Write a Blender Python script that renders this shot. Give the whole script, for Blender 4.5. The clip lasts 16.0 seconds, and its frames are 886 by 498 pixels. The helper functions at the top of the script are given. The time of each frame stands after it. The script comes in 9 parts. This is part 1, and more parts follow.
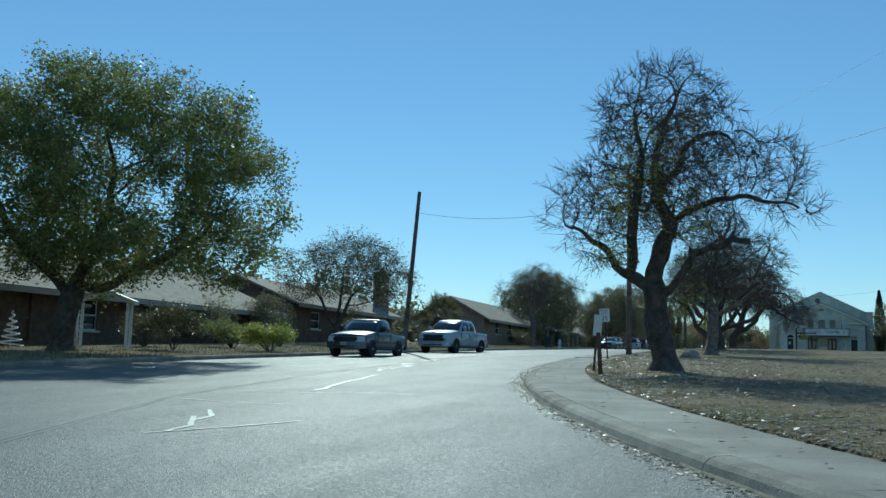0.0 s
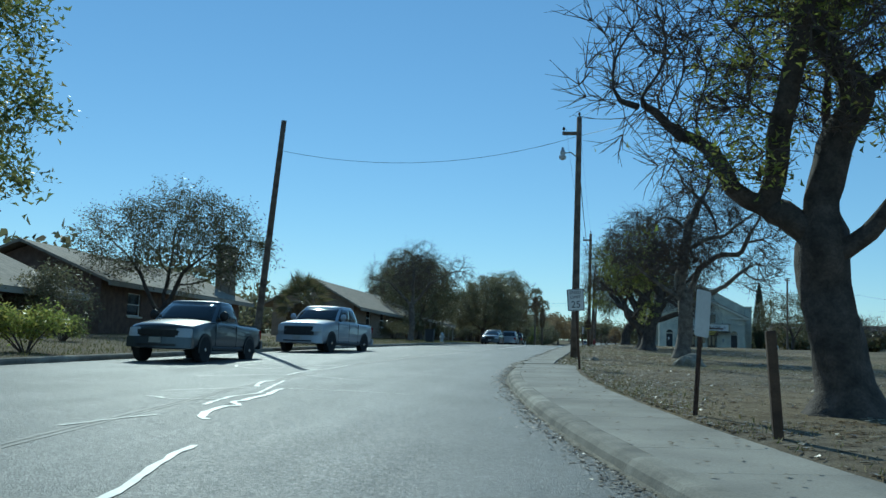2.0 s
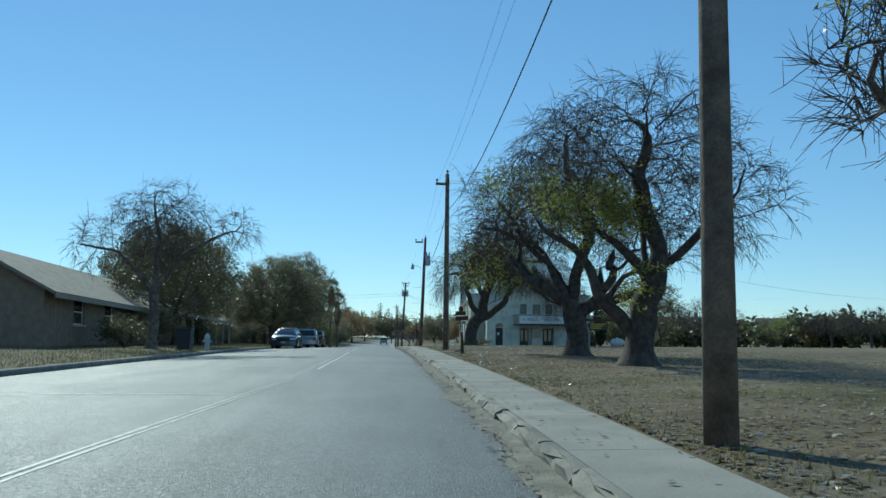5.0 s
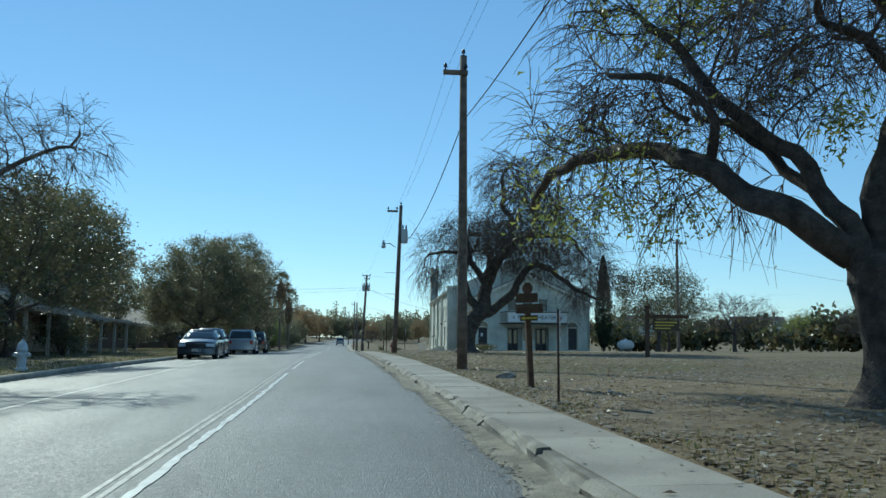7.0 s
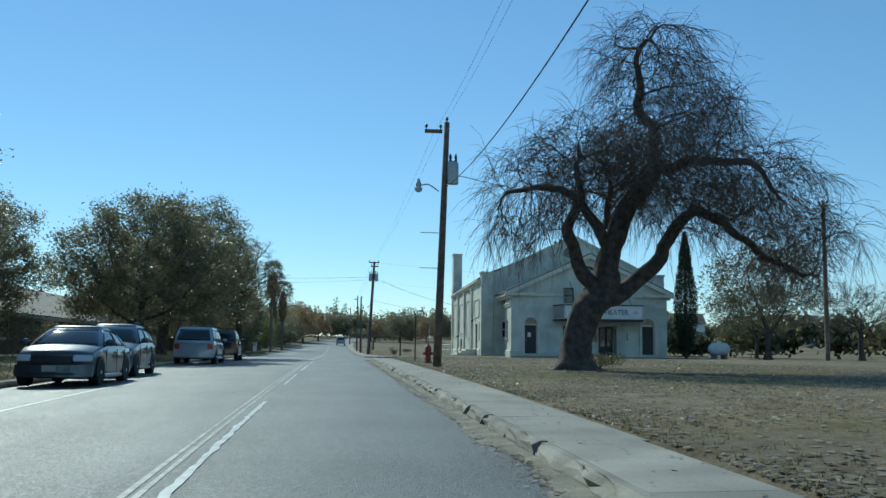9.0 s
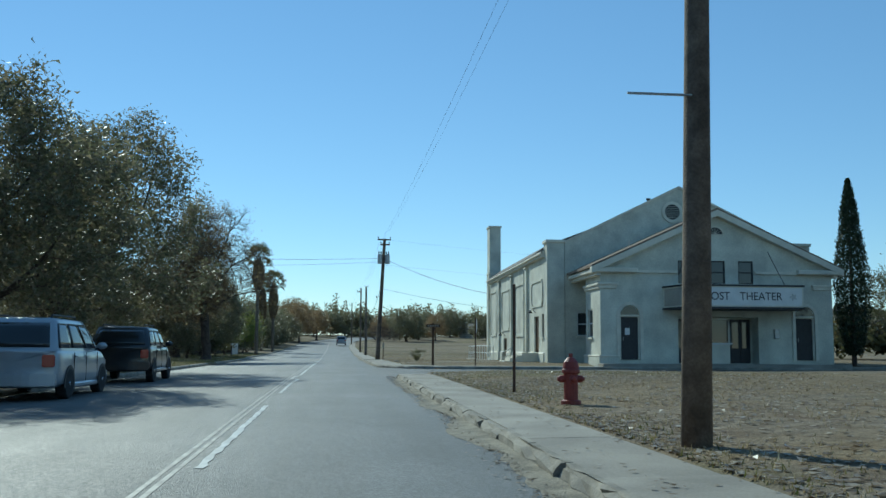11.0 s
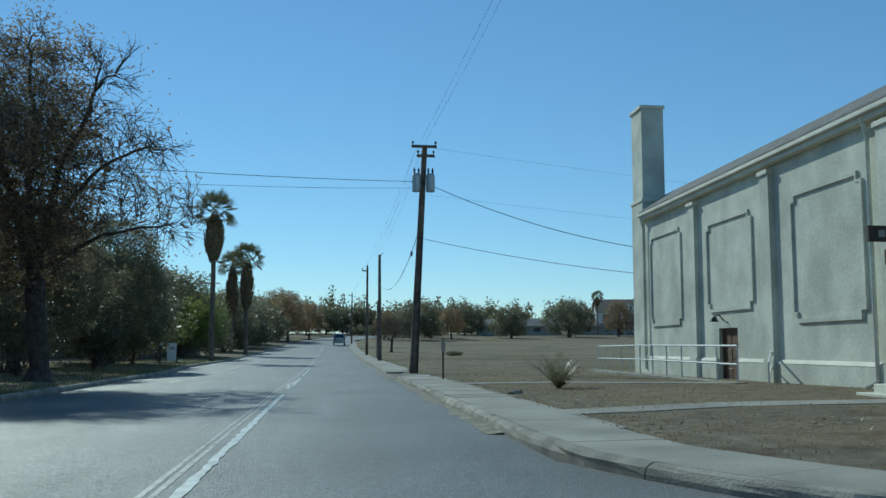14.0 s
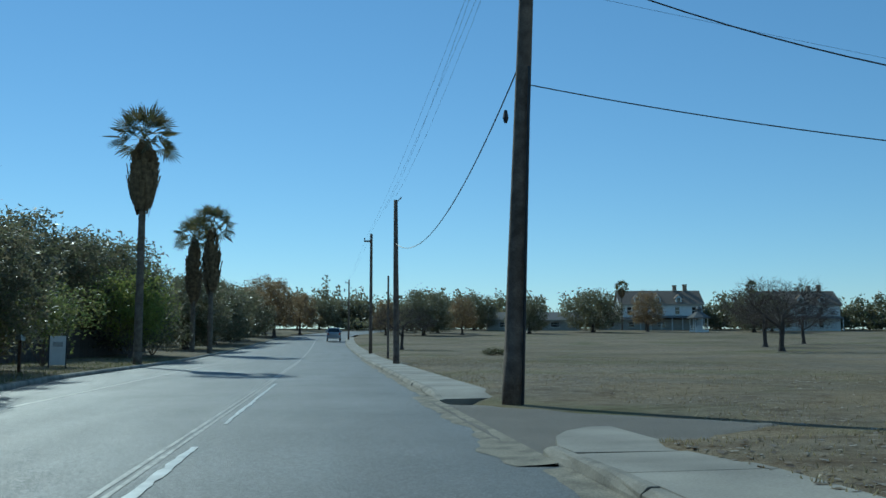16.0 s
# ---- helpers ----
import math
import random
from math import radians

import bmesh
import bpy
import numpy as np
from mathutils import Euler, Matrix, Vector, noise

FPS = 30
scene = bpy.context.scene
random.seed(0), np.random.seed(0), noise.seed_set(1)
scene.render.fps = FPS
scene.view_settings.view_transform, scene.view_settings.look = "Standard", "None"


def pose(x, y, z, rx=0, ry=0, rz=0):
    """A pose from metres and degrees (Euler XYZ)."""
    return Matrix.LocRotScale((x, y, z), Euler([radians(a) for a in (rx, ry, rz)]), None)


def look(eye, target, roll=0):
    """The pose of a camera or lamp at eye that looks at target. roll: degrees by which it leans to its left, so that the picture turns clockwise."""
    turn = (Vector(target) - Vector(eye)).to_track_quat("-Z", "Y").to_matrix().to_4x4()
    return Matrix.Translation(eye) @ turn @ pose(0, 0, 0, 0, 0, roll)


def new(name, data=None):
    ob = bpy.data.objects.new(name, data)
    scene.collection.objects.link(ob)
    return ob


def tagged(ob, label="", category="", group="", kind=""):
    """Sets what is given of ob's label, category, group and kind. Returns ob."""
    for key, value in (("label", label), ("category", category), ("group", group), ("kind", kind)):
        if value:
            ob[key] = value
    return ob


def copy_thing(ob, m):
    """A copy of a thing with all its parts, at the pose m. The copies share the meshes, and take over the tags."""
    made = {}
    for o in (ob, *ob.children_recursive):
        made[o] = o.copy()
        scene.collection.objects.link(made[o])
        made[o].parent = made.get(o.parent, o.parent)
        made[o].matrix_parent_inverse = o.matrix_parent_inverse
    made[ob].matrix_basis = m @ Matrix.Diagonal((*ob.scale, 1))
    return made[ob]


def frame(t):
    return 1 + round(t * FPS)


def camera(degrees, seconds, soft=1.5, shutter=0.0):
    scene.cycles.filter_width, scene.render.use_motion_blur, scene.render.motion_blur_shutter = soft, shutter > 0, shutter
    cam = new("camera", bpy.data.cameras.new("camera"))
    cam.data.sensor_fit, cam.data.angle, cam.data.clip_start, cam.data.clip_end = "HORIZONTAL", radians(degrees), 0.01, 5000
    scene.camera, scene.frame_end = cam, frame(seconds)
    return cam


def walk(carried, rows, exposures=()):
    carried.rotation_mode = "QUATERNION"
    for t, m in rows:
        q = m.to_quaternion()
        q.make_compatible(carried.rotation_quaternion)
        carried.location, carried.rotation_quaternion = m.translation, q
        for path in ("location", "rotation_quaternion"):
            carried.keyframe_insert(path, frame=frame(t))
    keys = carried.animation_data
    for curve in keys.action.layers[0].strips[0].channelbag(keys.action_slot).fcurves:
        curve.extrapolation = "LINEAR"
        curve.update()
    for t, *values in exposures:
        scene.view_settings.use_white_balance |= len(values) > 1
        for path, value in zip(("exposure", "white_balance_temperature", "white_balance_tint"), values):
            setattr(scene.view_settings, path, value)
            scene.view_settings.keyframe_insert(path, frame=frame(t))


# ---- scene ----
# camera: seconds, place, yaw, pitch, roll
cam = camera(50.56, 16.0)
ROWS = [
    (0.0, 1.307, 0.391, 1.164, 18.51, 6.43, 1.61),
    (0.5, -0.234, 3.269, 1.268, 17.39, 6.45, 1.85),
    (1.0, -1.686, 6.918, 1.348, 15.26, 6.48, 1.98),
    (1.5, -3.091, 10.785, 1.420, 12.28, 6.24, 2.03),
    (2.0, -4.310, 14.733, 1.528, 9.41, 6.16, 2.09),
    (2.5, -5.358, 19.103, 1.635, 7.82, 6.09, 1.95),
    (3.0, -6.476, 23.976, 1.735, 5.81, 6.10, 1.57),
    (3.5, -7.356, 28.724, 1.859, 3.41, 6.26, 1.13),
    (3.7, -7.687, 30.603, 1.913, 2.42, 6.34, 1.00),
    (5.8, -8.191, 51.149, 2.400, -5.90, 6.22, 0.63),
    (6.0, -8.236, 53.271, 2.461, -6.11, 6.24, 0.58),
    (6.5, -8.299, 58.552, 2.623, -6.35, 6.23, 0.52),
    (7.0, -8.333, 63.982, 2.769, -6.44, 6.25, 0.55),
    (7.5, -8.370, 69.430, 2.892, -6.44, 6.26, 0.63),
    (8.0, -8.421, 75.221, 3.008, -6.47, 6.22, 0.70),
    (8.5, -8.487, 81.081, 3.114, -6.49, 6.20, 0.70),
    (9.0, -8.455, 87.090, 3.249, -6.44, 6.17, 0.71),
    (9.5, -8.480, 93.172, 3.368, -6.45, 6.12, 0.59),
    (10.0, -8.488, 99.261, 3.463, -6.44, 6.07, 0.50),
    (10.2, -8.474, 101.676, 3.499, -6.46, 6.09, 0.45),
    (12.3, -8.332, 129.384, 3.679, -6.49, 6.01, 0.28),
    (12.5, -8.436, 132.011, 3.689, -6.61, 6.01, 0.22),
    (13.0, -8.564, 138.437, 3.717, -6.75, 6.03, 0.11),
    (13.5, -8.588, 144.812, 3.746, -6.77, 6.00, 0.06),
    (14.0, -8.487, 151.538, 3.759, -6.74, 6.00, 0.01),
    (14.5, -8.474, 158.112, 3.761, -6.96, 5.91, 0.19),
    (15.0, -8.430, 164.454, 3.777, -7.07, 5.85, 0.25),
    (15.5, -8.373, 170.829, 3.755, -7.10, 5.83, 0.14),
    (16.0, -8.240, 177.266, 3.716, -7.05, 5.80, -0.00),
]
walk(cam, [(t, pose(x, y, z, 90 + pitch, 0, yaw) @ pose(0, 0, 0, 0, 0, roll)) for t, x, y, z, yaw, pitch, roll in ROWS],
     [(0.0, -0.42, 5600, -13), (3.7, -0.57, 5420, -13), (6.0, -0.1, 5900, -10), (7.6, -0.2, 5800, -10), (10.2, -0.2, 5800, -10), (12.6, -0.36, 5740, -11), (16.0, -0.55, 5360, -13)])

# daylight: low winter sun ahead and to the left of the road
SUN_EL, SUN_X, SUN_Y = radians(34.5), -0.387, 0.922
world = bpy.data.worlds.new("sky")
scene.world = world
world.use_nodes = True
_wt = world.node_tree
_sky = _wt.nodes.new("ShaderNodeTexSky")
_sky.sky_type, _sky.sun_disc = "NISHITA", False
_sky.sun_elevation, _sky.sun_rotation = SUN_EL, math.atan2(SUN_X, SUN_Y)
_sky.altitude, _sky.air_density, _sky.dust_density, _sky.ozone_density = 300, 1.0, 0.0, 3.2
# thin even haze, as blue as the sky overhead, over the clear-air sky
_haze = _wt.nodes.new("ShaderNodeMixRGB")
_haze.inputs[0].default_value, _haze.inputs[2].default_value = 0.24, (1.45, 3.3, 6.6, 1)
_wt.links.new(_sky.outputs[0], _haze.inputs[1])
_wt.links.new(_haze.outputs[0], _wt.nodes["Background"].inputs[0])
_wt.nodes["Background"].inputs[1].default_value = 0.132
sun = new("sun", bpy.data.lights.new("sun", "SUN"))
sun.data.energy, sun.data.angle, sun.data.color = 4.05, radians(0.6), (1.0, 0.95, 0.86)
sun.matrix_world = look((0, 0, 0), (-SUN_X * math.cos(SUN_EL), -SUN_Y * math.cos(SUN_EL), -math.sin(SUN_EL)))

# ---- materials ----
def material(name, base, rough=0.8, metal=0.0, spec=0.5, noise_scale=6.0, var=0.25, fine=60.0, fine_var=0.12, bump=0.15, tint=None, coat=0.0, obj_var=0.0, blotch=0.0):
    """A painted or mineral surface with blotches, grain, relief and a little change from piece to piece."""
    m = bpy.data.materials.new(name)
    m.use_nodes = True
    t = m.node_tree
    b = t.nodes["Principled BSDF"]
    b.inputs["Roughness"].default_value, b.inputs["Metallic"].default_value = rough, metal
    b.inputs["Specular IOR Level"].default_value, b.inputs["Coat Weight"].default_value = spec, coat
    g = t.nodes.new("ShaderNodeTexCoord")
    n1, n2 = t.nodes.new("ShaderNodeTexNoise"), t.nodes.new("ShaderNodeTexNoise")
    n1.inputs["Scale"].default_value, n2.inputs["Scale"].default_value = noise_scale, fine
    n1.inputs["Detail"].default_value, n2.inputs["Detail"].default_value = 6, 3
    for n in (n1, n2):
        t.links.new(g.outputs["Object"], n.inputs["Vector"])
    tint = tint or tuple(c * (1 - 1.6 * var) for c in base)
    r = t.nodes.new("ShaderNodeValToRGB")
    r.color_ramp.elements[0].position, r.color_ramp.elements[1].position = 0.32, 0.68
    r.color_ramp.elements[0].color, r.color_ramp.elements[1].color = (*tint, 1), (*base, 1)
    t.links.new(n1.outputs["Fac"], r.inputs[0])
    mul = t.nodes.new("ShaderNodeMix")
    mul.data_type, mul.blend_type = "RGBA", "MULTIPLY"
    mul.inputs[0].default_value = 1.0
    m2 = t.nodes.new("ShaderNodeMapRange")
    m2.inputs[3].default_value, m2.inputs[4].default_value = 1 - 2 * fine_var, 1 + 2 * fine_var
    t.links.new(n2.outputs["Fac"], m2.inputs[0])
    t.links.new(r.outputs[0], mul.inputs[6])
    t.links.new(m2.outputs[0], mul.inputs[7])
    out = mul.outputs[2]
    if obj_var:
        oi, mr, mx = t.nodes.new("ShaderNodeObjectInfo"), t.nodes.new("ShaderNodeMapRange"), t.nodes.new("ShaderNodeMix")
        mr.inputs[3].default_value, mr.inputs[4].default_value = 1 - obj_var, 1 + obj_var
        mx.data_type, mx.blend_type = "RGBA", "MULTIPLY"
        mx.inputs[0].default_value = 1.0
        t.links.new(oi.outputs["Random"], mr.inputs[0])
        t.links.new(out, mx.inputs[6])
        t.links.new(mr.outputs[0], mx.inputs[7])
        out = mx.outputs[2]
    t.links.new(out, b.inputs["Base Color"])
    if bump:
        bp = t.nodes.new("ShaderNodeBump")
        bp.inputs["Strength"].default_value, bp.inputs["Distance"].default_value = bump, 0.02
        t.links.new(n2.outputs["Fac"], bp.inputs["Height"])
        t.links.new(bp.outputs[0], b.inputs["Normal"])
    return m


def leaf_material(name, a, b_, c, trans=0.35):
    """Foliage: each leaf its own shade, some light coming through."""
    m = bpy.data.materials.new(name)
    m.use_nodes = True
    t = m.node_tree
    p = t.nodes["Principled BSDF"]
    p.inputs["Roughness"].default_value, p.inputs["Specular IOR Level"].default_value = 0.42, 0.5
    gi = t.nodes.new("ShaderNodeNewGeometry")
    r = t.nodes.new("ShaderNodeValToRGB")
    r.color_ramp.elements[0].color, r.color_ramp.elements[1].color = (*a, 1), (*c, 1)
    e = r.color_ramp.elements.new(0.5)
    e.color = (*b_, 1)
    t.links.new(gi.outputs["Random Per Island"], r.inputs[0])
    t.links.new(r.outputs[0], p.inputs["Base Color"])
    tr = t.nodes.new("ShaderNodeBsdfTranslucent")
    mix = t.nodes.new("ShaderNodeMixShader")
    mix.inputs[0].default_value = trans
    t.links.new(r.outputs[0], tr.inputs[0])
    t.links.new(p.outputs[0], mix.inputs[1])
    t.links.new(tr.outputs[0], mix.inputs[2])
    t.links.new(mix.outputs[0], t.nodes["Material Output"].inputs[0])
    return m


def glass(name, tint=(0.02, 0.025, 0.03), rough=0.03):
    m = bpy.data.materials.new(name)
    m.use_nodes = True
    b = m.node_tree.nodes["Principled BSDF"]
    b.inputs["Base Color"].default_value, b.inputs["Roughness"].default_value = (*tint, 1), rough
    b.inputs["Specular IOR Level"].default_value = 0.6
    return m


def turf_material():
    """Dry winter lawn: straw, bare earth and a few green patches, with leaf litter."""
    m = bpy.data.materials.new("dry_turf")
    m.use_nodes = True
    t = m.node_tree
    b = t.nodes["Principled BSDF"]
    b.inputs["Roughness"].default_value, b.inputs["Specular IOR Level"].default_value = 0.95, 0.1
    g = t.nodes.new("ShaderNodeTexCoord")

    def tex(scale, detail=6, rough=0.6):
        n = t.nodes.new("ShaderNodeTexNoise")
        n.inputs["Scale"].default_value, n.inputs["Detail"].default_value, n.inputs["Roughness"].default_value = scale, detail, rough
        t.links.new(g.outputs["Object"], n.inputs["Vector"])
        return n.outputs["Fac"]

    def ramp(src, lo, hi, ca, cb):
        r = t.nodes.new("ShaderNodeValToRGB")
        r.color_ramp.elements[0].position, r.color_ramp.elements[1].position = lo, hi
        r.color_ramp.elements[0].color, r.color_ramp.elements[1].color = (*ca, 1), (*cb, 1)
        t.links.new(src, r.inputs[0])
        return r.outputs[0]

    def mix(fac, a, c, kind="MIX"):
        x = t.nodes.new("ShaderNodeMix")
        x.data_type, x.blend_type = "RGBA", kind
        if isinstance(fac, float):
            x.inputs[0].default_value = fac
        else:
            t.links.new(fac, x.inputs[0])
        t.links.new(a, x.inputs[6])
        t.links.new(c, x.inputs[7])
        return x.outputs[2]

    straw = ramp(tex(9.0), 0.35, 0.7, (0.22, 0.175, 0.115), (0.37, 0.305, 0.21))
    earth = ramp(tex(3.0), 0.35, 0.7, (0.2, 0.168, 0.13), (0.36, 0.31, 0.24))
    green = ramp(tex(14.0), 0.35, 0.7, (0.10, 0.115, 0.035), (0.2, 0.2, 0.075))
    f1 = ramp(tex(0.28, 5), 0.42, 0.6, (0, 0, 0), (1, 1, 1))
    f2 = ramp(tex(0.11, 5), 0.52, 0.68, (0, 0, 0), (0.8, 0.8, 0.8))
    c = mix(f2, mix(f1, straw, earth), green)
    fine = ramp(tex(45.0, 4, 0.75), 0.3, 0.75, (0.45, 0.45, 0.45), (1.35, 1.3, 1.2))
    c = mix(1.0, c, ramp(tex(1.4, 8, 0.7), 0.48, 0.66, (1.0, 1.0, 1.0), (0.66, 0.6, 0.56)), "MULTIPLY")
    c = mix(1.0, c, ramp(tex(0.07, 5, 0.6), 0.42, 0.62, (1.06, 1.05, 1.03), (0.78, 0.77, 0.72)), "MULTIPLY")
    c = mix(1.0, c, fine, "MULTIPLY")
    t.links.new(c, b.inputs["Base Color"])
    bp = t.nodes.new("ShaderNodeBump")
    bp.inputs["Strength"].default_value, bp.inputs["Distance"].default_value = 0.6, 0.05
    t.links.new(tex(25.0, 5, 0.7), bp.inputs["Height"])
    t.links.new(bp.outputs[0], b.inputs["Normal"])
    return m


def asphalt_material(name, base, tint, rough):
    """Worn asphalt: fine aggregate, broad stains, darker wheel tracks of its own shape."""
    m = material(name, base, rough, spec=0.5, noise_scale=0.35, tint=tint, fine=62.0, fine_var=0.42, bump=0.85)
    t = m.node_tree
    b = t.nodes["Principled BSDF"]
    g = t.nodes.new("ShaderNodeTexCoord")
    n = t.nodes.new("ShaderNodeTexNoise")
    n.inputs["Scale"].default_value, n.inputs["Detail"].default_value = 1.3, 6
    mp = t.nodes.new("ShaderNodeMapping")
    mp.inputs["Scale"].default_value = (1.0, 0.12, 1.0)
    t.links.new(g.outputs["Object"], mp.inputs["Vector"])
    t.links.new(mp.outputs[0], n.inputs["Vector"])
    r = t.nodes.new("ShaderNodeMapRange")
    r.inputs[3].default_value, r.inputs[4].default_value = rough - 0.1, rough + 0.12
    t.links.new(n.outputs["Fac"], r.inputs[0])
    st, sr, ad = t.nodes.new("ShaderNodeTexVoronoi"), t.nodes.new("ShaderNodeMapRange"), t.nodes.new("ShaderNodeMath")
    st.inputs["Scale"].default_value, ad.operation = 48.0, "ADD"
    t.links.new(g.outputs["Object"], st.inputs["Vector"])
    sr.inputs[3].default_value, sr.inputs[4].default_value = -0.16, 0.2
    t.links.new(st.outputs["Color"], sr.inputs[0])
    t.links.new(r.outputs[0], ad.inputs[0])
    t.links.new(sr.outputs[0], ad.inputs[1])
    t.links.new(ad.outputs[0], b.inputs["Roughness"])
    return m


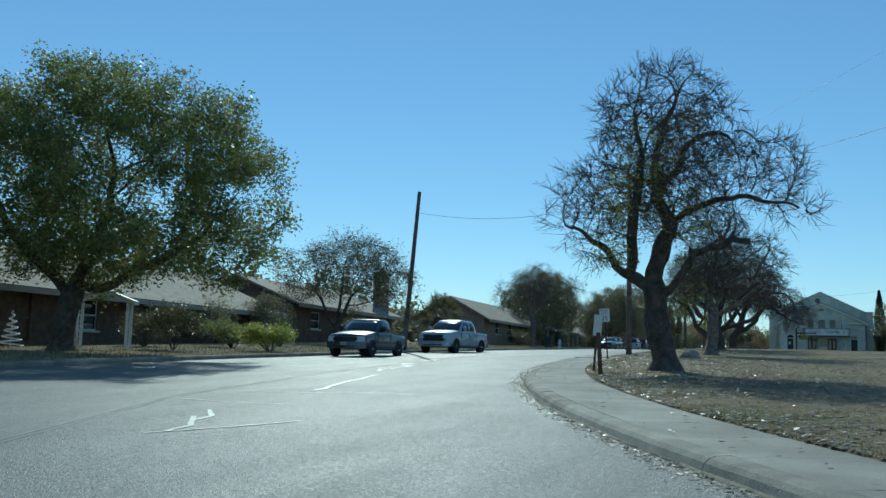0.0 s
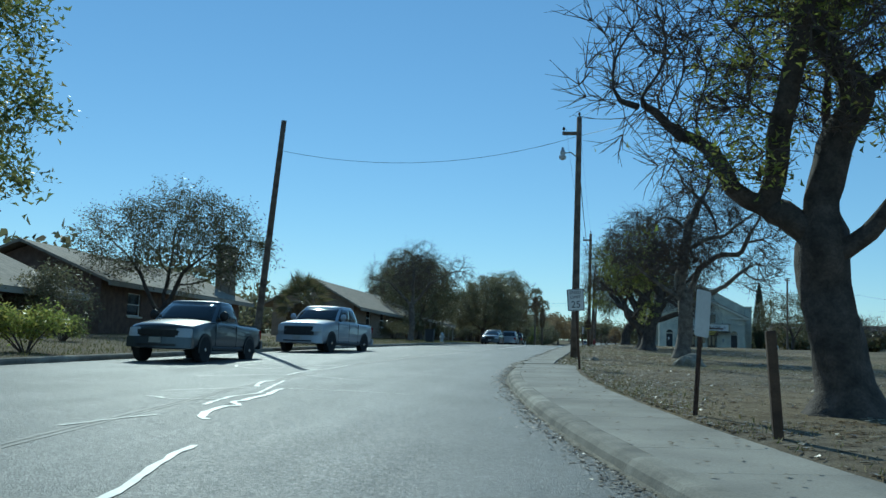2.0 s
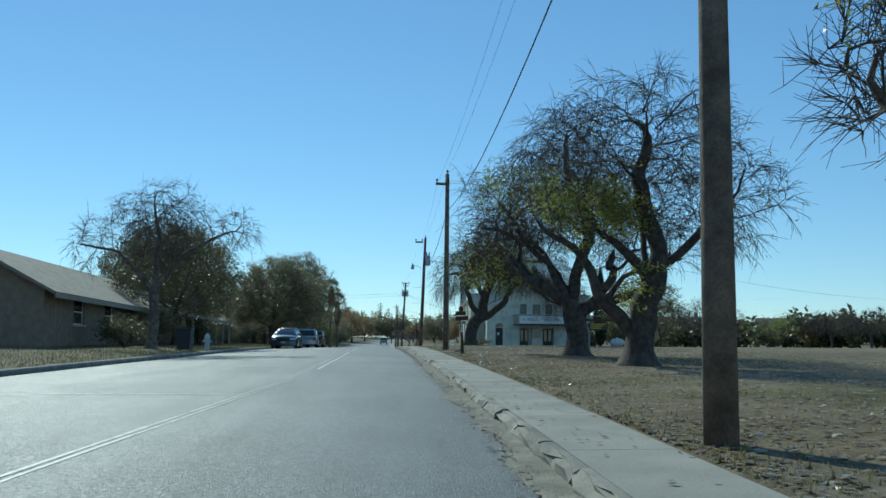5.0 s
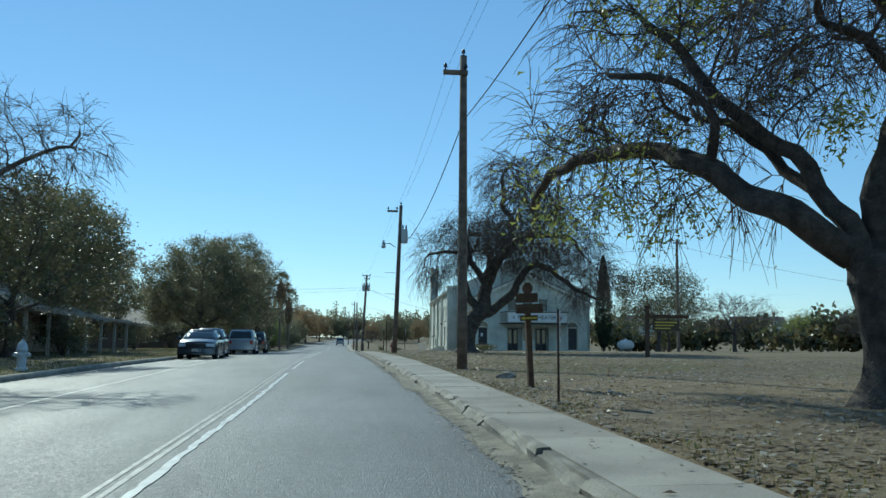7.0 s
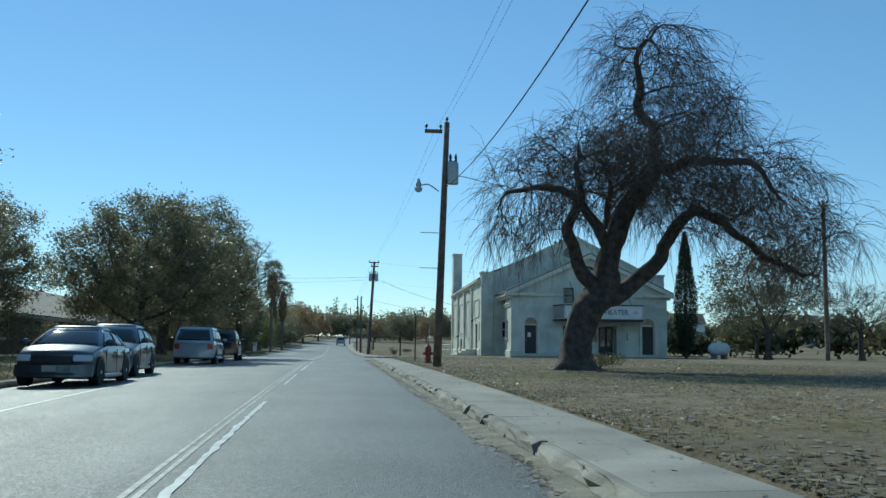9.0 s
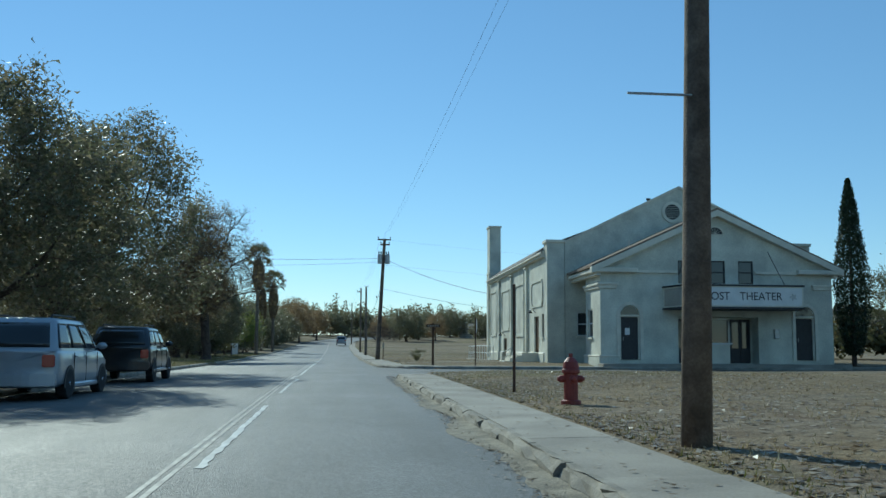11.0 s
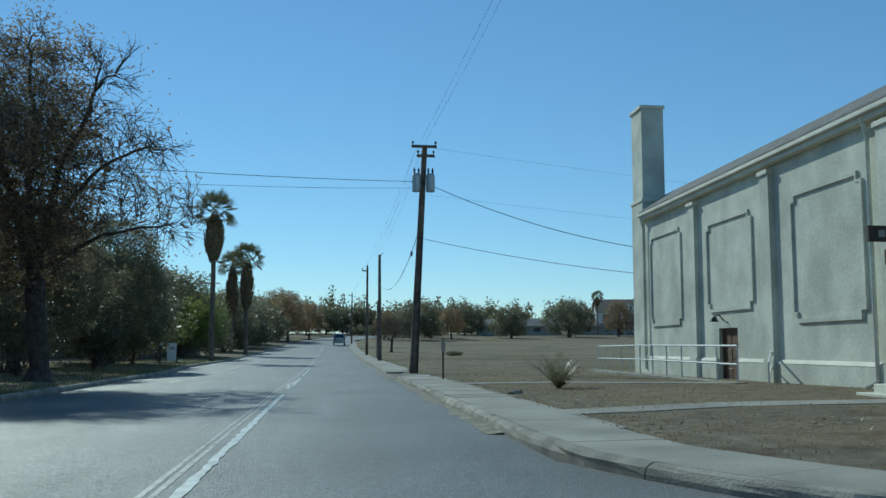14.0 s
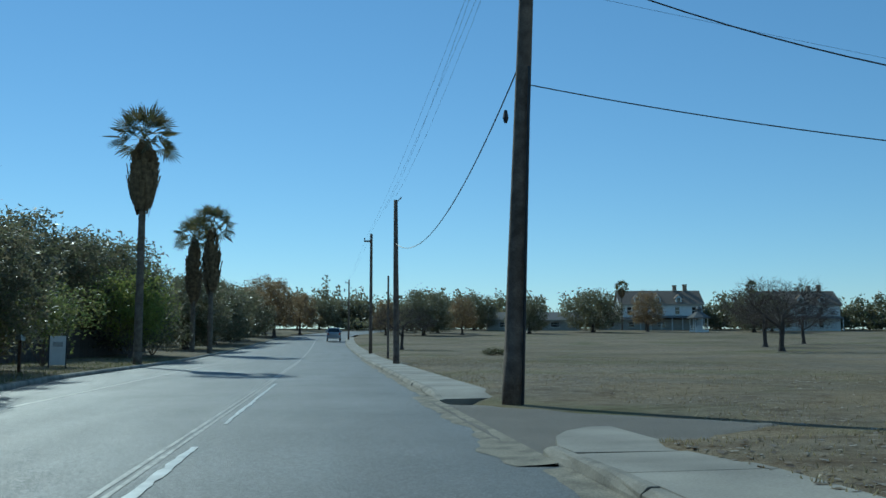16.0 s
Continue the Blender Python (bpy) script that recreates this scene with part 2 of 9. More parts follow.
M = {
    "turf": turf_material(),
    "asphalt": asphalt_material("asphalt", (0.128, 0.13, 0.123), (0.088, 0.09, 0.085), 0.58),
    "asphalt_side": asphalt_material("side_street_asphalt", (0.15, 0.15, 0.14), (0.11, 0.11, 0.105), 0.65),
    "asphalt_old": asphalt_material("crumbled_asphalt", (0.21, 0.185, 0.15), (0.14, 0.12, 0.095), 0.9),
    "grit": material("kerb_grit", (0.33, 0.29, 0.215), 0.95, noise_scale=3, var=0.3, fine=55, fine_var=0.4, bump=0.8),
    "concrete": material("concrete", (0.36, 0.325, 0.265), 0.88, noise_scale=0.8, var=0.24, fine=45, fine_var=0.16, bump=0.25, obj_var=0.1),
    "kerb": material("kerb_concrete", (0.35, 0.315, 0.25), 0.88, noise_scale=1.6, var=0.34, fine=40, fine_var=0.2, bump=0.4, obj_var=0.14),
    # tar with its bright sun sheen painted in as a pale base colour
    "sealant": material("sheen_tinted_sealant", (0.60, 0.60, 0.55), 0.5, noise_scale=3, fine=30, bump=0.1, fine_var=0.05),
    "line_faint": material("ghost_line_paint", (0.24, 0.235, 0.21), 0.65, noise_scale=4, tint=(0.13, 0.13, 0.12), fine=40, fine_var=0.25),
    "line": material("worn_line_paint", (0.4, 0.385, 0.33), 0.6, noise_scale=4, tint=(0.16, 0.155, 0.14), fine=40, fine_var=0.2),
    "stucco": material("pale_stucco", (0.70, 0.69, 0.575), 0.9, noise_scale=0.9, var=0.2, fine=12, fine_var=0.1, bump=0.35),
    "stucco_trim": material("pale_trim_paint", (0.74, 0.70, 0.575), 0.75, noise_scale=1.5, var=0.12, fine=40, fine_var=0.05, bump=0.1),
    "roof_brown": material("brown_shingle", (0.26, 0.19, 0.135), 0.9, noise_scale=2.5, var=0.25, fine=18, fine_var=0.2, bump=0.5),
    "roof_grey": material("grey_shingle", (0.20, 0.185, 0.165), 0.9, noise_scale=2.5, var=0.25, fine=18, fine_var=0.2, bump=0.5),
    "roof_tan": material("tan_shingle", (0.33, 0.28, 0.215), 0.9, noise_scale=2.5, var=0.22, fine=18, fine_var=0.2, bump=0.5),
    "brick_dark": material("weathered_brick", (0.20, 0.135, 0.10), 0.9, noise_scale=3, var=0.25, fine=25, fine_var=0.2, bump=0.4),
    "brick_tan": material("tan_brick", (0.36, 0.27, 0.19), 0.9, noise_scale=3, var=0.2, fine=25, fine_var=0.18, bump=0.4),
    "siding": material("painted_siding", (0.42, 0.38, 0.31), 0.8, noise_scale=1.5, var=0.12, fine=20, fine_var=0.06, bump=0.2),
    "white": material("white_paint", (0.78, 0.77, 0.73), 0.6, noise_scale=2, var=0.08, fine=30, fine_var=0.05, bump=0.05),
    "black": material("black_paint", (0.025, 0.025, 0.025), 0.5, noise_scale=3, var=0.2, bump=0.05),
    "door_wood": material("brown_door_wood", (0.17, 0.10, 0.055), 0.6, noise_scale=5, var=0.25, fine=40, bump=0.2),
    "fence_wood": material("dark_fence_wood", (0.10, 0.075, 0.055), 0.9, noise_scale=2, var=0.3, fine=30, bump=0.4, obj_var=0.2),
    "pole_wood": material("weathered_pole_wood", (0.21, 0.155, 0.112), 0.9, noise_scale=4, var=0.35, fine=35, fine_var=0.25, bump=0.5),
    "post_wood": material("brown_stained_wood", (0.12, 0.07, 0.04), 0.85, noise_scale=6, var=0.3, fine=40, bump=0.3),
    "steel": material("galvanised_steel", (0.45, 0.46, 0.46), 0.45, metal=0.8, noise_scale=8, var=0.15, bump=0.05),
    "rust": material("rusty_steel_post", (0.13, 0.075, 0.05), 0.75, metal=0.3, noise_scale=9, var=0.35, bump=0.2),
    "wire": material("wire", (0.03, 0.03, 0.03), 0.6, bump=0.0),
    "bark": material("dark_bark", (0.115, 0.09, 0.072), 0.95, noise_scale=5, var=0.4, fine=28, fine_var=0.3, bump=0.9),
    "bark_grey": material("grey_bark", (0.24, 0.20, 0.16), 0.95, noise_scale=5, var=0.4, fine=28, fine_var=0.3, bump=0.9),
    "twig": material("twig_bark", (0.13, 0.095, 0.075), 0.9, bump=0.2),
    "palm_trunk": material("palm_trunk", (0.22, 0.17, 0.12), 0.95, noise_scale=4, var=0.3, fine=25, fine_var=0.3, bump=0.8),
    "palm_skirt": material("dead_fronds", (0.25, 0.17, 0.085), 0.95, noise_scale=4, var=0.4, fine=22, fine_var=0.35, bump=0.9),
    "leaf_oak": leaf_material("oak_leaves", (0.12, 0.125, 0.065), (0.185, 0.18, 0.1), (0.27, 0.22, 0.14), 0.55),
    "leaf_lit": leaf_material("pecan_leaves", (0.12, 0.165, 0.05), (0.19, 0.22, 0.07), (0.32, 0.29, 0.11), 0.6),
    "leaf_dull": leaf_material("dull_leaves", (0.08, 0.09, 0.04), (0.12, 0.12, 0.055), (0.19, 0.15, 0.075), 0.42),
    "leaf_bright": leaf_material("yellow_green_leaves", (0.2, 0.25, 0.06), (0.3, 0.33, 0.08), (0.4, 0.36, 0.1), 0.65),
    "leaf_russet": leaf_material("russet_leaves", (0.19, 0.125, 0.07), (0.28, 0.19, 0.1), (0.36, 0.28, 0.15), 0.62),
    "leaf_dark": leaf_material("cypress_leaves", (0.015, 0.03, 0.012), (0.03, 0.05, 0.02), (0.05, 0.07, 0.03), 0.15),
    # lighter copy of the dry leaves, caught sunlight put into the colour
    "leaf_sun_tint": leaf_material("sun_tinted_dry_leaves", (0.3, 0.25, 0.18), (0.42, 0.37, 0.29), (0.54, 0.49, 0.4), 0.3),
    "leaf_dry": leaf_material("dry_leaves", (0.16, 0.11, 0.06), (0.28, 0.21, 0.13), (0.46, 0.39, 0.28), 0.3),
    "grass": leaf_material("grass_blades", (0.08, 0.10, 0.025), (0.16, 0.16, 0.05), (0.30, 0.25, 0.11), 0.35),
    "straw": leaf_material("straw_blades", (0.24, 0.19, 0.1), (0.34, 0.28, 0.16), (0.42, 0.35, 0.21), 0.4),
    "glass": glass("window_glass"),
    "glass_car": glass("car_glass", (0.018, 0.022, 0.025), 0.06),
    "rubber": material("tyre_rubber", (0.022, 0.022, 0.022), 0.85, bump=0.1),
    "chrome": material("chrome", (0.62, 0.63, 0.64), 0.14, metal=1.0, var=0.03, fine_var=0.02, bump=0.0),
    "trim": material("black_plastic", (0.03, 0.03, 0.032), 0.55, bump=0.05),
    "lens_red": material("red_lamp_lens", (0.35, 0.02, 0.02), 0.15, bump=0.0, var=0.05),
    "lens": material("clear_lamp_lens", (0.55, 0.56, 0.57), 0.08, spec=0.8, bump=0.0, var=0.05),
    "hydrant_red": material("red_hydrant_paint", (0.27, 0.045, 0.035), 0.5, noise_scale=9, var=0.2),
    "hydrant_silver": material("pale_hydrant_paint", (0.55, 0.6, 0.63), 0.45, noise_scale=9, var=0.12),
    "stone": material("limestone", (0.36, 0.32, 0.25), 0.95, noise_scale=4, var=0.3, fine=25, fine_var=0.2, bump=0.8),
    "sign_green": material("brown_sign_board", (0.10, 0.06, 0.03), 0.7, noise_scale=8, var=0.25),
    "yellow": material("yellow_letter_paint", (0.62, 0.48, 0.06), 0.6, noise_scale=8, var=0.1, bump=0.0),
    "ink": material("dark_lettering", (0.03, 0.03, 0.03), 0.6, bump=0.0),
    "ink_red": material("red_lettering", (0.45, 0.04, 0.03), 0.6, bump=0.0),
    "rail": material("white_rail_paint", (0.72, 0.71, 0.67), 0.5, noise_scale=6, var=0.1, bump=0.05),
}


def paint(name, rgb):
    """Car paint under a dusty clear coat."""
    return material(name, rgb, 0.35, metal=0.35, noise_scale=1.5, var=0.06, fine=400, fine_var=0.05, bump=0.0, coat=0.8)

# ---- helpers ----
def raw(name, verts, faces, mat, parent=None, label="", smooth=False):
    me = bpy.data.meshes.new(name)
    me.from_pydata([tuple(v) for v in verts], [], [tuple(f) for f in faces])
    me.materials.append(mat)
    if smooth:
        me.polygons.foreach_set("use_smooth", [True] * len(me.polygons))
    me.update()
    ob = new(name, me)
    if parent:
        ob.parent = parent
    if label:
        ob["label"] = label
    return ob


def part(name, bm, mat, parent=None, label="", smooth=False):
    """One bmesh as one mesh object under a thing or a part."""
    me = bpy.data.meshes.new(name)
    bmesh.ops.recalc_face_normals(bm, faces=bm.faces)
    bm.to_mesh(me)
    bm.free()
    me.materials.append(mat)
    if smooth:
        me.polygons.foreach_set("use_smooth", [True] * len(me.polygons))
    ob = new(name, me)
    if parent:
        ob.parent = parent
    if label:
        ob["label"] = label
    return ob


def thing(name, m, label, category, group="", kind=""):
    ob = new(name)
    ob.matrix_basis = m
    ob.empty_display_size = 0.2
    return tagged(ob, label, category, group, kind)


def box(bm, x0, x1, y0, y1, z0, z1, m=None, bevel=0.0):
    r = bmesh.ops.create_cube(bm, size=1.0)["verts"]
    mm = Matrix.Translation(((x0 + x1) / 2, (y0 + y1) / 2, (z0 + z1) / 2)) @ Matrix.Diagonal((x1 - x0, y1 - y0, z1 - z0, 1))
    bmesh.ops.transform(bm, matrix=(m @ mm) if m else mm, verts=r)
    if bevel:
        es = list({e for v in r for e in v.link_edges})
        bmesh.ops.bevel(bm, geom=es, offset=bevel, segments=1, affect="EDGES", profile=0.5)
    return bm


def boxes(*specs, bevel=0.0):
    bm = bmesh.new()
    for s in specs:
        box(bm, *s, bevel=bevel)
    return bm


def tube(bm, a, b, ra, rb=None, n=8, cap=True):
    """A tapered round bar from a to b."""
    rb = ra if rb is None else rb
    a, b = Vector(a), Vector(b)
    q = (b - a).to_track_quat("Z", "Y")
    c = [[bm.verts.new(p + q @ Vector((r * math.cos(k * math.tau / n), r * math.sin(k * math.tau / n), 0))) for k in range(n)] for p, r in ((a, ra), (b, rb))]
    for k in range(n):
        bm.faces.new((c[0][k], c[0][(k + 1) % n], c[1][(k + 1) % n], c[1][k]))
    if cap:
        bm.faces.new(c[0][::-1])
        bm.faces.new(c[1])
    return bm


def tubes(*segs, n=8):
    bm = bmesh.new()
    for s in segs:
        tube(bm, *s, n=n)
    return bm


def lathe(profile, n=16, bm=None, m=None):
    """A turned body from (radius, height) pairs."""
    bm = bm or bmesh.new()
    rings = []
    for r, z in profile:
        rings.append([bm.verts.new((m or Matrix()) @ Vector((r * math.cos(k * math.tau / n), r * math.sin(k * math.tau / n), z))) for k in range(n)])
    for a, b in zip(rings, rings[1:]):
        for k in range(n):
            bm.faces.new((a[k], a[(k + 1) % n], b[(k + 1) % n], b[k]))
    bm.faces.new(rings[0][::-1])
    bm.faces.new(rings[-1])
    return bm


def prism(bm, pts, axis, lo, hi):
    """A flat outline of 2D points pushed out along an axis. Points are the other two axes in order."""
    def at(p, v):
        return {"x": (v, p[0], p[1]), "y": (p[0], v, p[1]), "z": (p[0], p[1], v)}[axis]
    a, b = [bm.verts.new(at(p, lo)) for p in pts], [bm.verts.new(at(p, hi)) for p in pts]
    n = len(pts)
    for k in range(n):
        bm.faces.new((a[k], a[(k + 1) % n], b[(k + 1) % n], b[k]))
    bm.faces.new(a[::-1])
    bm.faces.new(b)
    return bm


def text_mesh(name, s, size, mat, parent, m, label="", depth=0.004, align="CENTER", width=1.0):
    cu = bpy.data.curves.new(name, "FONT")
    cu.body, cu.size, cu.extrude, cu.align_x, cu.align_y = s, size, depth, align, "CENTER"
    tmp = bpy.data.objects.new("tmp_text", cu)
    scene.collection.objects.link(tmp)
    dg = bpy.context.evaluated_depsgraph_get()
    me = bpy.data.meshes.new_from_object(tmp.evaluated_get(dg))
    bpy.data.objects.remove(tmp)
    bpy.data.curves.remove(cu)
    me.name = name
    me.materials.clear()
    me.materials.append(mat)
    me.transform(m @ Matrix.Diagonal((width, 1, 1, 1)))
    ob = new(name, me)
    ob.parent = parent
    if label:
        ob["label"] = label
    return ob


# ---- lie of the land ----
HY = [-400, -60, -20, 0, 20, 40, 60, 80, 100, 120, 140, 160, 180, 200, 240, 280, 320, 360, 400, 450, 600, 2500]
HZ = [-3.0, -1.4, -0.47, 0.0, 0.48, 0.96, 1.5, 1.96, 2.3, 2.47, 2.58, 2.62, 2.58, 2.57, 2.65, 3.2, 4.2, 5.4, 6.8, 8.0, 9.0, 12.0]


def table(ys, vs, soft):
    """A quick, softened look-up of a piecewise line in y."""
    g = np.arange(-420, 2520.01, 0.5)
    t = np.mean([np.interp(g + d * soft, ys, vs) for d in (-1, -0.5, 0, 0.5, 1)], axis=0).tolist()

    def value(y):
        q = min(max((y + 420) * 2, 0.0), 5878.0)
        i = int(q)
        return t[i] + (t[i + 1] - t[i]) * (q - i)
    return value


road_z = table(HY, HZ, 8.0)          # height of the road


fall_at = table([-20, 20, 50, 85, 120, 200], [-0.1, -0.08, 0.0, 0.13, 0.12, 0.08], 4.0)   # fall of the road towards the houses


KY = [-114.47, -57.72, -38.49, -19.07, 0.55, 7.99, 12.11, 19.11, 23.76, 28.83, 36.6, 45.09, 58.0, 80.0, 100.0, 120.0, 165.0, 200.0, 230.0, 300.0, 330.0, 360.0, 400.0, 460.0, 600.0]
KX = [124.37, 46.89, 28.45, 14.41, 5.01, 1.29, -0.7, -3.14, -4.32, -5.27, -6.38, -6.78, -6.64, -6.58, -6.55, -6.48, -6.2, -6.0, -5.85, -5.8, -5.2, -3.0, 6.0, 30.0, 110.0]
LY = [-114.98, -58.28, -39.1, -19.72, -0.1, 9.75, 19.66, 29.63, 39.64, 49.66, 62.0, 80.0, 100.0, 165.0, 200.0, 210.0, 250.0, 300.0, 330.0, 360.0, 400.0, 460.0, 600.0]
LX = [112.33, 33.84, 14.0, -0.84, -10.18, -13.91, -16.23, -17.16, -17.08, -16.91, -16.4, -16.05, -16.0, -15.95, -16.3, -17.3, -17.6, -17.2, -16.6, -14.4, -6.0, 17.0, 96.0]


kerb_x = table(KY, KX, 3.0)          # foot of the kerb on the park side
left_x = table(LY, LX, 3.0)          # foot of the kerb on the houses' side
walk_w = table([-60, 0, 10, 22, 30, 36, 43.8, 44.4, 50, 60, 84, 98, 110, 125, 400], [1.5, 1.5, 1.52, 1.6, 1.63, 1.72, 1.8, 1.1, 1.12, 1.1, 1.05, 1.2, 1.2, 1.15, 1.2], 0.1)   # footway with its kerb


SY0, SY1 = 148.6, 156.9          # the side street beside the theatre


def in_street(x, y):
    """Whether a spot lies in the mouth of the side street, its corners rounded."""
    if x < -6.3:
        return False
    near, far = street_edges(x)
    return near < y < far


def street_edges(x):
    x = max(x, -6.3)
    near = SY0 - 2.6 * max(0.0, (-4.2 - x) / 2.0) ** 1.5 if x < -4.2 else SY0
    far = SY1 + 4.2 * max(0.0, (-1.5 - x) / 4.7) ** 5
    return near, far


def land_z(x, y):
    """Height of the ground off the road."""
    z = road_z(y)
    k, l = kerb_x(y), left_x(y)
    if x > k:
        d = x - k
        z += 0.15 + 0.10 * min(1.0, max(0.0, d - 1.2) / 3.0)
        z += 0.07 * min(1.0, d / 10) * (noise.noise((x * 0.09, y * 0.09, 3.0)) + 0.4 * noise.noise((x * 0.4, y * 0.4, 1.0)))
        if y > 150:
            z += min(1.0, max(0.0, (y - 165) / 60)) * 0.004 * min(d, 60.0) - 0.12 * min(1, max(0, (y - 170) / 15)) * min(1, max(0, d - 2) / 4) * (1 - min(1, max(0, (y - 190) / 30)))
        if 56 < y < 140:
            z += 0.006 * min(d, 60.0)
        if 186 < y < 198:
            f = min(1.0, max(0.0, min(y - 186.6, 197.6 - y) / 1.6)) * (1 - min(1.0, max(0.0, d - 2.0) / 5.0))
            z += (road_z(y) + 0.005 - z) * f
        if 142 < y < 164:
            near, far = street_edges(x)
            if y < near:
                z += (road_z(y) + 0.01 - z) * (1 - min(1.0, (near - y) / 2.2)) ** 0.8
            elif y > far - 0.3 and y < far + 4:
                z += (road_z(y) + 0.08 - z) * (1 - min(1.0, max(0.0, y - far - 1.6) / 2.4))
    else:
        d = max(0.0, l - x)
        z += 0.14 - fall_at(y) + 0.18 * min(1.0, d / 8.0) + 0.05 * min(1.0, d / 6) * noise.noise((x * 0.12, y * 0.12, 7.0))
    return z


def place(x, y, rz=0.0, dz=0.0):
    return pose(x, y, land_z(x, y) + dz, 0, 0, rz)


def sheet_ground():
    ro = [-0.25, 0.15, 0.5, 1, 1.5, 2, 2.5, 3, 3.5, 4, 5, 6, 7, 8, 10, 12, 15, 18, 22, 27, 33, 40, 50, 65, 85, 110, 150, 220, 350, 600, 1200, 2500]
    lo = [0.15, 0.6, 1.2, 2, 3, 4.5, 6, 8, 10, 13, 17, 22, 30, 40, 60, 90, 140, 250, 500, 1200, 2500]
    ys = [-400, -250, -160, -110, -80] + list(np.arange(-60, 140, 2.5)) + list(np.arange(140, 166, 0.5)) + list(np.arange(166, 184, 3.0)) + list(np.arange(184, 200, 0.8)) + list(np.arange(201, 360, 3.0)) + [370, 385, 400, 420, 450, 500, 560, 640, 760, 950, 1300, 2500]
    verts, nc = [], len(lo) + len(ro) + 2
    for y in ys:
        y = float(y)
        k, l, w = kerb_x(y), left_x(y), walk_w(y)
        row = [(l - o, y, land_z(l - o, y)) for o in lo[::-1]]
        row += [(l + 0.05, y, road_z(y) - 0.5), (k - 0.05, y, road_z(y) - 0.5)]
        for o in ro:
            x = k + w + o
            z = land_z(x, y)
            if in_street(x, y):
                z = road_z(y) - 0.35
            row.append((x, y, z - (0.12 if o < 0 and not 188 < y < 196.4 else 0)))
        verts += row
    faces = [(r * nc + c, r * nc + c + 1, (r + 1) * nc + c + 1, (r + 1) * nc + c) for r in range(len(ys) - 1) for c in range(nc - 1)]
    g = raw("ground", verts, faces, M["turf"], smooth=True)
    return tagged(g, "dry winter lawn of straw grass and bare earth", "lawn", kind="structure")


def strip(name, ys, left, right, dz, mat, crown=0.0, cols=6, fall=0.0):
    """A long strip that follows the road between two edges given as functions of y."""
    verts, faces = [], []
    for y in ys:
        a, b = left(y), right(y)
        for c in range(cols + 1):
            f = c / cols
            verts.append((a + (b - a) * f, y, road_z(y) + dz - fall * fall_at(y) * (1 - f) + crown * 4 * f * (1 - f)))
    n = cols + 1
    for r in range(len(ys) - 1):
        for c in range(cols):
            faces.append((r * n + c, r * n + c + 1, (r + 1) * n + c + 1, (r + 1) * n + c))
    return raw(name, verts, faces, mat, smooth=True)


def along(pts, step):
    """Evenly spaced spots on a polyline, with headings."""
    out, acc = [], 0.0
    for (x0, y0), (x1, y1) in zip(pts, pts[1:]):
        d = math.hypot(x1 - x0, y1 - y0)
        while acc <= d:
            f = acc / d
            out.append((x0 + (x1 - x0) * f, y0 + (y1 - y0) * f))
            acc += step
        acc -= d
    return out


def ribbon_pieces(name, line, profile, piece, gap, mat, parent, base, sub=1, jitter=0.0, lie=None, worn=0.0):
    """Pieces of a kerb or footway laid end to end along a line. profile: (offset to the right, height) pairs of a closed section."""
    total = sum(math.hypot(b[0] - a[0], b[1] - a[1]) for a, b in zip(line, line[1:]))
    piece = total / max(1, round(total / piece)) - 1e-5
    pts = along(line, piece / sub)
    made = 0
    rnd = random.Random(len(name) + len(pts))
    for i in range(0, len(pts) - sub, sub):
        seg = pts[i:i + sub + 1]
        vs, fs, n = [], [], len(profile)
        dz = rnd.uniform(-jitter, jitter)
        for j, (x, y) in enumerate(seg):
            a = pts[max(0, i + j - 1)]
            b = pts[min(len(pts) - 1, i + j + 1)]
            tx, ty = b[0] - a[0], b[1] - a[1]
            l = math.hypot(tx, ty)
            tx, ty = tx / l, ty / l
            sh = gap if j == 0 else (-gap if j == sub else 0)
            x, y = x + tx * sh, y + ty * sh
            for o, h in profile:
                q = o + (rnd.uniform(-0.3, 1.0) * worn if 0 < h < 0.149 else 0.0)
                vs.append((x + ty * q, y - tx * q, (lie(x, y) if lie else base(y)) + h + dz - (rnd.uniform(0, 0.6) * worn if 0.05 < h < 0.149 else 0.0)))
        for j in range(sub):
            for c in range(n):
                fs.append((j * n + c, j * n + (c + 1) % n, (j + 1) * n + (c + 1) % n, (j + 1) * n + c))
        fs += [tuple(range(n))[::-1], tuple(range(sub * n, sub * n + n))]
        raw(name, vs, fs, mat, parent)
        made += 1
    return made


GROUND = sheet_ground()
ROAD_Y = [-120, -100, -80] + list(np.arange(-60, 400, 2.0)) + [405, 415, 430, 445, 460, 500, 560, 600]
road = tagged(strip("road", [float(v) for v in ROAD_Y], left_x, lambda y: kerb_x(y) + 0.02, 0.0, M["asphalt"], crown=0.05, cols=8, fall=1.0), "worn grey asphalt street with sealed cracks", "road", kind="structure")


def side_street():
    vs, fs = [], []
    xs = [-6.9, -6.5, -6.1, -5.5, -5, -4.5, -4, -3.5, -3, -2.5, -2, -1.5, -1, -0.5, 0, 0.5, 2, 6, 12, 20, 30, 45, 70, 120]
    for x in xs:
        near, far = street_edges(x)
        for f in range(7):
            back = 3.0 if x < -4.5 else 1.4 if x < -3.4 else 0.3
            y = near - back + (far - near + back + 0.05) * f / 6
            vs.append((x, y, road_z(y) + (0.012 if x > -6.1 else 0.004)))
    for i in range(len(xs) - 1):
        for f in range(6):
            fs.append((i * 7 + f, (i + 1) * 7 + f, (i + 1) * 7 + f + 1, i * 7 + f + 1))
    return tagged(raw("side_street", vs, fs, M["asphalt_side"], smooth=True), "dull asphalt side street meeting the main road", "road", kind="structure")


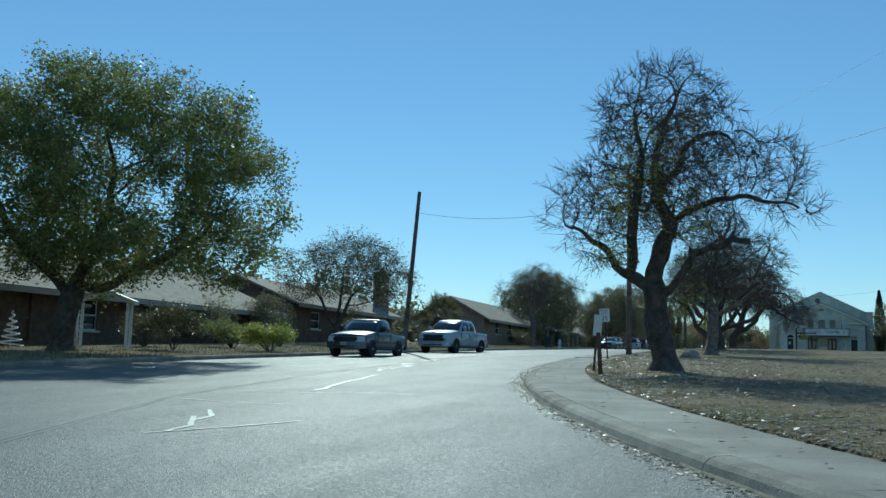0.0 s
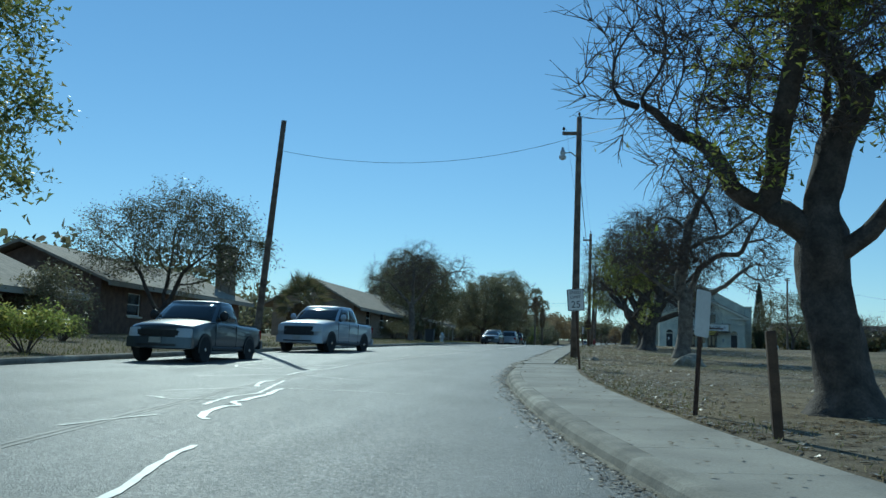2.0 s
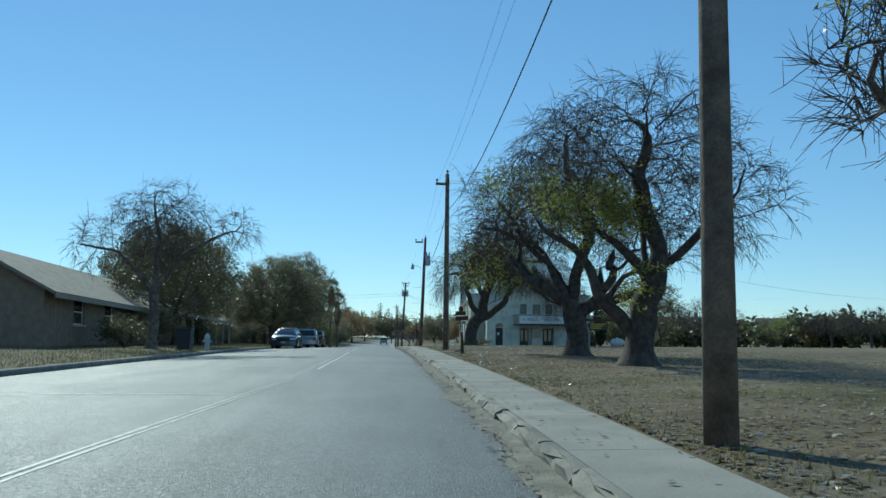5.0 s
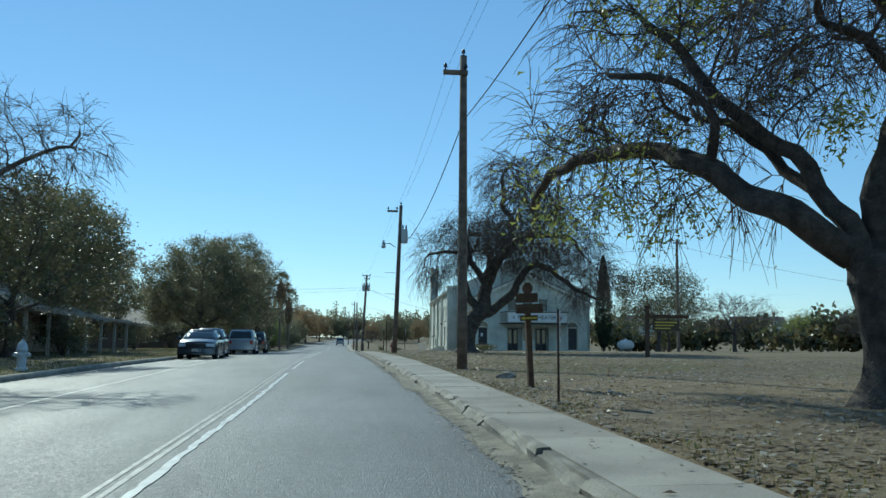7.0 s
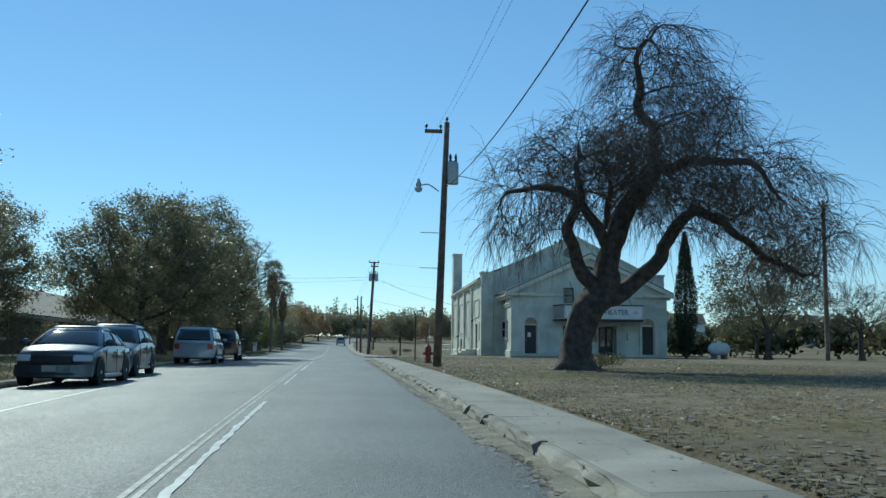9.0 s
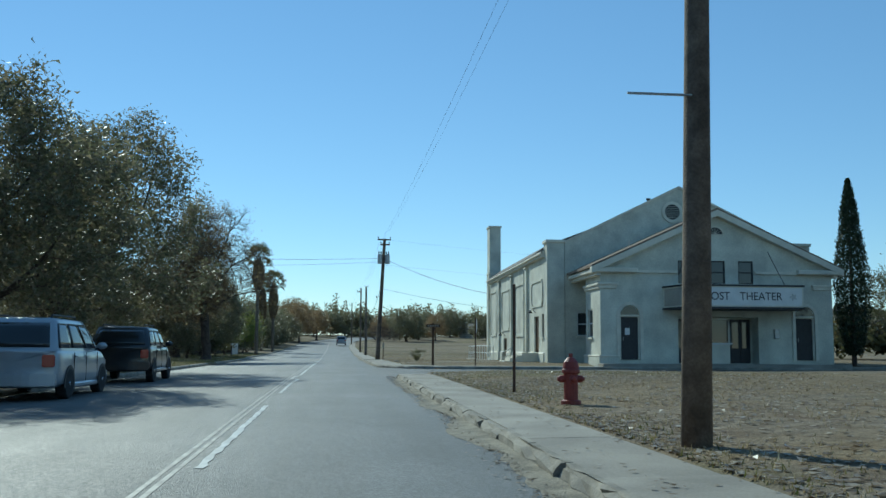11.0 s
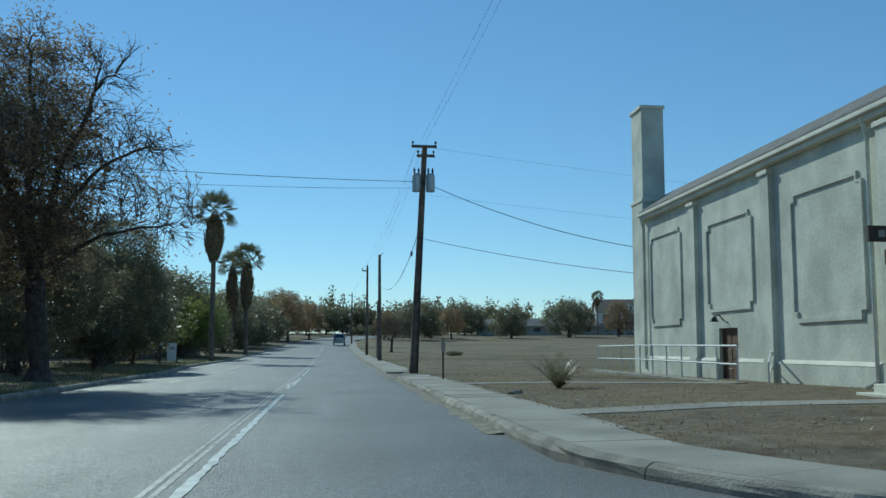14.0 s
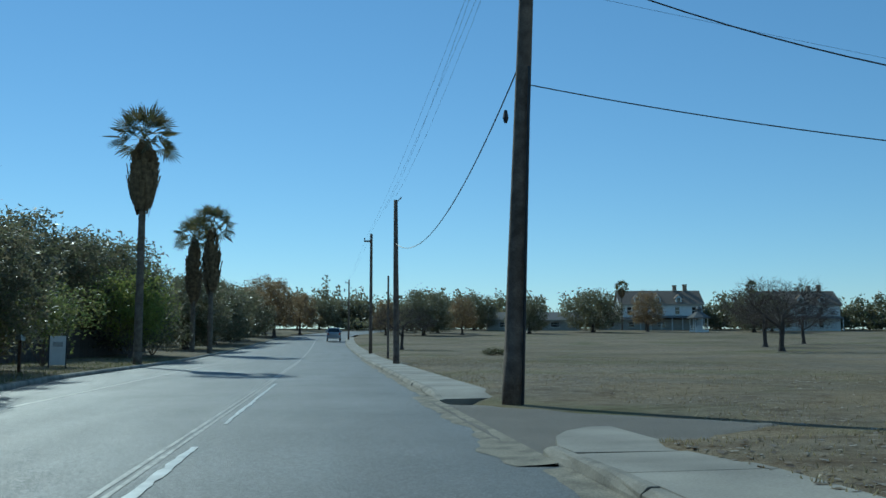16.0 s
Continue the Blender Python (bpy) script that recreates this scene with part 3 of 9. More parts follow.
side_street()
def driveway():
    """A thin ragged spread of old asphalt running out into the field."""
    vs, fs, n = [], [], 24
    for i in range(n):
        x = -6.22 + i * 3.9 / (n - 1)
        near = float(np.interp(x, [-6.1, -5.6, -4.7, -2.4], [186.2, 186.3, 187.0, 189.2])) + 0.04 * math.sin(i * 2.1)
        far = float(np.interp(x, [-6.1, -5.0, -4.4, -2.4], [195.6, 194.7, 193.6, 189.5])) + 0.12 * math.sin(i * 1.3 + 1)
        for k in range(9):
            y = near + (far - near) * k / 8
            drop = 0.03 if k in (0, 8) and x > -5.9 else 0.0
            vs.append((x, y, (road_z(y) if x < -4.55 else max(road_z(y), land_z(x, y))) + 0.02 - drop))
    for i in range(n - 1):
        fs += [(i * 9 + k, i * 9 + k + 9, i * 9 + k + 10, i * 9 + k + 1) for k in range(8)]
    return tagged(raw("driveway", vs, fs, M["asphalt_old"], smooth=True), "broken grey asphalt drive into the field", "driveway", kind="structure")


driveway()

# ---- the theatre ----
TX, TY, TR = 4.97, 158.53, -1.6
TZ = road_z(160) + 0.2


def arch_pts(x0, x1, z0, zs, n=10):
    """Outline of an opening with a round head."""
    r, c = (x1 - x0) / 2, (x0 + x1) / 2
    return [(x0, z0), (x1, z0)] + [(c + r * math.cos(math.pi * k / n), zs + r * math.sin(math.pi * k / n)) for k in range(n + 1)]


def frame_ring(bm, outer, inner, axis, lo, hi):
    """A flat ring between two outlines with the same count of points, pushed out along an axis."""
    def at(p, v):
        return {"x": (v, p[0], p[1]), "y": (p[0], v, p[1])}[axis]
    n = len(outer)
    A, B = [[bm.verts.new(at(p, v)) for p in outer] for v in (lo, hi)]
    C, D = [[bm.verts.new(at(p, v)) for p in inner] for v in (lo, hi)]
    for k in range(n):
        j = (k + 1) % n
        for q in ((A[k], A[j], B[j], B[k]), (C[j], C[k], D[k], D[j]), (B[k], B[j], D[j], D[k]), (A[j], A[k], C[k], C[j])):
            bm.faces.new(q)
    return bm


def wall_with_holes(bm, axis, lo, hi, u0, u1, z0, z1, holes):
    """A wall slab with rectangular openings, built of the pieces between them. axis: its thin direction."""
    us = sorted({u0, u1, *[h[0] for h in holes], *[h[1] for h in holes]})
    for a, b in zip(us, us[1:]):
        zs, cuts = z0, sorted((h[2], h[3]) for h in holes if h[0] <= a and h[1] >= b)
        for c0, c1 in cuts + [(z1, z1)]:
            if c0 > zs:
                box(bm, *((lo, hi, a, b) if axis == "x" else (a, b, lo, hi)), zs, c0)
            zs = c1
    bmesh.ops.remove_doubles(bm, verts=bm.verts, dist=0.0005)
    return bm


def sash(parent, axis, plane, u0, u1, z0, z1, out, mat, cols=2, rows=2, sill=True):
    """A sash window set in an opening; out: the sign of the outward direction."""
    def bx(bm, a, b, c, d, e, f):
        p, q = sorted((plane + out * c, plane + out * d))
        box(bm, *((p, q, a, b) if axis == "x" else (a, b, p, q)), e, f)
    w = new("window")
    w.parent = parent
    bm = bmesh.new()
    t = 0.06
    for s in ((u0, u0 + t, z0, z1), (u1 - t, u1, z0, z1), (u0 + t, u1 - t, z0, z0 + t), (u0 + t, u1 - t, z1 - t, z1), (u0 + t, u1 - t, (z0 + z1) / 2 - 0.03, (z0 + z1) / 2 + 0.03)):
        bx(bm, s[0], s[1], -0.14, -0.07, s[2], s[3])
    part("window_frame", bm, mat, w)
    for r in range(rows):
        bm = bmesh.new()
        zz = (z0 + t, (z0 + z1) / 2 - 0.03) if r == 0 else ((z0 + z1) / 2 + 0.03, z1 - t)
        bx(bm, u0 + t, u1 - t, -0.12, -0.11, *zz)
        part("pane", bm, M["glass"], w)
    if sill:
        bm = bmesh.new()
        bx(bm, u0 - 0.1, u1 + 0.1, -0.1, 0.1, z0 - 0.1, z0)
        part("window_sill", bm, M["stucco_trim"], w)
    return w


def theatre():
    T = thing("theatre", pose(TX, TY, TZ, 0, 0, TR), "pale grey stucco theatre with pedimented porch and chimney", "theater")
    S, R = M["stucco"], M["stucco_trim"]
    W, E, D = -1.6, 13.9, 31.2
    # side walls, back wall, front gable wall
    bm = bmesh.new()
    wall_with_holes(bm, "x", W, W + 0.35, 5.63 + 0.4, D, -0.6, 6.3, [(8.35, 9.8, 0.6, 2.76), (6.65, 7.32, 1.5, 2.84), (20.75, 22.25, -0.35, 1.57)])
    part("side_wall", bm, S, T)
    part("side_wall", boxes((E - 0.35, E, 6.03, D, -0.6, 6.3)), S, T)
    part("back_wall", prism(bmesh.new(), [(W + 0.35, -0.6), (E - 0.35, -0.6), (E - 0.35, 6.3), (6.15, 9.7), (W + 0.35, 6.3)], "y", D - 0.35, D), S, T)
    bm = bmesh.new()
    wall_with_holes(bm, "y", 5.63, 6.03, W + 1.0, E - 1.0, -0.6, 6.85, [(0.1, 0.75, 1.56, 2.9)])
    prism(bm, [(W + 1.0, 6.85), (E - 1.0, 6.85), (6.15, 10.15)], "y", 5.63, 6.03)
    part("gable_wall", bm, S, T)
    part("gable_coping", prism(prism(bmesh.new(), [(W + 1.0, 6.85), (6.15, 10.15), (6.15, 10.29), (W + 1.0, 6.97)], "y", 5.55, 6.1), [(E - 1.0, 6.85), (E - 1.0, 6.97), (6.15, 10.29), (6.15, 10.15)], "y", 5.55, 6.1), R, T)
    for x0 in (W - 0.03, E - 1.0 + 0.03):
        part("corner_pier", boxes((x0, x0 + 1.0, 5.58, 6.55, -0.6, 6.85)), S, T)
        part("pier_cap", boxes((x0 - 0.08, x0 + 1.08, 5.5, 6.63, 6.85, 7.03), bevel=0.02), R, T)
    # round louvre in the gable
    ring = [(5.75 + 0.62 * math.cos(k * math.tau / 24), 8.75 + 0.62 * math.sin(k * math.tau / 24)) for k in range(24)]
    inn = [(5.75 + 0.45 * math.cos(k * math.tau / 24), 8.75 + 0.45 * math.sin(k * math.tau / 24)) for k in range(24)]
    lv = part("round_louvre", frame_ring(bmesh.new(), ring, inn, "y", 5.55, 5.64), R, T, "round louvred gable vent")
    part("louvre_back", prism(bmesh.new(), inn, "y", 5.59, 5.625), M["trim"], lv)
    for k in range(7):
        z = 8.42 + k * 0.11
        h = math.sqrt(max(0.01, 0.45 ** 2 - (z - 8.75) ** 2))
        part("slat", boxes((5.75 - h, 5.75 + h, 5.565, 5.6, z - 0.012, z + 0.012)), M["stucco"], lv)
    # roof of the hall
    for sgn, ex in ((-1, W - 0.22), (1, E + 0.22)):
        bm = prism(bmesh.new(), [(ex, 6.32), (6.15, 9.72), (6.15, 9.86), (ex, 6.46)], "y", 6.3, 9.8)
        part("roof", bm, M["roof_grey"], T)
        kx = 6.15 + sgn * 6.9
        bm = prism(bmesh.new(), [(ex, 6.32), (kx, 7.0), (6.15, 9.72), (6.15, 9.88), (kx, 7.2), (ex, 6.46)], "y", 9.8, D - 1.25)
        part("roof", bm, M["roof_grey"], T, "grey shingle roof with a break in its slope")
        bm = prism(bmesh.new(), [(ex + 0.6 * -sgn, 6.32), (6.15, 9.72), (6.15, 9.86), (ex + 0.6 * -sgn, 6.46)], "y", D - 1.25, D + 0.2)
        part("roof", bm, M["roof_grey"], T)
        part("eave_fascia", boxes((min(ex, ex - sgn * 0.06), max(ex, ex - sgn * 0.06), 6.3, D - 1.26, 6.1, 6.33)), R, T)
        a, b = sorted((ex - sgn * 0.06, (W if sgn < 0 else E)))
        part("soffit", boxes((a, b, 6.3, D - 1.26, 6.1, 6.14)), R, T)
        part("eave_return", boxes((a, b, 6.26, 6.3, 6.08, 6.46)), R, T)
        part("gutter", boxes((min(ex, ex + sgn * 0.1), max(ex, ex + sgn * 0.1), 6.3, D - 1.26, 6.24, 6.36), bevel=0.02), R, T)
    part("vent_pipe", lathe([(0.1, 9.0), (0.1, 9.8), (0.15, 9.83), (0.15, 9.92)], 10, m=Matrix.Translation((5.1, 8.0, 0))), M["trim"], T)
    # chimney
    ch = part("chimney", boxes((-1.66, -0.68, 29.96, 31.45, -0.6, 7.0), (-1.62, -0.68, 30.0, 31.4, 7.0, 10.85)), S, T)
    part("chimney_cap", boxes((-1.69, -0.62, 29.94, 31.47, 10.85, 11.0), bevel=0.02), R, ch)
    part("chimney_band", boxes((-1.7, -0.64, 29.92, 31.49, 6.93, 7.08), bevel=0.02), R, ch)
    # buttress pilasters, moulded panels and the plinth of the long wall
    for y in (12.05, 18.2, 24.15):
        p = part("pilaster", boxes((W - 0.16, W, y - 0.28, y + 0.28, -0.6, 5.85), (W - 0.2, W, y - 0.31, y + 0.31, -0.6, 0.62)), S, T)
        part("pilaster_cap", boxes((W - 0.22, W, y - 0.34, y + 0.34, 5.85, 5.98), bevel=0.015), R, p)
    for y0, y1, z0, z1 in ((6.95, 10.65, 3.3, 4.9), (13.2, 16.9, 1.6, 5.1), (19.4, 23.1, 2.1, 5.1), (25.6, 29.2, 1.78, 5.35)):
        def cut(d):
            c = 0.22 - d * 0.4
            a, b, e, f = y0 + d, y1 - d, z0 + d, z1 - d
            return [(a + c, e), (b - c, e), (b - c, e + c), (b, e + c), (b, f - c), (b - c, f - c), (b - c, f), (a + c, f), (a + c, f - c), (a, f - c), (a, e + c), (a + c, e + c)]
        part("panel_moulding", frame_ring(bmesh.new(), cut(0.0), cut(0.11), "x", W - 0.06, W + 0.005), S, T)
    for y0, y1 in ((6.56, 8.25), (9.9, 11.74), (12.36, 17.89), (18.51, 20.65), (22.35, 23.84), (24.46, 29.95)):
        part("plinth", boxes((W - 0.09, W, y0, y1, -0.6, 0.52), bevel=0.01), S, T)
        part("plinth_cap", prism(bmesh.new(), [(W - 0.1, 0.52), (W, 0.52), (W, 0.62), (W - 0.03, 0.62)], "y", y0, y1), R, T)
    # side doors, steps, lamps and downpipe
    for y0, y1, z0, z1 in ((8.35, 9.8, 0.6, 2.76), (20.75, 22.25, -0.35, 1.57)):
        d = part("door", boxes((W + 0.16, W + 0.21, y0 + 0.08, y1 - 0.08, z0, z1 - 0.08)), M["door_wood"], T, "brown wooden double door")
        part("door_frame", boxes((W + 0.1, W + 0.25, y0, y0 + 0.08, z0, z1), (W + 0.1, W + 0.25, y1 - 0.08, y1, z0, z1), (W + 0.1, W + 0.25, y0 + 0.08, y1 - 0.08, z1 - 0.08, z1)), M["door_wood"], d)
        for k in range(2):
            for j in range(3):
                a = y0 + 0.16 + k * 0.69
                part("door_panel", boxes((W + 0.145, W + 0.165, a, a + 0.5, z0 + 0.15 + j * 0.62, z0 + 0.65 + j * 0.62), bevel=0.012), M["door_wood"], d)
        part("door_handle", tubes(((W + 0.1, (y0 + y1) / 2 + 0.06, z0 + 1.0), (W + 0.16, (y0 + y1) / 2 + 0.06, z0 + 1.0), 0.03)), M["steel"], d)
        la = part("wall_lamp", tubes(((W, (y0 + y1) / 2 + 0.3, z1 + 0.22), (W - 0.16, (y0 + y1) / 2 + 0.3, z1 + 0.42), 0.02), ((W - 0.16, (y0 + y1) / 2 + 0.3, z1 + 0.42), (W - 0.32, (y0 + y1) / 2 + 0.3, z1 + 0.36), 0.02)), M["trim"], T, "swan neck wall lamp over the door")
        part("shade", lathe([(0.15, 0), (0.09, 0.12), (0.04, 0.17)], 10, m=Matrix.Translation((W - 0.34, (y0 + y1) / 2 + 0.3, z1 + 0.2))), M["trim"], la)
    part("area_surround", boxes((W - 0.02, W, 20.7, 22.3, -0.6, -0.35)), S, T)
    for k in range(4):
        part("step", boxes((W - 1.05 - 0.36 * k, W - 0.69 - 0.36 * k if k else W, 8.1, 10.05, -0.6, 0.58 - 0.16 * k), bevel=0.012), R, T)
    part("downpipe", tubes(((W - 0.24, 12.75, 6.2), (W - 0.12, 12.75, 5.75), 0.05), ((W - 0.12, 12.75, 5.75), (W - 0.12, 12.75, 0.2), 0.05), ((W - 0.12, 12.75, 0.2), (W - 0.4, 12.75, 0.05), 0.05)), S, T, "painted rainwater downpipe")
    part("downpipe", tubes(((W - 0.24, 29.7, 6.2), (W - 0.12, 29.7, 5.75), 0.05), ((W - 0.12, 29.7, 5.75), (W - 0.12, 29.7, 0.1), 0.05)), S, T, "painted rainwater downpipe")
    sash(T, "x", W, 6.65, 7.32, 1.5, 2.84, -1, M["trim"])
    # porch block
    holes = [(1.0, 2.05, 0.3, 2.55), (10.25, 11.3, 0.3, 2.55), (4.05, 8.3, 0.12, 2.5), (4.1, 4.9, 4.2, 5.4), (5.65, 6.6, 4.2, 5.4), (7.3, 8.1, 4.2, 5.4)]
    bm = bmesh.new()
    wall_with_holes(bm, "y", 0, 0.35, 0, 12.3, -0.6, 4.95, [h for h in holes if h[3] < 4] + [(h[0], h[1], h[2], 4.95) for h in holes if h[3] > 4])
    part("front_wall", bm, S, T)
    bm = bmesh.new()
    wall_with_holes(bm, "x", 0, 0.35, 0.35, 3.1, -0.6, 4.95, [(1.6, 2.68, 1.44, 2.9)])
    part("porch_side_wall", bm, S, T)
    part("porch_side_wall", boxes((11.95, 12.3, 0.35, 3.1, -0.6, 4.95)), S, T)
    for a, b in ((0.35, 1.25), (11.05, 11.95)):
        part("porch_back_wall", boxes((a, b, 2.75, 3.1, -0.6, 4.95)), S, T)
    for a, b in ((0.9, 1.25), (11.05, 11.4)):
        part("porch_link_wall", boxes((a, b, 3.1, 5.63, -0.6, 4.95)), S, T)
    ped = [(-0.45, 4.95), (12.75, 4.95), (6.15, 8.0)]
    bm = bmesh.new()
    prism(bm, [(0.0, 4.95), (4.1, 4.95), (4.1, 5.4), (8.1, 5.4), (8.1, 4.95), (12.3, 4.95), (6.15, 7.78)], "y", 0.02, 0.35)
    box(bm, 4.9, 5.65, 0, 0.35, 4.95, 5.4)
    box(bm, 6.6, 7.3, 0, 0.35, 4.95, 5.4)
    part("pediment_wall", bm, S, T)
    for a, b in ((4.1, 4.9), (5.65, 6.6), (7.3, 8.1)):
        sash(T, "y", 0.0, a, b, 4.2, 5.4, -1, M["trim"])
    fan = [(6.1 + 0.5 * math.cos(math.pi * k / 12), 6.75 + 0.45 * math.sin(math.pi * k / 12)) for k in range(13)]
    fin = [(6.1 + 0.4 * math.cos(math.pi * k / 12), 6.79 + 0.35 * math.sin(math.pi * k / 12)) for k in range(13)]
    fl = part("fanlight", frame_ring(bmesh.new(), fan, fin, "y", -0.05, 0.03), R, T, "half-round fanlight in the pediment")
    part("pane", prism(bmesh.new(), fin, "y", -0.02, 0.0), M["trim"], fl)
    for k in range(1, 6):
        a = math.pi * k / 6
        part("glazing_bar", tubes(((6.1, -0.03, 6.79), (6.1 + 0.4 * math.cos(a), -0.03, 6.79 + 0.35 * math.sin(a)), 0.012), n=5), R, fl)
    # porch roof and raking cornice
    for sgn, ex in ((-1, -0.5), (1, 12.8)):
        part("porch_roof", prism(bmesh.new(), [(ex, 4.97), (6.15, 8.02), (6.15, 8.14), (ex, 5.09)], "y", -0.3, 5.6), M["roof_brown"], T, "brown shingle porch roof")
        part("raking_cornice", prism(bmesh.new(), [(ex + sgn * 0.02, 4.66), (6.15, 7.71), (6.15, 8.03), (ex + sgn * 0.02, 4.98)], "y", -0.36, 0.02), R, T)
    part("pipe", tubes(((2.4, 3.0, 6.1), (2.4, 3.0, 6.75), 0.05)), R, T)
    # entablature: cornice over the side and broken across the front
    for s in ((-0.42, 0.0, -0.3, 5.6, 4.72, 4.95), (12.3, 12.72, -0.3, 5.6, 4.72, 4.95)):
        part("cornice", boxes(s, bevel=0.03), R, T)
        part("frieze_band", boxes((s[0] + 0.16, s[1] - 0.01, s[2] + 0.1, 5.6, 4.55, 4.72) if s[0] < 0 else (s[0] + 0.01, s[1] - 0.16, s[2] + 0.1, 5.6, 4.55, 4.72), bevel=0.02), R, T)
    for a, b in ((-0.42, 1.9), (10.4, 12.72)):
        part("cornice", boxes((a, b, -0.34, 0.0, 4.72, 4.95), bevel=0.03), R, T)
    part("front_band", boxes((1.9, 4.05, -0.1, 0.0, 4.72, 4.86)), R, T)
    part("front_band", boxes((8.15, 10.4, -0.1, 0.0, 4.72, 4.86)), R, T)
    for a, b in ((0, 0.95), (11.35, 12.3)):
        part("pilaster_moulding", boxes((a - 0.14, b, -0.14, 0.0, 4.08, 4.2), (a - 0.08, b - 0.1, -0.08, 0, 3.92, 4.08), bevel=0.015), R, T)
    part("pilaster_moulding", boxes((-0.16, 0.0, 0.0, 3.16, 4.08, 4.2), (-0.09, 0.0, 0, 3.12, 3.92, 4.08), bevel=0.015), R, T)
    part("porch_plinth", boxes((-0.1, 0.0, -0.1, 3.2, -0.6, 0.42), (0.0, 0.95, -0.1, 0, -0.6, 0.42)), S, T)
    part("plinth_cap", boxes((-0.12, 0.0, -0.12, 3.22, 0.42, 0.52), (0.0, 0.95, -0.12, 0, 0.42, 0.52), bevel=0.03), R, T)
    sash(T, "x", 0.0, 1.6, 2.68, 1.44, 2.9, -1, M["white"])
    sash(T, "y", 5.63, 0.1, 0.75, 1.56, 2.9, -1, M["white"])
    # arched exit doors with fanlights
    for a in (1.0, 10.25):
        b = a + 1.05
        d = part("exit_door", boxes((a + 0.08, b - 0.08, 0.14, 0.19, 0.3, 2.45)), M["trim"], T, "dark exit door under an arched fanlight")
        part("door_frame", boxes((a, a + 0.08, 0.06, 0.2, 0.3, 2.55), (b - 0.08, b, 0.06, 0.2, 0.3, 2.55), (a + 0.08, b - 0.08, 0.06, 0.2, 2.45, 2.55)), R, d)
        part("fanlight", prism(bmesh.new(), arch_pts(a + 0.04, b - 0.04, 2.55, 2.56), "y", -0.012, 0.0), M["glass"], d)
        o, i = arch_pts(a - 0.16, b + 0.16, 0.3, 2.55), arch_pts(a, b, 0.3, 2.55)
        part("arch_moulding", frame_ring(bmesh.new(), o, i, "y", -0.07, 0.01), R, d)
        part("transom", boxes((a, b, -0.04, 0.05, 2.5, 2.57)), R, d)
        if a < 5:
            part("notice", boxes((a + 0.3, a + 0.55, 0.13, 0.139, 1.55, 1.9)), M["white"], d, "paper notice on the door")
        part("door_pull", tubes(((a + 0.2, 0.1, 1.25), (a + 0.2, 0.1, 1.45), 0.015)), M["steel"], d)
    # entrance recess with doors and ticket booth
    part("entrance_back", boxes((4.05, 8.3, 0.9, 1.0, 0.0, 2.6), (4.0, 4.05, 0.35, 1.0, 0, 2.6), (8.3, 8.35, 0.35, 1.0, 0, 2.6), (4.0, 8.35, 0.35, 1.0, 2.5, 2.6)), S, T)
    for a, b in ((4.15, 5.25), (7.1, 8.2)):
        for k in range(2):
            c = a + k * 0.55
            d = part("entrance_door", boxes((c, c + 0.53, 0.82, 0.88, 0.12, 2.4)), M["trim"], T, "dark glazed entrance door")
            part("pane", boxes((c + 0.1, c + 0.43, 0.812, 0.82, 0.9, 2.25)), M["glass"], d)
    bo = part("ticket_booth", boxes((5.6, 6.8, 0.1, 0.85, 0.12, 1.15), (5.6, 5.68, 0.1, 0.85, 1.15, 2.45), (6.72, 6.8, 0.1, 0.85, 1.15, 2.45), (5.6, 6.8, 0.1, 0.85, 2.35, 2.45)), R, T, "pale ticket booth with dark window")
    part("pane", boxes((5.68, 6.72, 0.14, 0.16, 1.15, 2.35)), M["glass"], bo)
    part("counter", boxes((5.5, 6.9, 0.0, 0.3, 1.1, 1.17)), M["white"], bo)
    part("wall_meter", boxes((9.1, 9.35, -0.15, 0.0, 1.4, 1.9), bevel=0.02), M["steel"], T)
    # marquee with its sign
    mq = part("marquee", prism(bmesh.new(), [(3.3, 0.0), (3.75, -2.1), (9.75, -2.1), (10.2, 0.0)], "z", 2.93, 3.95), R, T, "boxed marquee with a white letter board")
    part("marquee_trim", prism(bmesh.new(), [(3.24, 0.0), (3.7, -2.16), (9.8, -2.16), (10.26, 0.0)], "z", 2.83, 2.93), M["trim"], mq)
    part("marquee_trim", prism(bmesh.new(), [(3.24, 0.0), (3.7, -2.16), (9.8, -2.16), (10.26, 0.0)], "z", 3.95, 4.03), M["trim"], mq)
    lb = part("letter_board", boxes((3.85, 9.65, -2.13, -2.1, 3.0, 3.88)), M["white"], mq, "white letter board reading POST THEATER")
    text_mesh("lettering", "POST", 0.56, M["ink"], lb, pose(5.35, -2.14, 3.44, 90), "dark block letters", width=0.92)
    text_mesh("lettering", "THEATER", 0.56, M["ink"], lb, pose(7.55, -2.14, 3.44, 90), "dark block letters", width=0.92)
    for x in (4.35, 9.2):
        part("emblem", prism(bmesh.new(), [(x + 0.2 * math.cos(k * math.tau / 10) * (1 if k % 2 else 0.5), 3.44 + 0.2 * math.sin(k * math.tau / 10) * (1 if k % 2 else 0.5)) for k in range(10)], "y", -2.142, -2.13), M["steel"], lb)
    fr = (Vector((3.75, -2.1, 0)) - Vector((3.3, 0, 0))).normalized()
    mm = Matrix.Translation((3.3, 0, 0)) @ Matrix.Rotation(math.atan2(fr.y, fr.x), 4, "Z")
    bm = bmesh.new()
    box(bm, 0.15, 2.0, -0.03, -0.005, 3.0, 3.88, mm)
    part("side_board", bm, M["siding"], mq)
    for x in (4.6, 8.9):
        part("tie_rod", tubes(((x, -1.9, 4.0), (x, 0.0, 5.9), 0.02), n=5), M["trim"], mq)
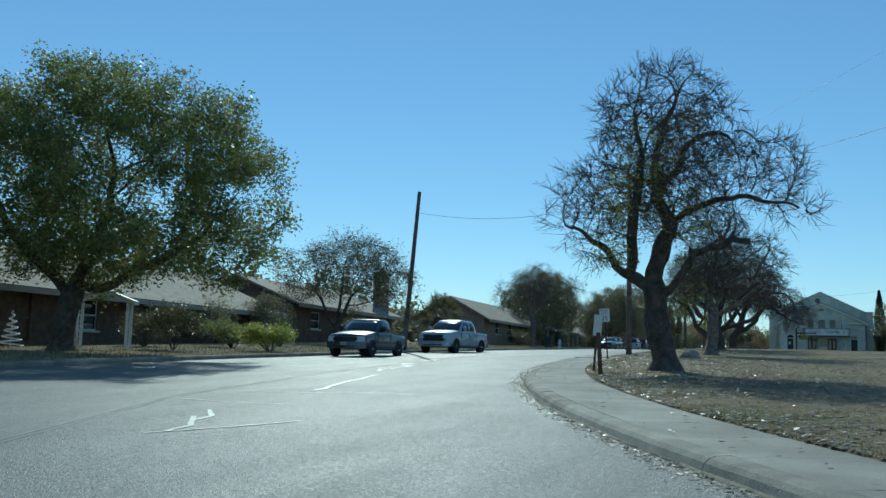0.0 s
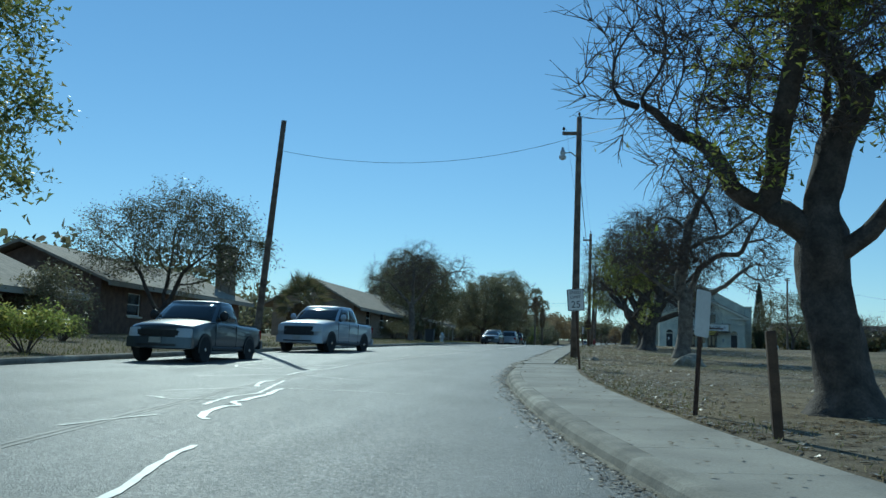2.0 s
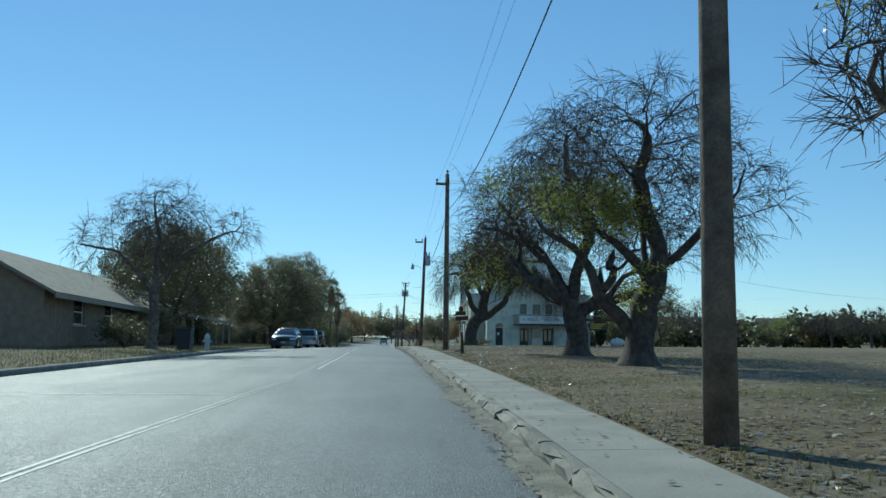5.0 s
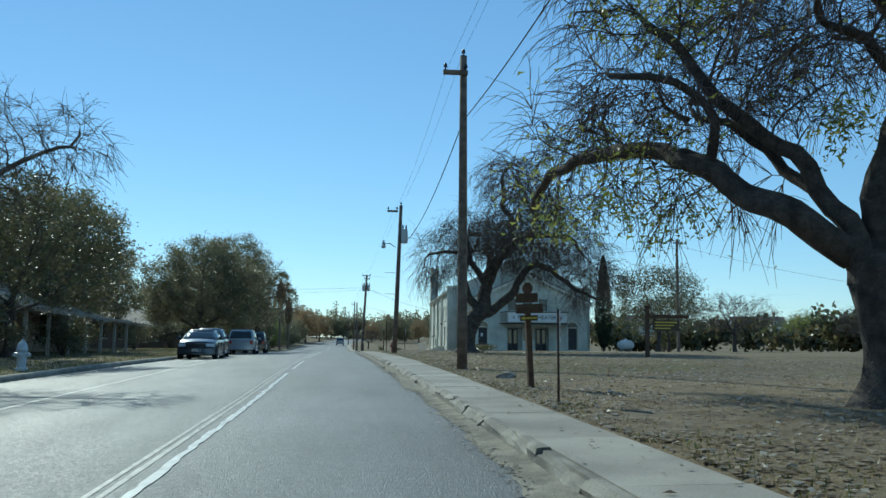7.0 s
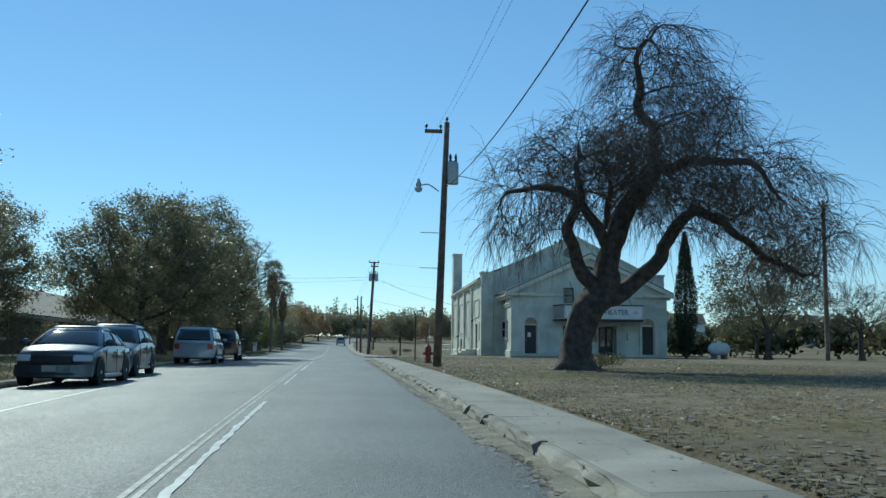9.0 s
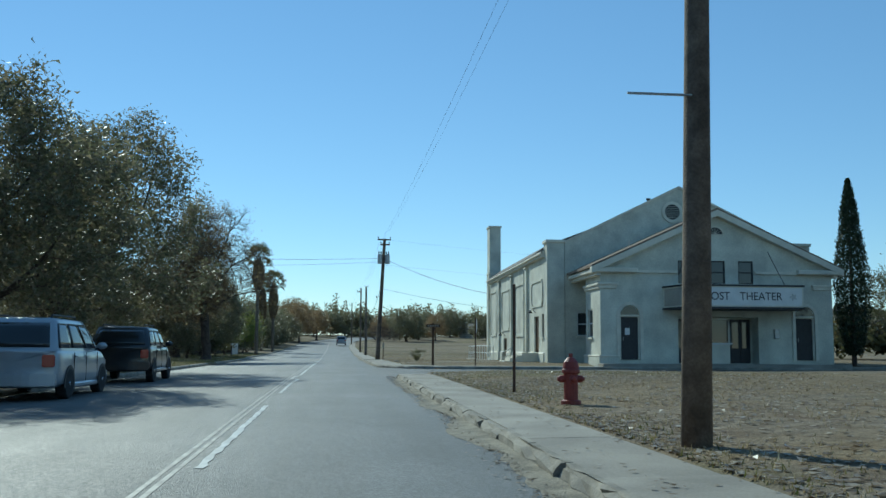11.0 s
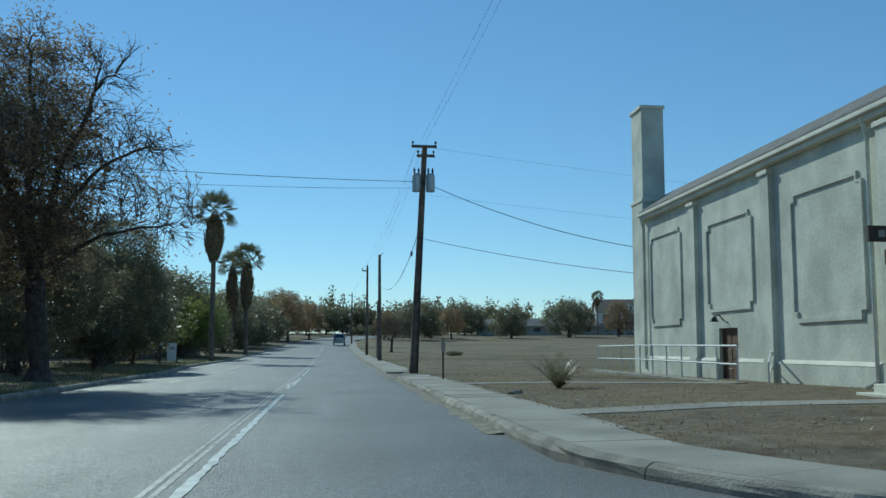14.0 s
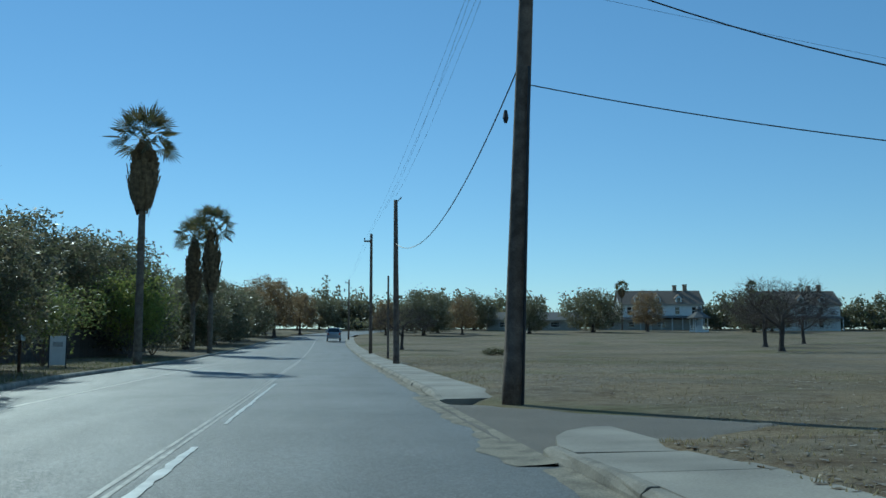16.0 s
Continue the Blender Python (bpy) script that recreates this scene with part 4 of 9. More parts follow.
    part("front_apron", boxes((-0.2, 12.6, -1.25, -0.15, -0.35, 0.1), (3.6, 8.8, -0.15, 0.9, -0.35, 0.11)), M["concrete"], T)
    return T


theatre()

# ---- poles ----
def pole_body(m, top, r0, r1, label, lean=(0.0, 0.0), group="street poles"):
    p = thing("utility_pole", m, label, "utility pole", group)
    bm = bmesh.new()
    n = 8
    for k in range(n):
        a, b = k / n, (k + 1) / n
        tube(bm, (lean[0] * a, lean[1] * a, -0.5 + (top + 0.5) * a), (lean[0] * b, lean[1] * b, -0.5 + (top + 0.5) * b), r0 + (r1 - r0) * a, r0 + (r1 - r0) * b, 12, cap=k in (0, n - 1))
    bmesh.ops.remove_doubles(bm, verts=bm.verts, dist=0.001)
    part("shaft", bm, M["pole_wood"], p, smooth=True)
    return p


def insulator(parent, x, y, z):
    part("insulator", lathe([(0.02, 0), (0.02, 0.08), (0.06, 0.09), (0.05, 0.16), (0.03, 0.2)], 8, m=Matrix.Translation((x, y, z))), M["trim"], parent)


def crossarm(parent, z, x0, x1):
    a = part("crossarm", boxes((x0, x1, -0.06, 0.06, z - 0.06, z + 0.06)), M["pole_wood"], parent)
    for x in (x0 + 0.06, x1 - 0.06):
        insulator(a, x, 0, z + 0.06)


def transformer(parent, z, x, y=0.0):
    t = part("transformer", lathe([(0.2, -0.42), (0.21, -0.4), (0.21, 0.34), (0.17, 0.42), (0.06, 0.45)], 14, m=Matrix.Translation((x, y, z))), M["steel"], parent, "grey cylindrical transformer", smooth=False)
    for a in (-0.1, 0.1):
        part("bushing", lathe([(0.03, 0), (0.06, 0.05), (0.03, 0.1), (0.06, 0.15), (0.02, 0.3)], 8, m=Matrix.Translation((x + a, y, z + 0.42))), M["trim"], t)


def street_light(parent, z, x):
    a = part("lamp_arm", tubes(((0, 0, z - 0.2), (x * 0.5, 0, z + 0.05), 0.025), ((x * 0.5, 0, z + 0.05), (x, 0, z), 0.025), n=6), M["steel"], parent)
    part("lamp_head", lathe([(0.09, 0.0), (0.1, 0.12), (0.06, 0.22), (0.05, 0.3)], 12, m=Matrix.Translation((x, 0, z - 0.06))), M["steel"], a)
    part("lamp_globe", lathe([(0.05, -0.2), (0.13, -0.16), (0.15, -0.05), (0.1, 0.0)], 12, m=Matrix.Translation((x, 0, z - 0.06))), M["lens"], a, "clear glass lamp bowl")


POLES = {}


def poles():
    def at(key, x, y, top, label, lean=(0, 0), r0=0.15, r1=0.1):
        z = land_z(x, y)
        p = pole_body(pose(x, y, z), top, r0, r1, label, lean)
        POLES[key] = (p, x, y, z, top, lean)
        return p

    p = at("R", -5.11, 51.16, 9.4, "weathered wooden utility pole with a street lamp", r0=0.16)
    crossarm(p, 8.75, -0.65, 0.1)
    street_light(p, 7.95, -0.62)
    insulator(p, 0, 0, 9.4)
    p = at("L", -17.58, 50.23, 8.75, "leaning bare wooden utility pole at the kerb", (1.22, -1.45), r0=0.15)
    p = at("2", -4.87, 89.7, 8.9, "wooden utility pole with side arm", (0.0, 0.2))
    crossarm(p, 8.35, -0.6, 0.1)
    insulator(p, 0, 0.2, 8.9)
    p = at("3", -4.8, 121.1, 9.1, "wooden utility pole carrying a transformer and lamp", (0.3, 0.2), r0=0.16)
    crossarm(p, 8.7, -0.55, 0.1)
    insulator(p, 0.3, 0.2, 9.1)
    transformer(p, 7.15, 0.52)
    street_light(p, 6.65, -0.75)
    for z in (3.6, 4.9):
        part("step_bolt", tubes(((-0.65, 0, z), (0.1, 0, z), 0.015), n=5), M["steel"], p)
    p = at("4", -4.75, 195.0, 10.75, "tall wooden utility pole with twin transformers", (0.55, 0.3), r0=0.2, r1=0.13)
    crossarm(p, 10.65, -0.1, 1.1)
    crossarm(p, 10.2, 0.15, 1.0)
    transformer(p, 8.9, 0.14)
    transformer(p, 8.9, 0.8)
    part("conduit", tubes(((0.2, -0.16, 0), (0.42, -0.02, 6.6), 0.03), n=6), M["trim"], p)
    part("guy_grip", lathe([(0.03, 0), (0.06, 0.1), (0.03, 0.25)], 8, m=Matrix.Translation((-0.1, -0.2, 5.4))), M["trim"], p)
    p = at("5", -4.85, 223.2, 8.1, "short wooden utility pole without arms", (-0.05, 0.3), r0=0.17)
    part("top_bracket", tubes(((0, 0.3, 8.0), (0.25, 0.3, 8.25), 0.03), n=6), M["steel"], p)
    p = at("6", -4.75, 252.5, 9.6, "wooden utility pole with side arm")
    crossarm(p, 9.0, -0.6, 0.1)
    p = at("7", -4.9, 322, 9.2, "far wooden utility pole with street lamp")
    crossarm(p, 8.7, -0.6, 0.1)
    street_light(p, 7.6, -0.7)
    at("8", -4.4, 236.5, 5.2, "thin dark wooden post beside the footway", r0=0.08, r1=0.06)


def wire(name, a, b, sag, r=0.012, n=24, label="black overhead cable between poles"):
    a, b = Vector(a), Vector(b)
    d = (b - a).normalized()
    s0 = d.cross(Vector((0, 0, 1))).normalized()
    u0 = s0.cross(d)
    v, f = [], []
    for k in range(n + 1):
        q = k / n
        p = a.lerp(b, q) - Vector((0, 0, 4 * sag * q * (1 - q)))
        v += [p + s0 * r, p + u0 * r, p - s0 * r, p - u0 * r]
        if k:
            i = 4 * (k - 1)
            f += [(i + j, i + (j + 1) % 4, i + 4 + (j + 1) % 4, i + 4 + j) for j in range(4)]
    return tagged(raw(name, v, f, M["wire"]), label, "cable", "overhead cables")


def top_of(key, h, dx=0.0):
    p, x, y, z, top, lean = POLES[key]
    f = (h + 0.5) / (top + 0.5)
    return (x + lean[0] * f + dx, y + lean[1] * f, z + h)


poles()

# ---- trees ----
class Wood:
    """Gathers limbs of two thicknesses and the leaves of one tree."""
    def __init__(self, seed):
        self.r = random.Random(seed)
        self.v, self.f, self.tv, self.tf, self.lv, self.lf, self.tips = [], [], [], [], [], [], []

    def limb(self, pts, rad):
        thick = rad[0] > 0.035
        n = 9 if rad[0] > 0.14 else 6 if thick else 3
        V, F = (self.v, self.f) if thick else (self.tv, self.tf)
        ref = Vector((0.31, 0.87, 0.4))
        base = len(V)
        for i, p in enumerate(pts):
            d = (pts[min(i + 1, len(pts) - 1)] - pts[max(i - 1, 0)]).normalized()
            a = d.cross(ref).normalized()
            b = d.cross(a)
            for k in range(n):
                t = k * math.tau / n
                q = 1 + (0.12 * math.sin(3 * t + i) if n == 9 else 0)
                V.append(p + (a * math.cos(t) + b * math.sin(t)) * rad[i] * q)
        for i in range(len(pts) - 1):
            for k in range(n):
                F.append((base + i * n + k, base + i * n + (k + 1) % n, base + (i + 1) * n + (k + 1) % n, base + (i + 1) * n + k))
        if rad[-1] > 0.03:
            F.append(tuple(base + (len(pts) - 1) * n + k for k in range(n)))

    def leaf(self, p, s, drop=0.0):
        r = self.r
        a = Vector((r.uniform(-1, 1), r.uniform(-1, 1), r.uniform(-0.7, 0.7) - drop)).normalized()
        b = a.cross(Vector((r.uniform(-1, 1), r.uniform(-1, 1), r.uniform(-1, 1)))).normalized()
        n = len(self.lv)
        self.lv += [p - b * s * 0.28, p + a * s * 0.55 - b * s * 0.05, p + a * s, p + a * s * 0.5 + b * s * 0.33]
        self.lf.append((n, n + 1, n + 2, n + 3))


def crown_points(rng, lobes, n, shell):
    """Spots that the crown should reach, spread over its lobes."""
    vol = [l[3] ** 2 * l[4] for l in lobes]
    out = []
    for l, v in zip(lobes, vol):
        k = max(8, int(n * v / sum(vol)))
        u = rng.normal(size=(k, 3))
        u /= np.linalg.norm(u, axis=1)[:, None]
        u *= (rng.uniform(shell ** 3, 1, k) ** (1 / 3))[:, None]
        # ragged outline
        u *= (1 + 0.13 * np.sin(u[:, 0] * 5 + l[2]) * np.cos(u[:, 1] * 4 + l[0] * 3) + rng.normal(0, 0.05, k))[:, None]
        out.append(u * np.array([l[3], l[3], l[4]]) + np.array(l[:3]))
    return np.concatenate(out)


def spread_tree(x, y, lobes, trunk, trunk_r, seed, label, limbs=(), points=900, shell=0.0, twigs=4, twig=0.7, droop=0.0, leaves=0, leaf=0.12, spread=0.2, mat="leaf_oak", bark="bark", group="", gnarl=0.22, reach=0.5, step=0.32, tip=0.0085, sub=1, name="tree", lift=0.0, bare=99.0, stout=1.0, girth=(), clumps=()):
    """A tree whose limbs grow out of a given trunk and main limbs until they fill the lobes of its crown."""
    rng = np.random.default_rng(seed)
    w = Wood(seed)
    r = w.r
    pos, par, made, stout_at = [np.array((0.0, 0.0, -0.15))], [-1], [], {}

    def chain(start, pts):
        k = start
        made.clear()
        for q in pts:
            q, p0 = np.array(q, float), pos[k]
            n = max(1, int(round(np.linalg.norm(q - p0) / step)))
            for i in range(1, n + 1):
                e = rng.normal(0, 0.02 + 0.2 * trunk_r, 3) * (0.35 if k < 6 else 1) if i < n else np.zeros(3)
                pos.append(p0 + (q - p0) * i / n + e)
                par.append(k)
                k = len(pos) - 1
                made.append(k)
        return k

    top = chain(0, trunk)
    for i, l in enumerate(limbs):
        near = int(np.argmin([np.linalg.norm(p - np.array(l[0], float)) for p in pos]))
        chain(near, l)
        if i < len(girth):
            for j, k in enumerate(made):
                stout_at[k] = girth[i][0] + (girth[i][1] - girth[i][0]) * j / len(made)
    att = crown_points(rng, lobes, points, shell)
    low = min(1, len(pos) - 1)
    P = np.array(pos)
    first = max(2, int(top * 0.6))
    d = np.linalg.norm(att[:, None, :] - P[None, first:, :], axis=2)
    best, dist = d.argmin(1) + first, d.min(1)
    alive = np.ones(len(att), bool)
    last = {}
    for it in range(90):
        idx = np.nonzero(alive)[0]
        if not len(idx):
            break
        grown = []
        order = np.argsort(best[idx])
        idx = idx[order]
        cuts = np.nonzero(np.diff(best[idx]))[0] + 1
        for grp in np.split(idx, cuts):
            k = int(best[grp[0]])
            v = att[grp] - pos[k]
            v = v / np.maximum(np.linalg.norm(v, axis=1), 1e-6)[:, None]
            g = v.sum(0)
            g = g / max(np.linalg.norm(g), 1e-6)
            if par[k] >= 0:
                h = pos[k] - pos[par[k]]
                g = g + 0.55 * h / max(np.linalg.norm(h), 1e-6)
            g = g + rng.normal(0, gnarl, 3) + np.array((0, 0, lift))
            q = pos[k] + g / np.linalg.norm(g) * step
            if k in last and np.linalg.norm(last[k] - q) < 0.12 * step:
                alive[grp] = False
                continue
            last[k] = q
            pos.append(q)
            par.append(k)
            grown.append(len(pos) - 1)
        if not grown:
            continue
        G = np.array([pos[k] for k in grown])
        d = np.linalg.norm(att[:, None, :] - G[None], axis=2)
        m, mi = d.min(1), d.argmin(1)
        better = m < dist
        best[better] = np.array(grown)[mi[better]]
        dist = np.minimum(dist, m)
        alive &= dist > reach
    # girth from the tips each limb carries
    n = len(pos)
    load, kids = np.zeros(n), [[] for _ in range(n)]
    for k in range(n - 1, 0, -1):
        load[k] = max(load[k], 1)
        load[par[k]] += load[k]
        kids[par[k]].append(k)
    ex = math.log(max(load[0], 2)) / math.log(trunk_r / tip)
    rad = tip * load ** (1 / ex)
    for k in range(min(top + 1, n)):
        z = pos[k][2]
        rad[k] = max(rad[k], trunk_r * 0.9) * (1 + 0.75 * max(0.0, 0.55 - z) ** 2 / 0.3)
    for k, q in stout_at.items():
        rad[k] = max(rad[k], q)
    todo = [(0, -1)]
    while todo:
        k, frm = todo.pop()
        ch = [frm, k] if frm >= 0 else [k]
        while kids[k]:
            ks = sorted(kids[k], key=lambda j: -load[j])
            todo += [(j, k) for j in ks[1:]]
            k = ks[0]
            ch.append(k)
        pts = [Vector(pos[j]) for j in ch]
        sm = [pts[0]] + [(pts[i - 1] + pts[i] * 2 + pts[i + 1]) / 4 for i in range(1, len(pts) - 1)] + [pts[-1]]
        rs = [rad[j] for j in ch]
        if frm >= 0 and len(rs) > 1:
            rs[0] = min(rs[0], rs[1] * 1.25)
        rs[-1] *= 0.6 if rs[-1] < 0.05 else 0.95
        if len(sm) > 1:
            # thick and thin stretches go to the trunk and to the brushwood
            cut = next((i for i, q in enumerate(rs) if q < 0.035), len(rs))
            if cut > 1:
                w.limb(sm[:cut + 1], rs[:cut + 1])
            if cut < len(sm) - 1:
                w.limb(sm[max(0, cut - 0):], [min(q, 0.0349) for q in rs[max(0, cut - 0):]])
    fine = [k for k in range(1, n) if load[k] <= 7]
    for k in fine:
        p = Vector(pos[k])
        h = (p - Vector(pos[par[k]])).normalized()
        for j in range(twigs if load[k] <= 2 else max(1, twigs // 2)):
            d0 = (h * 0.9 + Vector((r.gauss(0, 0.6), r.gauss(0, 0.6), r.gauss(0.1, 0.5)))).normalized()
            L = twig * r.uniform(0.5, 1.25)
            q, ps = p.copy(), [p.copy()]
            for i in range(3):
                d0 = (d0 + Vector((r.gauss(0, 0.14), r.gauss(0, 0.14), r.gauss(0, 0.12) - droop))).normalized()
                q = q + d0 * L / 3
                ps.append(q.copy())
            if ps[-1].z < 0.7:
                continue
            w.limb(ps, [0.0085 * stout, 0.007 * stout, 0.0055 * stout, 0.003])
            w.tips += [(ps[2], d0), (ps[3], d0)]
            for i in range(sub):
                b0 = ps[r.randint(1, 2)]
                e0 = (d0 + Vector((r.gauss(0, 0.6), r.gauss(0, 0.6), r.gauss(0, 0.5) - droop))).normalized()
                m0 = b0 + e0 * L * 0.3
                e1 = (e0 + Vector((0, 0, -droop))).normalized()
                w.limb([b0, m0, m0 + e1 * L * 0.3], [0.0055 * stout, 0.0045 * stout, 0.003])
                w.tips.append((m0 + e1 * L * 0.3, e1))
    for k in range(leaves):
        p, d0 = r.choice(w.tips)
        q = p + Vector((r.gauss(0, spread), r.gauss(0, spread), r.gauss(0, spread * 0.8)))
        if q.z > 0.35 and (q.x < bare or r.random() < 0.18):
            w.leaf(q, leaf * r.uniform(0.6, 1.35))
    # late leaves left in clumps
    for cx, cy, cz, cr, n in clumps:
        near = [p for p, d0 in w.tips if (p - Vector((cx, cy, cz))).length < cr * 1.3]
        for k in range(int(n * 2.2) if near else 0):
            p = r.choice(near)
            w.leaf(p + Vector((r.gauss(0, 0.09), r.gauss(0, 0.09), r.gauss(0, 0.09))), leaf * r.uniform(0.6, 1.35))
    t = thing(name, place(x, y, 0.0, -0.05), label, "tree", group)
    raw("trunk", w.v, w.f, M[bark], t, smooth=True)
    raw("brushwood", w.tv, w.tf, M["twig"], t)["kind"] = "stuff"
    if w.lv:
        raw("crown", w.lv, w.lf, M[mat], t)["kind"] = "stuff"
    return t


def bush(x, y, w, h, n, leaf, mat, seed, label, category="shrub", group="", dz=0.0, name="shrub"):
    """A clump of leaves on short stems, ragged in outline."""
    r = random.Random(seed)
    wd = Wood(seed)
    lobes = [(r.uniform(-0.32, 0.32) * w, r.uniform(-0.32, 0.32) * w, r.uniform(0.3, 0.72) * h, r.uniform(0.2, 0.36)) for _ in range(9)]
    for lx, ly, lz, s in lobes:
        wd.limb([Vector((0, 0, -0.1)), Vector((lx * 0.5, ly * 0.5, lz * 0.5)), Vector((lx, ly, lz))], [0.03, 0.02, 0.01])
    for k in range(n):
        lx, ly, lz, s = r.choice(lobes)
        u = Vector((r.gauss(0, 1), r.gauss(0, 1), r.gauss(0, 1))).normalized() * (r.uniform(0.35, 1.05))
        p = Vector((lx + u.x * s * w, ly + u.y * s * w, lz + u.z * s * h * 0.95))
        if p.z > 0.02:
            wd.leaf(p, leaf * r.uniform(0.6, 1.3))
    t = thing(name, place(x, y, r.uniform(0, 360), dz), label, category, group)
    raw("stem", wd.tv + wd.v, wd.tf, M["twig"], t)["kind"] = "stuff"
    raw("foliage", wd.lv, wd.lf, M[mat], t)["kind"] = "stuff"
    return t


def fan_palm(x, y, height, skirt, seed, label, crown=1.95, r=0.18):
    rr = random.Random(seed)
    t = thing("palm_tree", place(x, y, rr.uniform(0, 360)), label, "palm tree", "fan palms")
    bm = bmesh.new()
    n = 14
    for k in range(n):
        a, b = k / n, (k + 1) / n
        tube(bm, (0, 0, -0.2 + height * a), (0, 0, -0.2 + height * b), r * (1.35 - 0.45 * a), r * (1.28 - 0.45 * b), 10, cap=k in (0, n - 1))
    part("trunk", bm, M["palm_trunk"], t, smooth=True)
    # hanging skirt of dead fronds
    v, f = [], []
    for k in range(420):
        a, z = rr.uniform(0, math.tau), height - 0.1 - skirt * rr.random() ** 0.8
        q = (height - z) / skirt
        rad = r + crown * 0.36 * math.sin(math.pi * min(1.0, 0.18 + 0.8 * (1 - q))) * rr.uniform(0.6, 1.05)
        p = Vector((math.cos(a) * rad, math.sin(a) * rad, z))
        dn = Vector((-math.cos(a) * 0.22, -math.sin(a) * 0.22, -1)).normalized()
        sd = Vector((-math.sin(a), math.cos(a), 0))
        l, wd = rr.uniform(0.5, 1.0), rr.uniform(0.08, 0.2)
        i = len(v)
        v += [p - sd * wd, p + sd * wd, p + dn * l + sd * wd * 0.5, p + dn * l - sd * wd * 0.3]
        f.append((i, i + 1, i + 2, i + 3))
    raw("dead_frond_skirt", v, f, M["palm_skirt"], t, "brown skirt of dead fronds")["kind"] = "stuff"
    # fans
    for k in range(36):
        a, e = k * 2.39996 + rr.uniform(-0.3, 0.3), radians(-38 + 118 * (k + rr.random()) / 36)
        d = Vector((math.cos(a) * math.cos(e), math.sin(a) * math.cos(e), math.sin(e)))
        o = Vector((0, 0, height - 0.05))
        stalk = crown * rr.uniform(0.45, 0.65)
        v, f = [], []
        c = o + d * stalk
        s0 = d.cross(Vector((0, 0, 1))).normalized()
        s0 = Matrix.Rotation(rr.uniform(-1.1, 1.1), 3, d) @ s0
        nrm = s0.cross(d).normalized()
        v += [o - s0 * 0.025, o + s0 * 0.025, c + s0 * 0.018, c - s0 * 0.018]
        f.append((0, 1, 2, 3))
        for j in range(13):
            b = radians(-78 + 13 * j)
            dd = (d * math.cos(b) + s0 * math.sin(b)).normalized()
            L = crown * 0.55 * (1 - 0.25 * abs(j - 6) / 6) * rr.uniform(0.85, 1.1)
            ps = dd.cross(nrm).normalized()
            tip = c + dd * L + Vector((0, 0, -0.04 * L)) - nrm * 0.02
            mid = c + dd * L * 0.6
            i = len(v)
            v += [c, mid + ps * 0.045, tip, mid - ps * 0.045]
            f.append((i, i + 1, i + 2, i + 3))
        raw("frond", v, f, M["leaf_dull"], t)
    return t


def columnar(x, y, h, w, seed, label):
    r = random.Random(seed)
    wd = Wood(seed)
    wd.limb([Vector((0, 0, -0.2)), Vector((0, 0, h * 0.5)), Vector((0, 0, h * 0.95))], [0.14, 0.1, 0.02])
    for k in range(17000):
        z = r.random() ** 0.9
        rad = w / 2 * min(1.0, 0.35 + 3.0 * z) * min(1.0, 1.5 * (1 - z) ** 0.75 + 0.03) * r.uniform(0.1, 1.0) ** 0.45 * (1 + 0.16 * noise.noise((z * 9, 3.0, seed)))
        a = r.uniform(0, math.tau)
        wd.leaf(Vector((math.cos(a) * rad, math.sin(a) * rad, 0.5 + z * (h - 0.5))), 0.16 * r.uniform(0.6, 1.3), -1.2)
    t = thing("cypress", place(x, y), label, "tree")
    raw("trunk", wd.v, wd.f, M["bark"], t)
    raw("crown", wd.lv, wd.lf, M["leaf_dark"], t)["kind"] = "stuff"
    return t


